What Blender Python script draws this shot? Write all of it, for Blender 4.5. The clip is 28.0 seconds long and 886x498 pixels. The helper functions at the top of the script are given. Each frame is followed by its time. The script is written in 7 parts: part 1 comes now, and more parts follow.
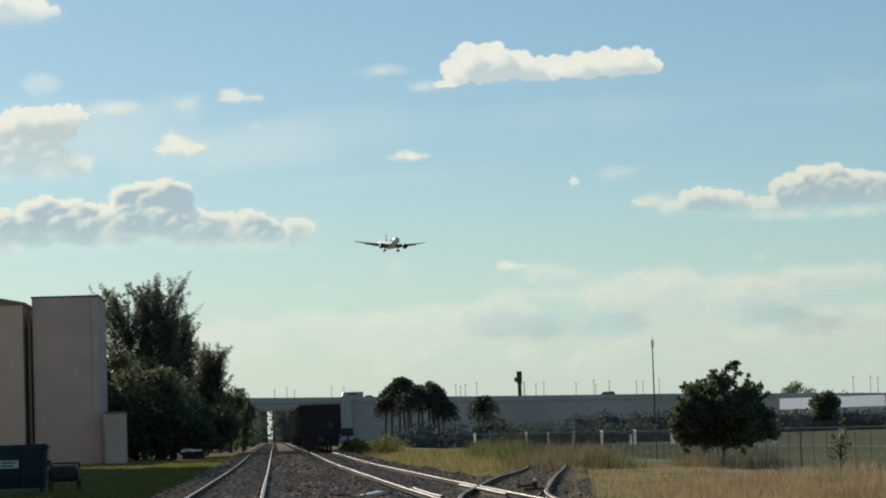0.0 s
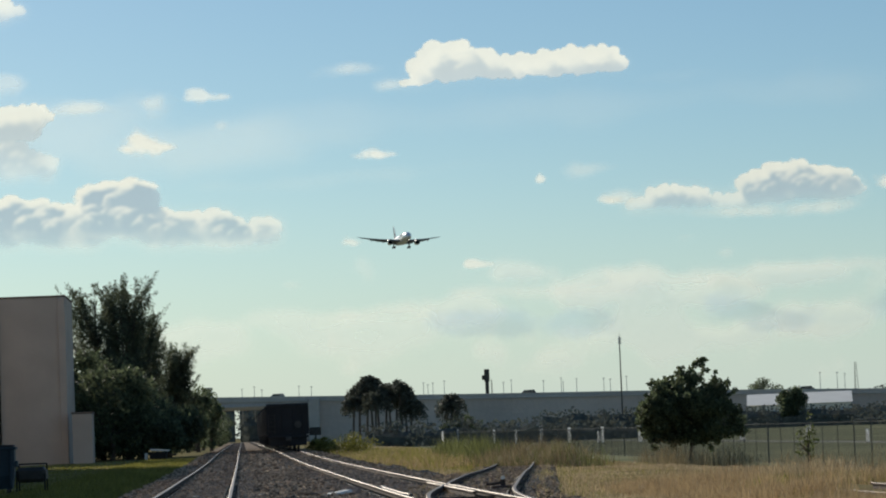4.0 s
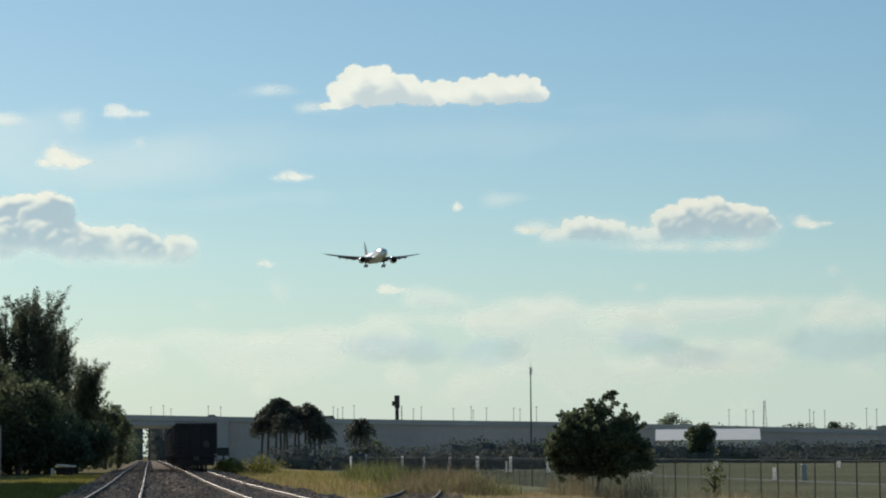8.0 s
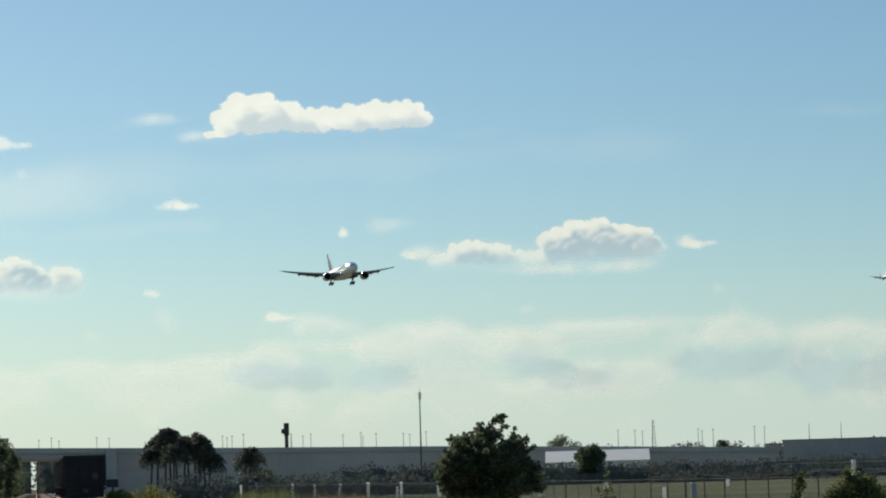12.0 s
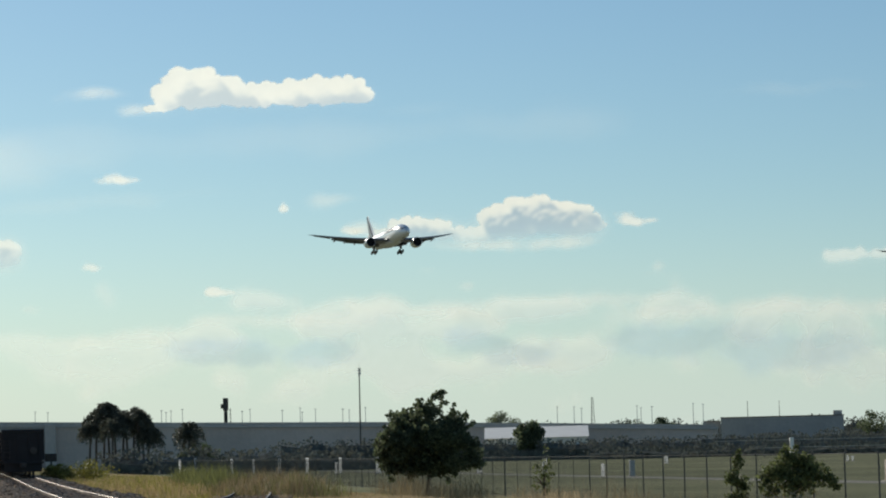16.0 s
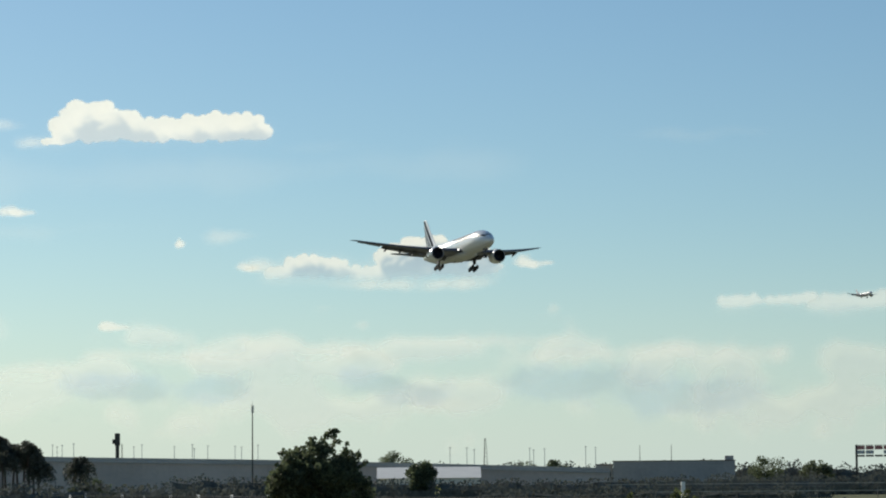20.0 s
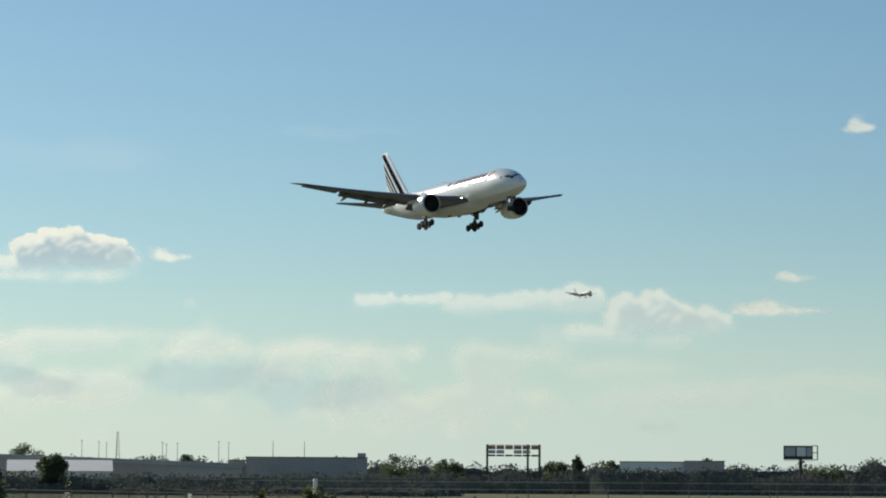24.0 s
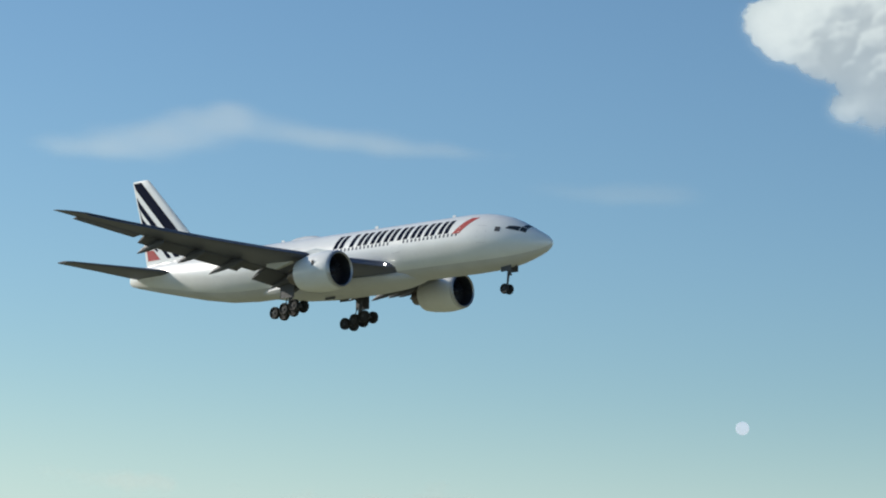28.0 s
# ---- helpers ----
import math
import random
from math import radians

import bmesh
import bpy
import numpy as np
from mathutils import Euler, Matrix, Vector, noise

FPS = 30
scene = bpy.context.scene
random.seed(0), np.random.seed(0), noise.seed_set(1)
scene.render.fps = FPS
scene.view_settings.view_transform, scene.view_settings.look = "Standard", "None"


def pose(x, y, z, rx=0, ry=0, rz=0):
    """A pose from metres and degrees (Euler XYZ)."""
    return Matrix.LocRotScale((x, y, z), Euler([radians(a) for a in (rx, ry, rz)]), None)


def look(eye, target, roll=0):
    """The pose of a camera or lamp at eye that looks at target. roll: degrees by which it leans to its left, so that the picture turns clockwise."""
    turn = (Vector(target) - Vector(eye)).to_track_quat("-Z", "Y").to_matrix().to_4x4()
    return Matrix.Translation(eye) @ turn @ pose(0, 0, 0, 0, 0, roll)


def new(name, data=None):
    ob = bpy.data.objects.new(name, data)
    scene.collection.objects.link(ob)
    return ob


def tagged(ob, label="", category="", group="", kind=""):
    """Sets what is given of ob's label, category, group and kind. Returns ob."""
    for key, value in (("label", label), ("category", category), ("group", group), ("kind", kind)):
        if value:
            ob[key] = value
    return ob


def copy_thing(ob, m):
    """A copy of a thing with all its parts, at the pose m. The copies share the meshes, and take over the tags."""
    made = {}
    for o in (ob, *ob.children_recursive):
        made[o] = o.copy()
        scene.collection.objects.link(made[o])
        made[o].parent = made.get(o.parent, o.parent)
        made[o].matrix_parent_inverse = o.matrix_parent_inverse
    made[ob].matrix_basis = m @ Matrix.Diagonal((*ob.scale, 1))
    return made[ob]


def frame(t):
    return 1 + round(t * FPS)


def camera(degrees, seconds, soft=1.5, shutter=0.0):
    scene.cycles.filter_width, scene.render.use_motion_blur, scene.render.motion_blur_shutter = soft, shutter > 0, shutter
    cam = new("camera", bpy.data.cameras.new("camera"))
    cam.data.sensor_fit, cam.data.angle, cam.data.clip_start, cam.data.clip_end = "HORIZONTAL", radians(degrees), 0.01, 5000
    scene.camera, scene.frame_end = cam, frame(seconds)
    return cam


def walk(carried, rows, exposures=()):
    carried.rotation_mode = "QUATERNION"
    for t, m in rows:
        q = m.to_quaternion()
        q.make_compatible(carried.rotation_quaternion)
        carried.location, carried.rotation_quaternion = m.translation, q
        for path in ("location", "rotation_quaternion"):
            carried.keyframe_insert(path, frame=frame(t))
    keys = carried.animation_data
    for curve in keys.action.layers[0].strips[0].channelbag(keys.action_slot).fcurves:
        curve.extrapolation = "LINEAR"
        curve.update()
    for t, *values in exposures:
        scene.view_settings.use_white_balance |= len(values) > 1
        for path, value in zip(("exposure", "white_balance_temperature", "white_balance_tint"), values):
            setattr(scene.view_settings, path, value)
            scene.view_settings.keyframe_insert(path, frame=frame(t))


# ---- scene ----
EYE = (0.0, 0.0, 1.02)


def aim(yaw, pitch, roll):
    """The camera's pose at EYE: yaw to the right of +y and pitch above the level, in degrees."""
    a, e = radians(yaw), radians(pitch)
    way = Vector((math.sin(a) * math.cos(e), math.cos(a) * math.cos(e), math.sin(e)))
    return look(EYE, Vector(EYE) + 100 * way, roll)


cam = camera(17.82, 28.0, soft=2.0)
PATH = [
    (0, aim(0.201, 3.719, -1.885)),
    (0.5, aim(0.477, 3.465, -1.812)),
    (1, aim(0.659, 3.917, -2.119)),
    (1.5, aim(0.999, 4.172, -2.164)),
    (2, aim(0.96, 3.955, -2.043)),
    (2.5, aim(1.128, 3.923, -2.306)),
    (3, aim(1.191, 3.785, -2.518)),
    (3.5, aim(0.964, 3.77, -2.481)),
    (5.5, aim(1.115, 3.199, -1.566)),
    (6, aim(1.221, 3.576, -1.625)),
    (6.5, aim(1.413, 4.145, -0.994)),
    (7, aim(2.108, 4.149, -0.511)),
    (7.5, aim(2.406, 4.05, -0.365)),
    (8, aim(2.612, 4.149, -0.38)),
    (8.5, aim(3.056, 4.644, -0.606)),
    (9, aim(3.287, 4.535, -0.966)),
    (9.5, aim(3.324, 4.071, -1.044)),
    (10, aim(3.456, 3.937, -0.917)),
    (10.5, aim(3.677, 4.117, -0.764)),
    (11, aim(3.93, 4.757, -0.75)),
    (11.5, aim(4.999, 5.111, -1.479)),
    (12, aim(4.93, 4.624, -1.634)),
    (12.5, aim(4.324, 4.397, -1.411)),
    (14.5, aim(5.701, 3.783, -0.886)),
    (15, aim(6.348, 3.375, -1.2)),
    (15.5, aim(6.503, 4.068, -1.123)),
    (16, aim(6.128, 4.108, -1.371)),
    (16.5, aim(6.946, 3.607, -1.415)),
    (17, aim(7.901, 4.486, -0.613)),
    (17.5, aim(7.368, 4.824, -0.755)),
    (18, aim(6.268, 4.575, -1.15)),
    (18.5, aim(6.327, 4.737, -1.373)),
    (19, aim(6.891, 4.735, -1.121)),
    (19.5, aim(7.72, 4.754, -0.657)),
    (20, aim(8.25, 4.878, -0.455)),
    (20.5, aim(8.832, 5.408, -0.26)),
    (22.5, aim(12.22, 5.529, 0.397)),
    (23, aim(13.647, 5.531, 0.357)),
    (23.5, aim(15.452, 5.034, 0.266)),
    (24, aim(15.599, 4.79, 0.386)),
    (24.5, aim(16.628, 5.584, 0.777)),
    (25, aim(18.953, 6.329, 1.798)),
    (25.5, aim(20.953, 6.03, 1.69)),
    (26, aim(25.311, 5.665, 1.737)),
    (26.5, aim(28.527, 6.908, 1.902)),
    (27, aim(30.411, 7.1, 1.723)),
    (27.2, aim(31.544, 7.043, 2.097)),
    (27.5, aim(34.012, 7.058, 2.352)),
    (27.7, aim(35.848, 7.258, 2.541)),
    (28, aim(38.643, 7.724, 2.827)),
]
walk(cam, PATH, exposures=[(0, -0.12, 6540, 9), (8, -0.05, 6480, 9), (17, 0.0, 6500, 9), (22, 0.01, 6520, 9), (24.5, 0.1, 6620, 9), (26, 0.33, 6660, 10), (28, 0.33, 6360, 10)])

# ---- light ----
SUN_AZ, SUN_EL = -26.0, 23.0
world = bpy.data.worlds.new("sky")
scene.world = world
world.use_nodes = True
wn = world.node_tree.nodes
sky = wn.new("ShaderNodeTexSky")
sky.sky_type, sky.sun_disc = "NISHITA", False
sky.sun_elevation, sky.sun_rotation = radians(SUN_EL), radians(SUN_AZ)
sky.air_density, sky.dust_density, sky.ozone_density = 1.0, 0.2, 3.0
wn["Background"].inputs[1].default_value = 0.078
cast = wn.new("ShaderNodeMix")
cast.data_type, cast.blend_type = "RGBA", "MULTIPLY"
cast.inputs[0].default_value = 1.0
cast.inputs[7].default_value = (0.87, 1.0, 1.03, 1)
world.node_tree.links.new(sky.outputs[0], cast.inputs[6])
# pale haze near the horizon
where, split = wn.new("ShaderNodeTexCoord"), wn.new("ShaderNodeSeparateXYZ")
low, haze = wn.new("ShaderNodeMapRange"), wn.new("ShaderNodeMix")
low.interpolation_type = "SMOOTHERSTEP"
low.inputs["From Min"].default_value, low.inputs["From Max"].default_value = -0.06, 0.11
low.inputs["To Min"].default_value, low.inputs["To Max"].default_value = 0.95, 0.0
haze.data_type = "RGBA"
haze.inputs[7].default_value = (6.9, 8.6, 8.8, 1)
world.node_tree.links.new(where.outputs["Generated"], split.inputs[0])
world.node_tree.links.new(split.outputs["Z"], low.inputs["Value"])
world.node_tree.links.new(low.outputs[0], haze.inputs[0])
world.node_tree.links.new(cast.outputs[2], haze.inputs[6])
world.node_tree.links.new(haze.outputs[2], wn["Background"].inputs[0])
sun_data = bpy.data.lights.new("sun", "SUN")
sun_data.energy, sun_data.angle, sun_data.color = 3.6, radians(0.53), (1.0, 0.93, 0.80)
sun = new("sun", sun_data)
sun_way = Vector((math.sin(radians(SUN_AZ)) * math.cos(radians(SUN_EL)), math.cos(radians(SUN_AZ)) * math.cos(radians(SUN_EL)), math.sin(radians(SUN_EL))))
sun.matrix_world = look(sun_way * 300, (0, 0, 0))

# ---- places ----
# s runs along the railway, u across it to the right, from the spot below the camera; rail tops are z = 0
TRACK_AZ = -3.4
TRACK_TURN = -TRACK_AZ
_sa, _ca = math.sin(radians(TRACK_AZ)), math.cos(radians(TRACK_AZ))


def tr(s, u, z=0.0):
    return Vector((s * _sa + u * _ca, s * _ca - u * _sa, z))


def by(az, dist, z=0.0):
    """A place by its bearing (degrees right of +y) and level distance."""
    return Vector((dist * math.sin(radians(az)), dist * math.cos(radians(az)), z))


def height(el, dist):
    return EYE[2] + dist * math.tan(radians(el))


FIELD = -1.35


def smooth(v, a, b):
    t = min(1.0, max(0.0, (v - a) / (b - a)))
    return t * t * (3 - 2 * t)


def sag(s, u=0.0):
    """How far the line dips below the level of its near end; the siding drops a little more."""
    return float(np.interp(s, SAG_S, SAG_Z)) - 0.26 * smooth(s, 56, 116) * smooth(u, 4.6, 8.5)


SAG_S, SAG_Z = (20, 36, 49, 67, 90, 113, 140, 200, 290, 420), (0, -0.04, -0.08, -0.12, -0.15, -0.18, -0.17, -0.07, -0.04, 0)


def ground_z(s, u):
    """Railway land a foot below the rails, falling over a bank to the airfield on the right."""
    k = smooth(u, 16.4, 20.0)
    return (-0.30 + sag(s, u)) * (1 - k) + FIELD * k


def su(p):
    """The s and u of a place."""
    return p[0] * _sa + p[1] * _ca, p[0] * _ca - p[1] * _sa


# ---- mesh tools ----
def finish(bm, name, material, smooth=False):
    bmesh.ops.recalc_face_normals(bm, faces=bm.faces)
    me = bpy.data.meshes.new(name)
    bm.to_mesh(me)
    bm.free()
    mats = material if isinstance(material, (list, tuple)) else [material]
    for m in mats:
        me.materials.append(m)
    if smooth:
        me.polygons.foreach_set("use_smooth", [True] * len(me.polygons))
        me.set_sharp_from_angle(angle=radians(40))
    return me


def part(name, bm, material, parent, label="", smooth=False, m=None):
    ob = new(name, finish(bm, name, material, smooth))
    ob.parent = parent
    if m is not None:
        ob.matrix_basis = m
    return tagged(ob, label)


def thing(name, m, label, category, group="", kind=""):
    ob = new(name)
    ob.empty_display_size = 0.2
    ob.matrix_basis = m
    return tagged(ob, label, category, group, kind)


def solid(name, bm, material, label, category, group="", kind="", m=None, smooth=False):
    ob = new(name, finish(bm, name, material, smooth))
    if m is not None:
        ob.matrix_basis = m
    return tagged(ob, label, category, group, kind)


def again(name, me, parent, m, label=""):
    """One more object on a mesh that is already there."""
    ob = new(name, me)
    ob.parent, ob.matrix_basis = parent, m
    return tagged(ob, label)


def box(bm, x0, x1, y0, y1, z0, z1, bev=0.0, m=None):
    r = bmesh.ops.create_cube(bm, size=1.0)["verts"]
    for v in r:
        v.co = Vector(((x0 + x1) / 2 + v.co.x * (x1 - x0), (y0 + y1) / 2 + v.co.y * (y1 - y0), (z0 + z1) / 2 + v.co.z * (z1 - z0)))
    if bev:
        edges = list({e for v in r for e in v.link_edges})
        out = bmesh.ops.bevel(bm, geom=edges, offset=bev, segments=1, affect="EDGES", profile=0.5)
        r = list({v for f in out["faces"] for v in f.verts} | {v for v in r if v.is_valid})
    if m is not None:
        for v in r:
            v.co = m @ v.co
    return r


def tube(bm, a, b, r0, r1=None, n=8, cap=True):
    a, b = Vector(a), Vector(b)
    r1 = r0 if r1 is None else r1
    d = (b - a).normalized()
    side = d.cross(Vector((0, 0, 1)))
    if side.length < 1e-3:
        side = d.cross(Vector((1, 0, 0)))
    side.normalize()
    up = d.cross(side)
    rings = []
    for p, r in ((a, r0), (b, r1)):
        rings.append([bm.verts.new(p + (side * math.cos(2 * math.pi * i / n) + up * math.sin(2 * math.pi * i / n)) * r) for i in range(n)])
    for i in range(n):
        bm.faces.new((rings[0][i], rings[0][(i + 1) % n], rings[1][(i + 1) % n], rings[1][i]))
    if cap:
        bm.faces.new(rings[0])
        bm.faces.new(rings[1][::-1])


def loft(bm, rings, closed=True, cap0=False, cap1=False):
    """Faces between rings of points."""
    vs = [[bm.verts.new(p) for p in ring] for ring in rings]
    n = len(vs[0])
    for a, b in zip(vs, vs[1:]):
        for i in range(n if closed else n - 1):
            j = (i + 1) % n
            bm.faces.new((a[i], a[j], b[j], b[i]))
    if cap0:
        bm.faces.new(vs[0][::-1])
    if cap1:
        bm.faces.new(vs[-1])
    return vs


def revolve(bm, prof, m, n=28):
    """Turns a profile of (x, r) about the x axis."""
    rings = [[m @ Vector((x, r * math.cos(2 * math.pi * i / n), r * math.sin(2 * math.pi * i / n))) for i in range(n)] for x, r in prof]
    return loft(bm, rings)


def leaves(name, spots, sizes, rng, slim=0.55, droop=0.0):
    """One mesh of folded leaves: four corners and a raised midrib each."""
    n = len(spots)
    spots, sizes = np.asarray(spots, float), np.asarray(sizes, float)
    a = rng.normal(size=(n, 3))
    a[:, 2] -= droop
    a /= np.linalg.norm(a, axis=1)[:, None]
    b = np.cross(a, rng.normal(size=(n, 3)))
    b /= np.linalg.norm(b, axis=1)[:, None] + 1e-9
    c = np.cross(a, b)
    L, Wd = sizes[:, None], (sizes * slim)[:, None]
    co = np.stack([spots - a * L / 2, spots + b * Wd / 2 + c * Wd * 0.2, spots + a * L / 2, spots - b * Wd / 2 + c * Wd * 0.2], 1).reshape(-1, 3)
    k = np.arange(n)[:, None] * 4
    tri = np.concatenate([k + np.array([[0, 1, 2]]), k + np.array([[0, 2, 3]])], 1).reshape(-1, 3)
    me = bpy.data.meshes.new(name)
    me.vertices.add(len(co))
    me.vertices.foreach_set("co", co.ravel())
    me.loops.add(tri.size)
    me.loops.foreach_set("vertex_index", tri.ravel().astype(np.int32))
    me.polygons.add(len(tri))
    me.polygons.foreach_set("loop_start", np.arange(0, tri.size, 3, dtype=np.int32))
    me.update(calc_edges=True)
    return me


def mesh_of(name, co, faces):
    me = bpy.data.meshes.new(name)
    me.from_pydata([tuple(c) for c in co], [], faces)
    me.update()
    return me


# ---- materials ----
def mat(name, col, rough=0.8, metal=0.0, var=0.25, scale=3.0, fine=30.0, bump=0.15, random_each=0.0, island=0.0, tint=None, spec=None, coat=0.0):
    """A painted or natural surface: two scales of mottling, fine relief, and a shade of its own for each object or island."""
    m = bpy.data.materials.new(name)
    m.use_nodes = True
    nt = m.node_tree
    N, L = nt.nodes, nt.links.new
    p = N["Principled BSDF"]
    p.inputs["Roughness"].default_value, p.inputs["Metallic"].default_value = rough, metal
    if spec is not None:
        p.inputs["Specular IOR Level"].default_value = spec
    p.inputs["Coat Weight"].default_value = coat
    co = N.new("ShaderNodeTexCoord")
    a, b = N.new("ShaderNodeTexNoise"), N.new("ShaderNodeTexNoise")
    a.inputs["Scale"].default_value, a.inputs["Detail"].default_value = scale, 5
    b.inputs["Scale"].default_value, b.inputs["Detail"].default_value = fine, 3
    L(co.outputs["Object"], a.inputs["Vector"])
    L(co.outputs["Object"], b.inputs["Vector"])
    mix = N.new("ShaderNodeMath")
    mix.operation = "MULTIPLY_ADD"
    L(b.outputs[0], mix.inputs[0])
    mix.inputs[1].default_value = 0.45
    L(a.outputs[0], mix.inputs[2])
    last = mix.outputs[0]
    for amount, node, out in ((random_each, "ShaderNodeObjectInfo", "Random"), (island, "ShaderNodeNewGeometry", "Random Per Island")):
        if amount:
            o, add = N.new(node), N.new("ShaderNodeMath")
            add.operation = "MULTIPLY_ADD"
            L(o.outputs[out], add.inputs[0])
            add.inputs[1].default_value = amount
            L(last, add.inputs[2])
            sub = N.new("ShaderNodeMath")
            sub.operation, sub.inputs[1].default_value = "SUBTRACT", amount / 2
            L(add.outputs[0], sub.inputs[0])
            last = sub.outputs[0]
    ramp = N.new("ShaderNodeValToRGB")
    lo = tuple(c * (1 - var) for c in col)
    hi = tuple(min(1.0, c * (1 + var)) for c in (tint or col))
    ramp.color_ramp.elements[0].position, ramp.color_ramp.elements[0].color = 0.42, (*lo, 1)
    ramp.color_ramp.elements[1].position, ramp.color_ramp.elements[1].color = 1.0, (*hi, 1)
    L(last, ramp.inputs[0])
    L(ramp.outputs[0], p.inputs["Base Color"])
    if bump:
        bp = N.new("ShaderNodeBump")
        bp.inputs["Strength"].default_value, bp.inputs["Distance"].default_value = bump, 1.0 / fine
        L(b.outputs[0], bp.inputs["Height"])
        L(bp.outputs[0], p.inputs["Normal"])
    return m


def leaf_mat(name, col, tint, thin=0.45, island=0.5):
    """Foliage: light passes through the leaves."""
    m = mat(name, col, 0.55, var=0.4, scale=0.6, fine=6.0, bump=0, island=island, tint=tint, spec=0.3)
    nt = m.node_tree
    N, L = nt.nodes, nt.links.new
    p, out = N["Principled BSDF"], N["Material Output"]
    t, mx = N.new("ShaderNodeBsdfTranslucent"), N.new("ShaderNodeMixShader")
    mx.inputs[0].default_value = thin
    L(p.inputs["Base Color"].links[0].from_socket, t.inputs["Color"])
    L(p.outputs[0], mx.inputs[1])
    L(t.outputs[0], mx.inputs[2])
    L(mx.outputs[0], out.inputs["Surface"])
    return m


def glow(name, col, power):
    m = bpy.data.materials.new(name)
    m.use_nodes = True
    p = m.node_tree.nodes["Principled BSDF"]
    p.inputs["Base Color"].default_value = (*col, 1)
    p.inputs["Emission Color"].default_value, p.inputs["Emission Strength"].default_value = (*col, 1), power
    return m


def airy(name, near, deep, most=1.0, thin=0.92):
    """Cloud or veil: scatters and passes light; its cover follows the mesh, and shade stored there tints near towards
    deep.
    """
    m = bpy.data.materials.new(name)
    m.use_nodes = True
    N, L = m.node_tree.nodes, m.node_tree.links.new
    N.remove(N["Principled BSDF"])
    co, no, cover, mul = N.new("ShaderNodeTexCoord"), N.new("ShaderNodeTexNoise"), N.new("ShaderNodeAttribute"), N.new("ShaderNodeMath")
    no.inputs["Scale"].default_value, no.inputs["Detail"].default_value = 0.03, 4
    L(co.outputs["Object"], no.inputs["Vector"])
    vary = N.new("ShaderNodeMapRange")
    vary.inputs["To Min"].default_value, vary.inputs["To Max"].default_value = 0.88 * most, 1.06 * most
    L(no.outputs[0], vary.inputs["Value"])
    cover.attribute_name, mul.operation, mul.use_clamp = "cover", "MULTIPLY", True
    L(vary.outputs[0], mul.inputs[0])
    L(cover.outputs["Fac"], mul.inputs[1])
    d, t, tp = N.new("ShaderNodeBsdfDiffuse"), N.new("ShaderNodeBsdfTranslucent"), N.new("ShaderNodeBsdfTransparent")
    d.inputs[0].default_value = (*near, 1)
    m1, m2 = N.new("ShaderNodeMixShader"), N.new("ShaderNodeMixShader")
    m1.inputs[0].default_value = thin
    core, dim = N.new("ShaderNodeAttribute"), N.new("ShaderNodeMix")
    core.attribute_name, dim.data_type = "heart", "RGBA"
    dim.inputs[6].default_value, dim.inputs[7].default_value = (*near, 1), (*deep, 1)
    L(core.outputs["Fac"], dim.inputs[0])
    L(dim.outputs[2], t.inputs[0])
    L(d.outputs[0], m1.inputs[1])
    L(t.outputs[0], m1.inputs[2])
    L(mul.outputs[0] if most == 1.0 else vary.outputs[0], m2.inputs[0])
    L(tp.outputs[0], m2.inputs[1])
    L(m1.outputs[0], m2.inputs[2])
    L(m2.outputs[0], N["Material Output"].inputs["Surface"])
    return m


# emits, in place of the sunlight the moon would reflect
M_MOON = glow("glowing_moon", (0.72, 0.78, 0.84), 0.5)
# blue tint that paints shade into the low banks
M_HOLLOW = airy("shaded_cloud", (0.40, 0.55, 0.72), (0.31, 0.47, 0.66))
M_CLOUD_WHITE = airy("bright_cloud", (0.99, 0.98, 0.93), (0.40, 0.42, 0.44), thin=0.97)
M_CLOUD = airy("cloud", (0.80, 0.785, 0.72), (0.35, 0.43, 0.51))
M_GROUND = mat("dry_soil_and_grass", (0.30, 0.24, 0.14), 0.95, var=0.4, scale=0.12, fine=2.5, bump=0.3, tint=(0.27, 0.235, 0.12), spec=0.0)
M_BALLAST = mat("ballast", (0.38, 0.30, 0.23), 0.95, var=0.4, scale=0.5, fine=14, bump=0.3, spec=0.0)
M_STONE = mat("ballast_stone", (0.43, 0.32, 0.23), 0.9, var=0.6, scale=2, fine=30, bump=0.2, island=0.7, spec=0.0)
M_RAIL = mat("worn_rail_steel", (0.30, 0.25, 0.21), 0.5, 0.85, var=0.25, scale=2, fine=20, bump=0.1)
M_RAIL_SIDE = mat("rusty_rail_web", (0.085, 0.06, 0.05), 0.9, 0.2, var=0.35, scale=3, fine=25)
M_TIE = mat("weathered_tie", (0.25, 0.21, 0.18), 0.95, var=0.4, scale=3, fine=22, bump=0.5, random_each=0.5, spec=0.0)
M_STEEL = mat("dark_steel", (0.07, 0.065, 0.06), 0.6, 0.5, var=0.35, scale=3, fine=25)
M_STUCCO = mat("tan_stucco", (0.54, 0.45, 0.38), 0.9, var=0.12, scale=0.5, fine=18, bump=0.3)
M_STUCCO_DARK = mat("brown_trim", (0.20, 0.15, 0.12), 0.85, var=0.2, scale=1, fine=15)
M_CONCRETE = mat("grey_concrete", (0.50, 0.45, 0.40), 0.9, var=0.18, scale=0.08, fine=1.5, bump=0.2, random_each=0.15)
M_WALL = mat("retaining_panel", (0.54, 0.45, 0.39), 0.9, var=0.15, scale=0.05, fine=0.8, bump=0.1, random_each=0.2)
M_ASPHALT = mat("asphalt", (0.06, 0.06, 0.06), 0.9, var=0.3, scale=0.4, fine=12, spec=0.0)
M_PATH = mat("pale_gravel", (0.38, 0.36, 0.31), 0.95, var=0.2, scale=0.3, fine=8, spec=0.0)
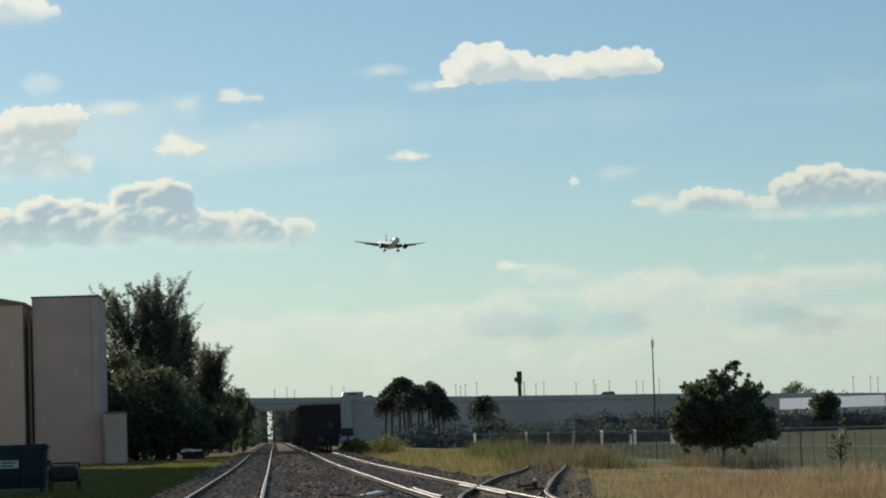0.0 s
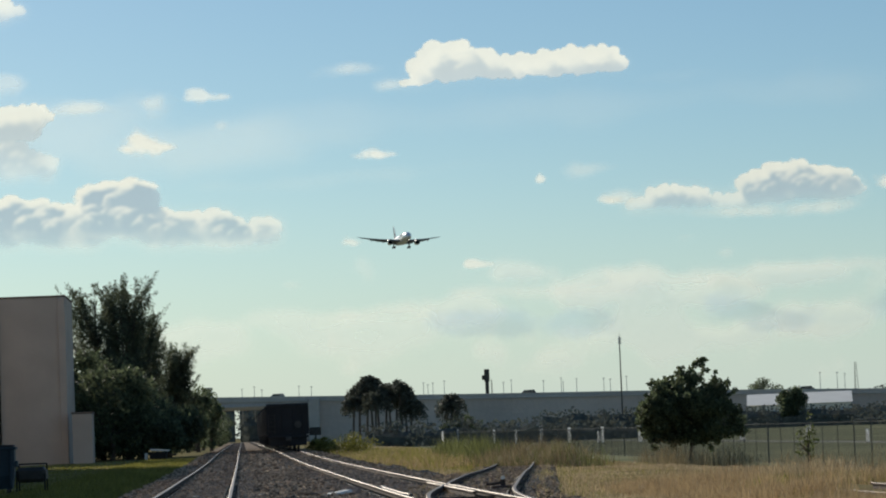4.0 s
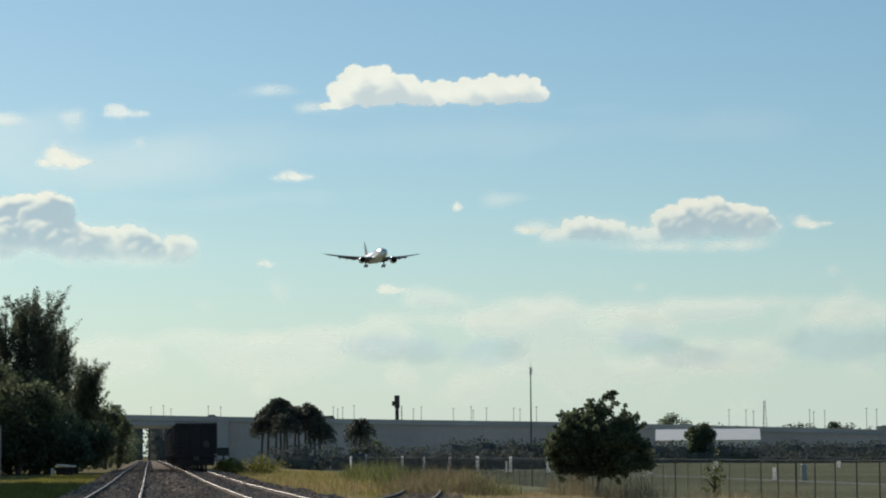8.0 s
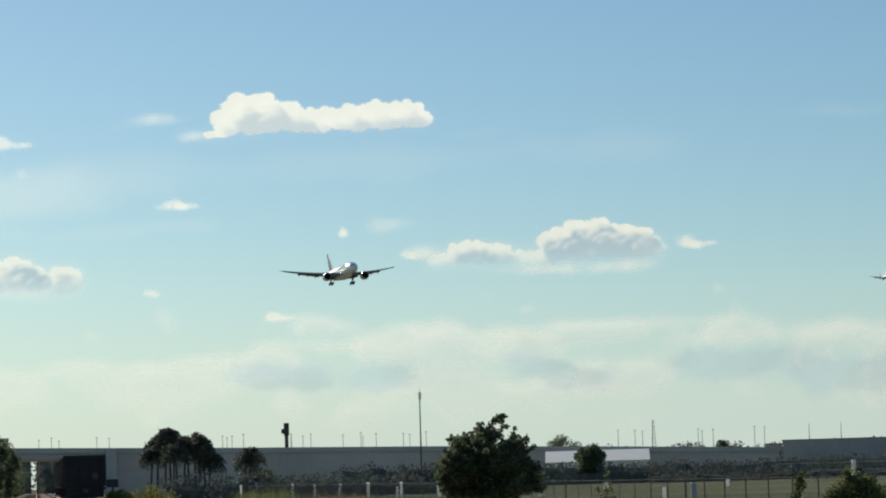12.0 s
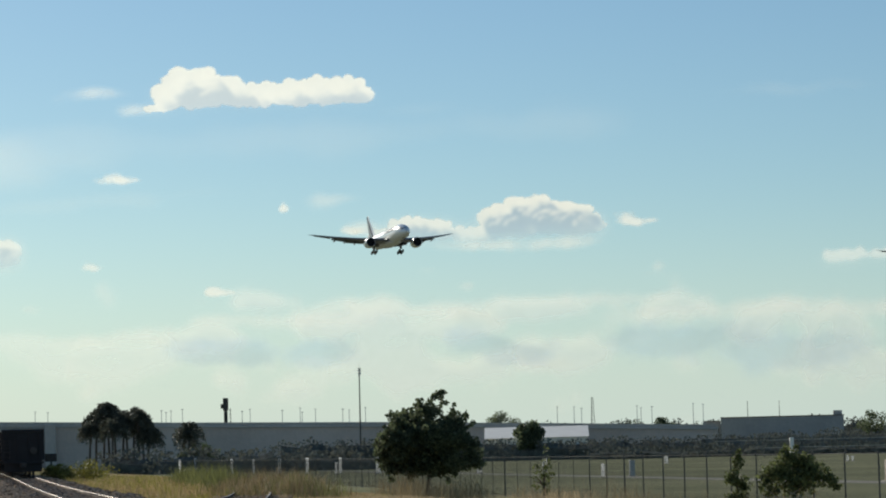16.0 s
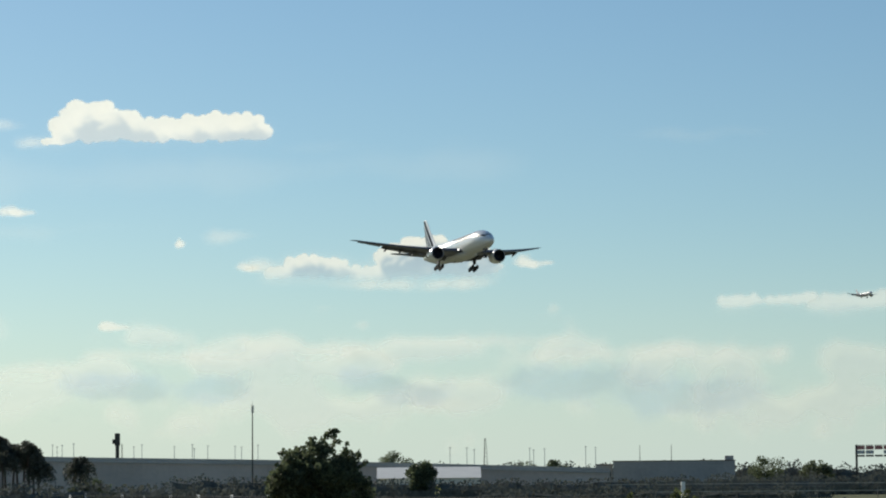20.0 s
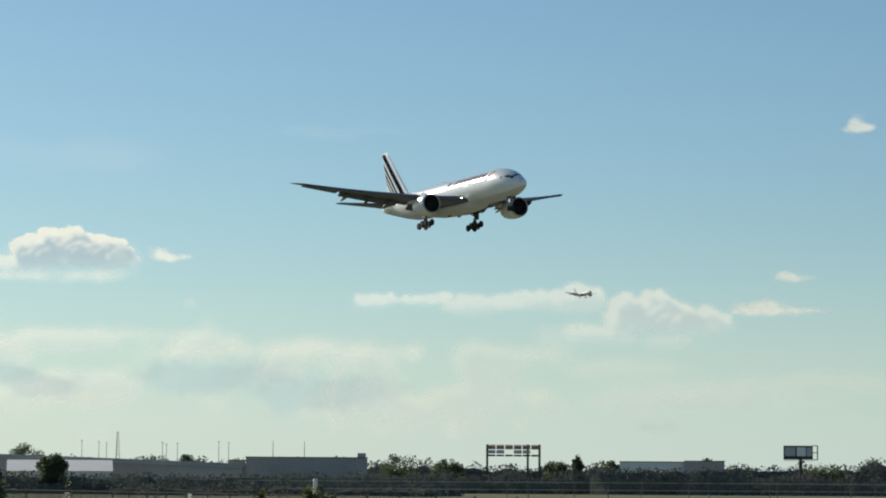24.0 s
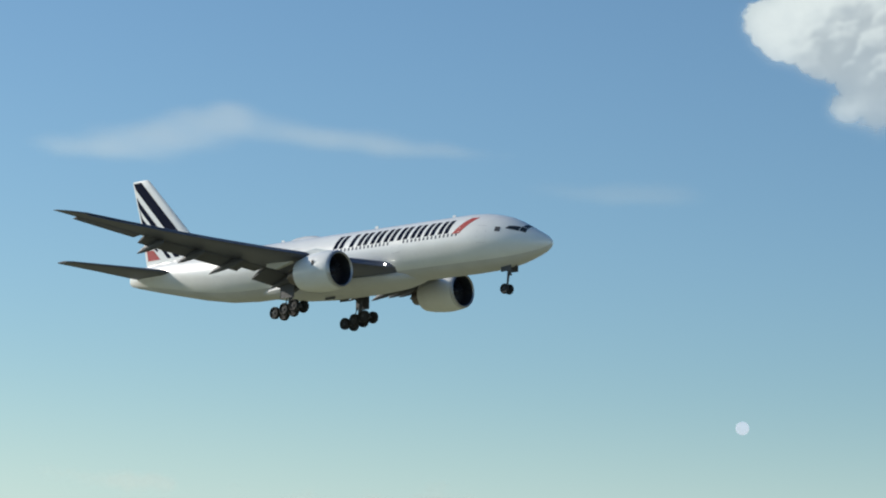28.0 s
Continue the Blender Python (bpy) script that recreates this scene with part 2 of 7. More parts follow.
M_FIELD = mat("mown_airfield_grass", (0.24, 0.245, 0.15), 0.95, var=0.3, scale=0.03, fine=1.2, bump=0.2, tint=(0.27, 0.265, 0.16), spec=0.0)
M_GRASS = leaf_mat("green_grass", (0.19, 0.195, 0.045), (0.26, 0.24, 0.06), 0.5)
M_WEED = leaf_mat("dark_green_weeds", (0.14, 0.16, 0.055), (0.21, 0.215, 0.08), 0.4)
M_WEED_BROWN = leaf_mat("brown_dry_weeds", (0.25, 0.19, 0.10), (0.33, 0.26, 0.15), 0.35)
M_STRAW = leaf_mat("dry_straw_grass", (0.46, 0.325, 0.20), (0.56, 0.43, 0.26), 0.35)
M_RUST = leaf_mat("rust_brown_grass", (0.40, 0.275, 0.15), (0.50, 0.36, 0.20), 0.4)
M_LEAF = leaf_mat("dark_green_leaves", (0.09, 0.115, 0.065), (0.14, 0.165, 0.09), 0.55)
M_BRUSH = leaf_mat("far_brush", (0.15, 0.155, 0.135), (0.16, 0.165, 0.14), 0.2, 0.15)
M_BRUSH.node_tree.nodes["Principled BSDF"].inputs["Specular IOR Level"].default_value = 0.0
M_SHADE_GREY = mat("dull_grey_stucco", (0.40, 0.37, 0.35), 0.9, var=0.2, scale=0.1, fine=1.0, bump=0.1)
M_LEAF_BUSH = leaf_mat("shrub_leaves", (0.09, 0.115, 0.045), (0.16, 0.18, 0.07))
M_NEEDLE = leaf_mat("casuarina_needles", (0.085, 0.10, 0.065), (0.13, 0.145, 0.085), 0.5)
M_PALM = leaf_mat("palm_fronds", (0.085, 0.09, 0.07), (0.11, 0.115, 0.085), 0.35)
M_TWIG = mat("bleached_twig", (0.34, 0.30, 0.25), 0.9, var=0.25, scale=3, fine=18)
M_BARK = mat("bark", (0.12, 0.095, 0.075), 0.95, var=0.35, scale=2, fine=14, bump=0.5)
M_WHITE = mat("white_sheet_metal", (0.85, 0.82, 0.75), 0.8, 0.0, var=0.08, scale=0.3, fine=4, bump=0.05)
M_CREAM = mat("cream_sheet_metal", (0.86, 0.76, 0.62), 0.6, 0.0, var=0.1, scale=0.3, fine=4, bump=0.05)
M_BLACK = mat("black_coated_steel", (0.03, 0.03, 0.03), 0.9, var=0.2, scale=2, fine=20, spec=0.1)
M_POST = leaf_mat("white_plastic_marker", (0.9, 0.9, 0.86), (0.94, 0.94, 0.9), 0.85)
M_RAIL_DULL = mat("dull_rail_head", (0.22, 0.17, 0.135), 0.55, 0.6, var=0.3, scale=2, fine=20, bump=0.1)
M_FENCE = mat("dull_fence_steel", (0.14, 0.138, 0.125), 0.8, 0.1, var=0.2, scale=2, fine=20, spec=0.1)
M_MARK = mat("white_marker", (0.82, 0.81, 0.76), 0.6, var=0.08, scale=2, fine=20)
M_PAPER = mat("soiled_paper", (0.62, 0.59, 0.52), 0.9, var=0.35, scale=12, fine=60, spec=0.0)
M_GALV = mat("galvanised_steel", (0.42, 0.43, 0.43), 0.5, 0.7, var=0.15, scale=1.5, fine=20)
M_CAR = mat("black_hopper_paint", (0.02, 0.02, 0.023), 0.75, 0.1, var=0.4, scale=0.8, fine=10, bump=0.15)
M_BIN = mat("dark_blue_dumpster", (0.022, 0.04, 0.058), 0.6, 0.1, var=0.3, scale=1.5, fine=14)
M_GLASS = mat("dark_window_glass", (0.03, 0.035, 0.04), 0.08, 0.0, var=0.15, scale=1, fine=6, bump=0)
M_RED = mat("red_sign_paint", (0.42, 0.17, 0.15), 0.6, var=0.2, scale=1, fine=12)
# aircraft
M_SKIN = mat("white_aircraft_paint", (0.84, 0.84, 0.82), 0.38, 0.0, var=0.05, scale=0.35, fine=3.0, bump=0.006, coat=0.9)
# fuselage white greyed for the shade below; also draws the door outlines
M_BELLY = mat("belly_shade_and_outline_paint", (0.62, 0.62, 0.62), 0.45, 0.0, var=0.08, scale=0.4, fine=4, bump=0.015)
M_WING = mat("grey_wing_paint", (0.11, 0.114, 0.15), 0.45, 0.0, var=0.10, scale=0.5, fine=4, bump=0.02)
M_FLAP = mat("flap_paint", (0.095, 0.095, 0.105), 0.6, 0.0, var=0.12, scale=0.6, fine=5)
M_METAL = mat("bare_aluminium", (0.45, 0.45, 0.47), 0.4, 1.0, var=0.06, scale=1, fine=10, bump=0)
M_HOT = mat("heat_stained_nozzle", (0.20, 0.17, 0.15), 0.4, 0.8, var=0.25, scale=1.5, fine=10)
M_FAN = mat("fan_blades", (0.025, 0.025, 0.032), 0.6, 0.2, var=0.2, scale=2, fine=12)
M_NAVY = mat("navy_livery", (0.020, 0.023, 0.040), 0.7, var=0.1, scale=0.6, fine=6, bump=0, spec=0.0)
M_LIVERY_RED = mat("red_livery", (0.40, 0.03, 0.03), 0.7, var=0.1, scale=0.6, fine=6, bump=0)
M_TYRE = mat("tyre_rubber", (0.02, 0.02, 0.021), 0.85, var=0.3, scale=4, fine=30)
M_STRUT = mat("landing_gear_enamel", (0.07, 0.07, 0.075), 0.45, 0.3, var=0.2, scale=3, fine=20)
M_RIM = mat("dark_wheel_rim", (0.035, 0.035, 0.038), 0.7, 0.2, var=0.2, scale=4, fine=30)
M_FAR_SKIN = mat("dull_white_aircraft_paint", (0.72, 0.72, 0.72), 0.5, var=0.06, scale=0.3, fine=3, bump=0)
M_LAMP = glow("landing_light", (1.0, 0.95, 0.82), 8.0)
M_PORT = mat("cabin_window_glass", (0.16, 0.17, 0.19), 0.2, var=0.3, scale=1, fine=6, bump=0)

M_SKIN.node_tree.nodes["Principled BSDF"].inputs["Coat Roughness"].default_value = 0.2

# ---- clouds ----
def blurred(a, k):
    """A running mean over 2k + 1 cells both ways, taken twice."""
    for _ in range(2):
        for axis in (0, 1):
            pad = [(0, 0), (0, 0)]
            pad[axis] = (k + 1, k)
            c = np.cumsum(np.pad(a, pad, mode="edge"), axis=axis)
            n = a.shape[axis]
            a = (np.take(c, range(2 * k + 1, 2 * k + 1 + n), axis) - np.take(c, range(0, n), axis)) / (2 * k + 1)
    return a


def ease(v, a, b):
    t = np.clip((v - a) / (b - a), 0, 1)
    return t * t * (3 - 2 * t)


def cloud(az, el, lobes, label, dist=4200.0, cover=0.96, back=1.0, seed=0, cell=0.03, grain=1.0, puff=0.3, rim=0.05, soft=False, dip=1.0, edge=(-0.25, 0.95), body=None, under=1.0, fuzz=0):
    """A cloud about a bearing and height (degrees): lobes of (across, up, half width, half height), in degrees. back:
    how deep a shade is coloured into its heart; puff: how far the outline billows; rim: breadth of the sunlit edge left
    in that colour; soft: a veil with no firm edge; dip: how far its underside fades down."""
    rng = np.random.default_rng(seed + 40)
    wide = 2.1 if soft else 1.5
    x0 = min(l[0] - l[2] * wide for l in lobes) - 0.12
    x1 = max(l[0] + l[2] * wide for l in lobes) + 0.12
    y0 = min(l[1] - l[3] * wide * dip for l in lobes) - 0.12
    y1 = max(l[1] + l[3] * wide for l in lobes) + 0.12
    nx, ny = max(10, int((x1 - x0) / cell)), max(8, int((y1 - y0) / cell))
    px, py = np.meshgrid(np.linspace(x0, x1, nx), np.linspace(y0, y1, ny))
    wob = np.empty((ny, nx, 4))
    for j in range(ny):
        for i in range(nx):
            v = Vector((px[j, i] * 1.5 / grain, py[j, i] * 2.2 / grain, seed * 7.3))
            w = noise.noise_vector(v * 2.6)
            wob[j, i] = noise.fractal(v, 1.0, 2.1, 4), w.x, w.y, noise.fractal(v * 5.0, 0.8, 2.1, 3)
    qx, qy = px + 0.05 * grain * wob[..., 1], py + 0.04 * grain * wob[..., 2]
    den = np.full((ny, nx), -1.5)
    if soft:
        for p_, q_, rx, ry in lobes:
            up = qy - q_
            r2 = ((qx - p_) / rx) ** 2 + (up / np.where(up > 0, ry, ry * dip)) ** 2
            den = np.maximum(den, 1.5 * np.exp(-0.9 * r2) - 0.5)
        den = blurred(den, 2)
        form = ease(den + puff * 1.3 * wob[..., 0], *edge)
        if dip > 1.5:
            form = blurred(form, 1)
            form *= 0.7 + 0.3 * ease(-blurred(form, 5) + form, -0.25, 0.15)
    else:
        balls = []
        for p_, q_, rx, ry in lobes:
            balls.append((p_, q_ - 0.05 * ry, rx * 0.78, ry * 0.72, 0))
            for k in range(int(26 + 130 * min(1.2, rx))):
                th, ro = rng.uniform(0, 2 * math.pi), math.sqrt(rng.uniform(0.2, 1.1))
                r = min(rx, ry) * (0.10 + 0.36 * rng.random() ** 1.6)
                balls.append((p_ + rx * 0.84 * ro * math.cos(th), q_ + ry * 0.84 * ro * max(-0.6, math.sin(th)), r * 1.15, r, 1))
            # rounded heads, lower ones in front, each with a sunlit upper edge coloured in
            for k in range(int(5 + 6 * rx)):
                r = min(rx, ry) * rng.uniform(0.3, 0.62)
                balls.append((p_ + rx * rng.uniform(-0.75, 0.75), q_ + ry * rng.uniform(-0.3, 0.5), r * 1.25, r, 2))
        lit = np.zeros((ny, nx))
        for p_, q_, rx, ry, small in sorted(balls, key=lambda b: -b[1]):
            gx, gy = (qx - p_) / rx, (qy - q_) / ry
            d = 1 - gx ** 2 - gy ** 2
            if small == 2:
                lit = np.where(d > 0, ease(-0.5 * gx + 0.86 * gy + 0.25 * wob[..., 3], 0.42, 0.95), lit)
            den = np.maximum(den, d)
        den = den + puff * (0.6 * wob[..., 0] + 0.75 * wob[..., 3])
        form = ease(den, -0.18, 0.3)
        if fuzz:
            form = blurred(form, fuzz)
        low = under * np.clip(0.35 - (py - (y0 + y1) / 2) / (y1 - y0) * 1.8, 0, 1)
        form = form * (1 - low) + low * blurred(form, max(2, int(0.11 / cell))) * (1 - 0.5 * low)

    def shifted(a, right, up):
        dj, di = int(round(up / cell)), int(round(right / cell))
        out = np.zeros_like(a)
        out[max(0, -dj):ny - max(0, dj), max(0, -di):nx - max(0, di)] = a[max(0, dj):ny + min(0, dj), max(0, di):nx + min(0, di)]
        return out

    # shade for the colour: how much cloud lies sunward, to the upper left
    crossed = sum(shifted(form, -rim * 0.75 * k, rim * k) for k in range(1, 7)) / 6
    heart = blurred(ease(crossed + 0.22 * wob[..., 0] + 0.12 * wob[..., 1], 0.42, 0.95), 1) * back
    if not soft:
        heart *= (1 - 0.8 * blurred(lit, 1)) * (1 - 0.15 * low)
    a, e = np.radians(az + px / math.cos(radians(el))), np.radians(el + py)
    way = np.stack([np.sin(a) * np.cos(e), np.cos(a) * np.cos(e), np.sin(e)], -1)
    depth = dist * math.pi / 180 * 0.10 * np.clip(blurred(form, 6), 0, 1) * min(0.5, max(l[3] for l in lobes))
    pts = way * (dist - depth)[..., None]
    keep = form > 0.004
    faces = []
    for j in range(ny - 1):
        for i in range(nx - 1):
            if keep[j:j + 2, i:i + 2].any():
                q = j * nx + i
                faces.append((q, q + 1, q + nx + 1, q + nx))
    centre = Vector(by(az, dist * math.cos(radians(el)), dist * math.sin(radians(el))))
    me = mesh_of("cloud", [Vector(c) - centre for c in pts.reshape(-1, 3)], faces)
    me.attributes.new("cover", "FLOAT", "POINT").data.foreach_set("value", (cover * form * (1 - 0.12 * heart)).ravel())
    me.attributes.new("heart", "FLOAT", "POINT").data.foreach_set("value", np.clip(heart, 0, 1).ravel())
    me.polygons.foreach_set("use_smooth", [True] * len(me.polygons))
    me.materials.append(body or M_CLOUD)
    bm = bmesh.new()
    bm.from_mesh(me)
    bmesh.ops.delete(bm, geom=[v for v in bm.verts if not v.link_faces], context="VERTS")
    bm.to_mesh(me)
    bm.free()
    ob = new("cloud", me)
    ob.location = centre
    return tagged(ob, label, "cloud", "clouds in the sky")


WHITE_PUFF = "small white puff of cumulus cloud in the blue sky"


def puff_cloud(az, el, w, h, cover, seed):
    """A scrap of cumulus: a bright lump with a thin ragged tail drawn out to the right."""
    cloud(az, el, [(-0.3 * w, 0.12 * h, 0.5 * w, 0.85 * h), (0.05 * w, -0.1 * h, 0.6 * w, 0.6 * h), (0.6 * w, -0.05 * h, 0.5 * w, 0.32 * h), (-0.7 * w, -0.2 * h, 0.35 * w, 0.25 * h)],
          WHITE_PUFF, cover=cover, back=0, grain=0.5, puff=0.34, edge=(-0.1, 0.8), soft=True, dip=0.85, cell=0.02, seed=seed)


WISP = "thin white wisp of cloud high in the blue sky"
cloud(2.6, 7.35, [(-1.45, 0.08, 0.58, 0.42), (-1.85, -0.04, 0.36, 0.3), (-0.9, 0.02, 0.5, 0.33), (-0.3, -0.06, 0.55, 0.25), (0.35, -0.04, 0.6, 0.28), (1.0, 0.0, 0.6, 0.31), (1.5, 0.0, 0.5, 0.29), (1.85, -0.03, 0.3, 0.24), (-2.2, -0.3, 0.3, 0.07)],
      "long bright white cumulus cloud with a rounded head", back=0.6, rim=0.08, seed=1, cell=0.022, under=0.2)
cloud(-0.75, 7.40, [(0, 0, 0.55, 0.13)], WISP, cover=0.55, back=0, seed=2, soft=True)
cloud(-5.6, 4.35, [(-3.3, -0.05, 0.9, 0.5), (-2.0, 0.12, 0.9, 0.5), (-0.95, 0.02, 0.8, 0.48), (-0.05, 0.28, 0.72, 0.64), (0.75, -0.08, 0.6, 0.4), (1.6, -0.13, 0.9, 0.38), (2.5, -0.22, 0.75, 0.3)],
      "broad grey-bellied cumulus cloud with sunlit cauliflower edges", back=1.1, seed=3, cell=0.022, rim=0.034)
cloud(-8.0, 6.0, [(0.0, 0.42, 0.9, 0.38), (0.55, 0.62, 0.6, 0.22), (-0.9, 0.05, 1.2, 0.5), (0.15, -0.38, 1.0, 0.32), (-0.2, -0.1, 0.8, 0.35)], "ragged cream-white cloud with a grey heart", cover=0.92, back=0.75, seed=4, puff=0.45, rim=0.075)
cloud(-8.5, 8.75, [(0, 0, 1.1, 0.3), (-0.6, 0.15, 0.8, 0.35)], "ragged white scrap of cloud", cover=0.9, back=0.5, seed=5, puff=0.45, rim=0.07)
puff_cloud(-5.06, 5.95, 0.55, 0.32, 0.95, 6)
puff_cloud(-3.83, 6.92, 0.50, 0.20, 0.65, 7)
cloud(-4.95, 6.85, [(0, 0, 0.25, 0.12)], WISP, cover=0.4, back=0, seed=8, puff=0.5, soft=True)
cloud(-7.75, 7.3, [(0, 0, 0.45, 0.2)], WISP, cover=0.35, back=0, seed=9, puff=0.5, soft=True)
puff_cloud(-0.43, 5.63, 0.45, 0.17, 0.85, 10)
puff_cloud(2.93, 5.03, 0.12, 0.15, 0.85, 11)
cloud(7.3, 4.62, [(-2.35, -0.2, 0.4, 0.14), (-1.8, -0.08, 0.55, 0.24), (-1.35, -0.12, 0.45, 0.24), (-0.6, -0.22, 0.45, 0.16), (0.05, -0.02, 0.5, 0.34), (0.65, 0.08, 0.7, 0.4), (1.3, 0.02, 0.65, 0.36), (1.75, -0.08, 0.4, 0.22)],
      "grey-hearted cumulus cloud with bright curling edges", back=1.0, seed=12, cell=0.022, rim=0.04)
puff_cloud(4.28, 4.55, 0.30, 0.15, 0.75, 43)
cloud(3.88, 5.17, [(0, 0, 0.5, 0.12)], WISP, cover=0.3, back=0, seed=44, soft=True)
cloud(10.45, 3.65, [(0, 0, 0.14, 0.08)], WISP, cover=0.45, back=0, seed=45, soft=True)
cloud(6.6, 3.37, [(0, 0, 0.2, 0.08)], WISP, cover=0.35, back=0, seed=46, soft=True)
cloud(-2.24, 3.06, [(0, 0, 0.2, 0.06)], WISP, cover=0.4, back=0, seed=47, soft=True)
cloud(-3.52, 6.33, [(0, 0, 0.15, 0.09)], WISP, cover=0.5, back=0, seed=48, soft=True)
cloud(-0.02, 7.03, [(0, 0, 0.36, 0.1)], WISP, cover=0.5, back=0, seed=49, soft=True)
cloud(7.9, 4.17, [(-0.9, 0, 0.9, 0.12), (0.5, 0.02, 0.8, 0.12)], "thin cream wisp under a cumulus cloud", cover=0.5, back=0, seed=50, soft=True, puff=0.4)
VEIL = "faint streak of thin high cirrus"
cloud(-1.2, 5.2, [(-1.6, -0.1, 1.6, 0.10), (0.6, 0.03, 1.6, 0.10), (2.2, 0.17, 1.0, 0.08)], VEIL, cover=0.16, back=0, seed=71, puff=0.3, grain=2.5, cell=0.05, soft=True)
cloud(6.0, 6.95, [(-0.8, 0, 1.2, 0.08), (0.8, 0.05, 1.0, 0.06)], VEIL, cover=0.14, back=0, seed=72, puff=0.3, grain=2.5, cell=0.05, soft=True)
cloud(13.5, 7.15, [(-0.6, 0, 1.0, 0.09), (0.8, 0.04, 1.0, 0.07)], VEIL, cover=0.16, back=0, seed=73, puff=0.3, grain=2.5, cell=0.05, soft=True)
cloud(2.0, 6.45, [(-3.0, -0.1, 3.0, 0.35), (1.5, 0.0, 3.2, 0.3), (5.5, 0.1, 2.6, 0.25)], "broad pale veil of thin cirrus", cover=0.09, back=0, seed=74, puff=0.35, grain=3.0, cell=0.08, soft=True)
cloud(-4.5, 6.2, [(-2.5, 0.2, 2.5, 0.6), (-1.2, 0.45, 1.4, 0.4), (0.5, -0.3, 2.5, 0.5)], "broad pale veil of thin cirrus", cover=0.24, back=0, seed=75, puff=0.35, grain=3.0, cell=0.08, soft=True)
puff_cloud(10.06, 4.6, 0.43, 0.20, 0.80, 13)
puff_cloud(1.59, 3.33, 0.40, 0.13, 0.75, 14)
puff_cloud(-0.93, 3.88, 0.32, 0.12, 0.75, 15)
cloud(14.6, 3.76, [(-0.55, -0.02, 0.26, 0.15), (-0.2, 0.02, 0.3, 0.13), (0.5, 0.0, 0.5, 0.10), (0.95, 0.05, 0.3, 0.12)], WHITE_PUFF, puff=0.5, cover=0.6, back=0.3, seed=16, under=0.8, cell=0.022, dist=4900, fuzz=1)
cloud(17.4, 3.72, [(-1.2, -0.05, 0.6, 0.2), (0, 0.02, 1.0, 0.2), (0.9, 0.08, 0.6, 0.3)], "low bank of pale cumulus cloud", cover=0.62, back=0.35, puff=0.5, cell=0.024, seed=17, dist=4900, fuzz=1)
cloud(19.8, 3.35, [(-1.0, -0.25, 0.9, 0.2), (-0.1, 0.15, 0.9, 0.4), (0.9, 0.0, 0.8, 0.3), (0.4, -0.4, 0.5, 0.12)], "pale cumulus cloud with a grey belly", cover=0.7, back=0.6, puff=0.5, cell=0.024, seed=18, dist=4900, fuzz=1)
puff_cloud(22.3, 3.58, 0.90, 0.22, 0.80, 19)
puff_cloud(22.65, 4.24, 0.42, 0.14, 0.75, 20)
puff_cloud(24.0, 7.25, 0.32, 0.24, 0.75, 21)
cloud(27.7, 5.82, [(0, 0, 0.4, 0.1)], WISP, cover=0.5, back=0, seed=22, soft=True)
puff_cloud(28.9, 6.27, 0.30, 0.19, 0.90, 23)
cloud(26.4, 3.16, [(0, 0, 1.3, 0.24)], WISP, cover=0.3, back=0, seed=24, puff=0.5, soft=True)
cloud(32.6, 2.73, [(0, 0, 1.0, 0.16)], WISP, cover=0.25, back=0, seed=25, puff=0.5, soft=True)
cloud(37.0, 2.3, [(0, 0, 1.5, 0.3), (2.0, 0.1, 1.0, 0.3)], WISP, cover=0.3, back=0, seed=26, puff=0.6, soft=True)
cloud(34.2, 9.9, [(0.0, 0.36, 0.6, 0.22), (-0.1, 0.10, 1.5, 0.30), (-1.3, -0.2, 1.4, 0.24), (-2.6, -0.5, 1.5, 0.2), (1.6, -0.06, 1.8, 0.2), (3.6, -0.2, 2.0, 0.14)], "thin veil of white cirrus drawn out across the sky", cover=0.27, back=0, seed=27, puff=0.25, grain=3.0, cell=0.05, soft=True)
cloud(42.4, 9.0, [(0, 0, 1.5, 0.22)], WISP, cover=0.12, back=0, seed=28, puff=0.25, grain=2.2, soft=True)
cloud(46.6, 12.2, [(-0.75, 0.2, 0.9, 0.75), (0.1, -0.1, 0.8, 1.0), (0.75, -0.6, 0.8, 1.5), (0.3, 0.9, 1.5, 0.9), (1.8, 0.0, 1.4, 2.1)], "large white cumulus cloud with a shaded grey side", body=M_CLOUD_WHITE, back=0.6, seed=29, rim=0.26, puff=0.3, grain=1.6, cell=0.026)
cloud(4.55, 4.55, [(0, 0, 0.4, 0.14)], WISP, cover=0.5, back=0, seed=41, soft=True)
# the low hazy banks along the horizon
# tinted veils laid over the bank, their colour posing as shaded hollows
for _az, _el, _lobes, _n in ((1.7, 2.1, [(-0.4, 0.02, 0.7, 0.26), (0.5, 0.02, 0.6, 0.28)], 51), (3.6, 2.05, [(0, 0, 0.85, 0.3)], 52), (7.1, 2.15, [(-0.3, 0.08, 0.7, 0.26), (0.5, -0.2, 0.8, 0.24)], 53), (12.0, 2.05, [(-1.0, 0.1, 1.5, 0.36), (0.9, -0.15, 1.7, 0.4)], 54)):
    cloud(_az, _el, _lobes, "blue-grey shaded hollow in the low cloud bank", cover=0.3, body=M_HOLLOW, back=1.6, seed=_n, puff=0.35, grain=1.3, cell=0.05, dist=4400, soft=True, rim=0.02, edge=(-0.2, 0.6))
cloud(-3.5, 2.0, [(-4, 0, 2.4, 0.3), (-1, 0.1, 2.0, 0.3), (1.0, 0.45, 0.9, 0.2), (2.8, 0.1, 1.8, 0.35)], "low hazy bank of cream cloud near the horizon", cover=0.34, back=0.15, seed=31, puff=0.4, grain=1.6, cell=0.05, dist=4500, soft=True, dip=2.0, edge=(-0.05, 0.6))
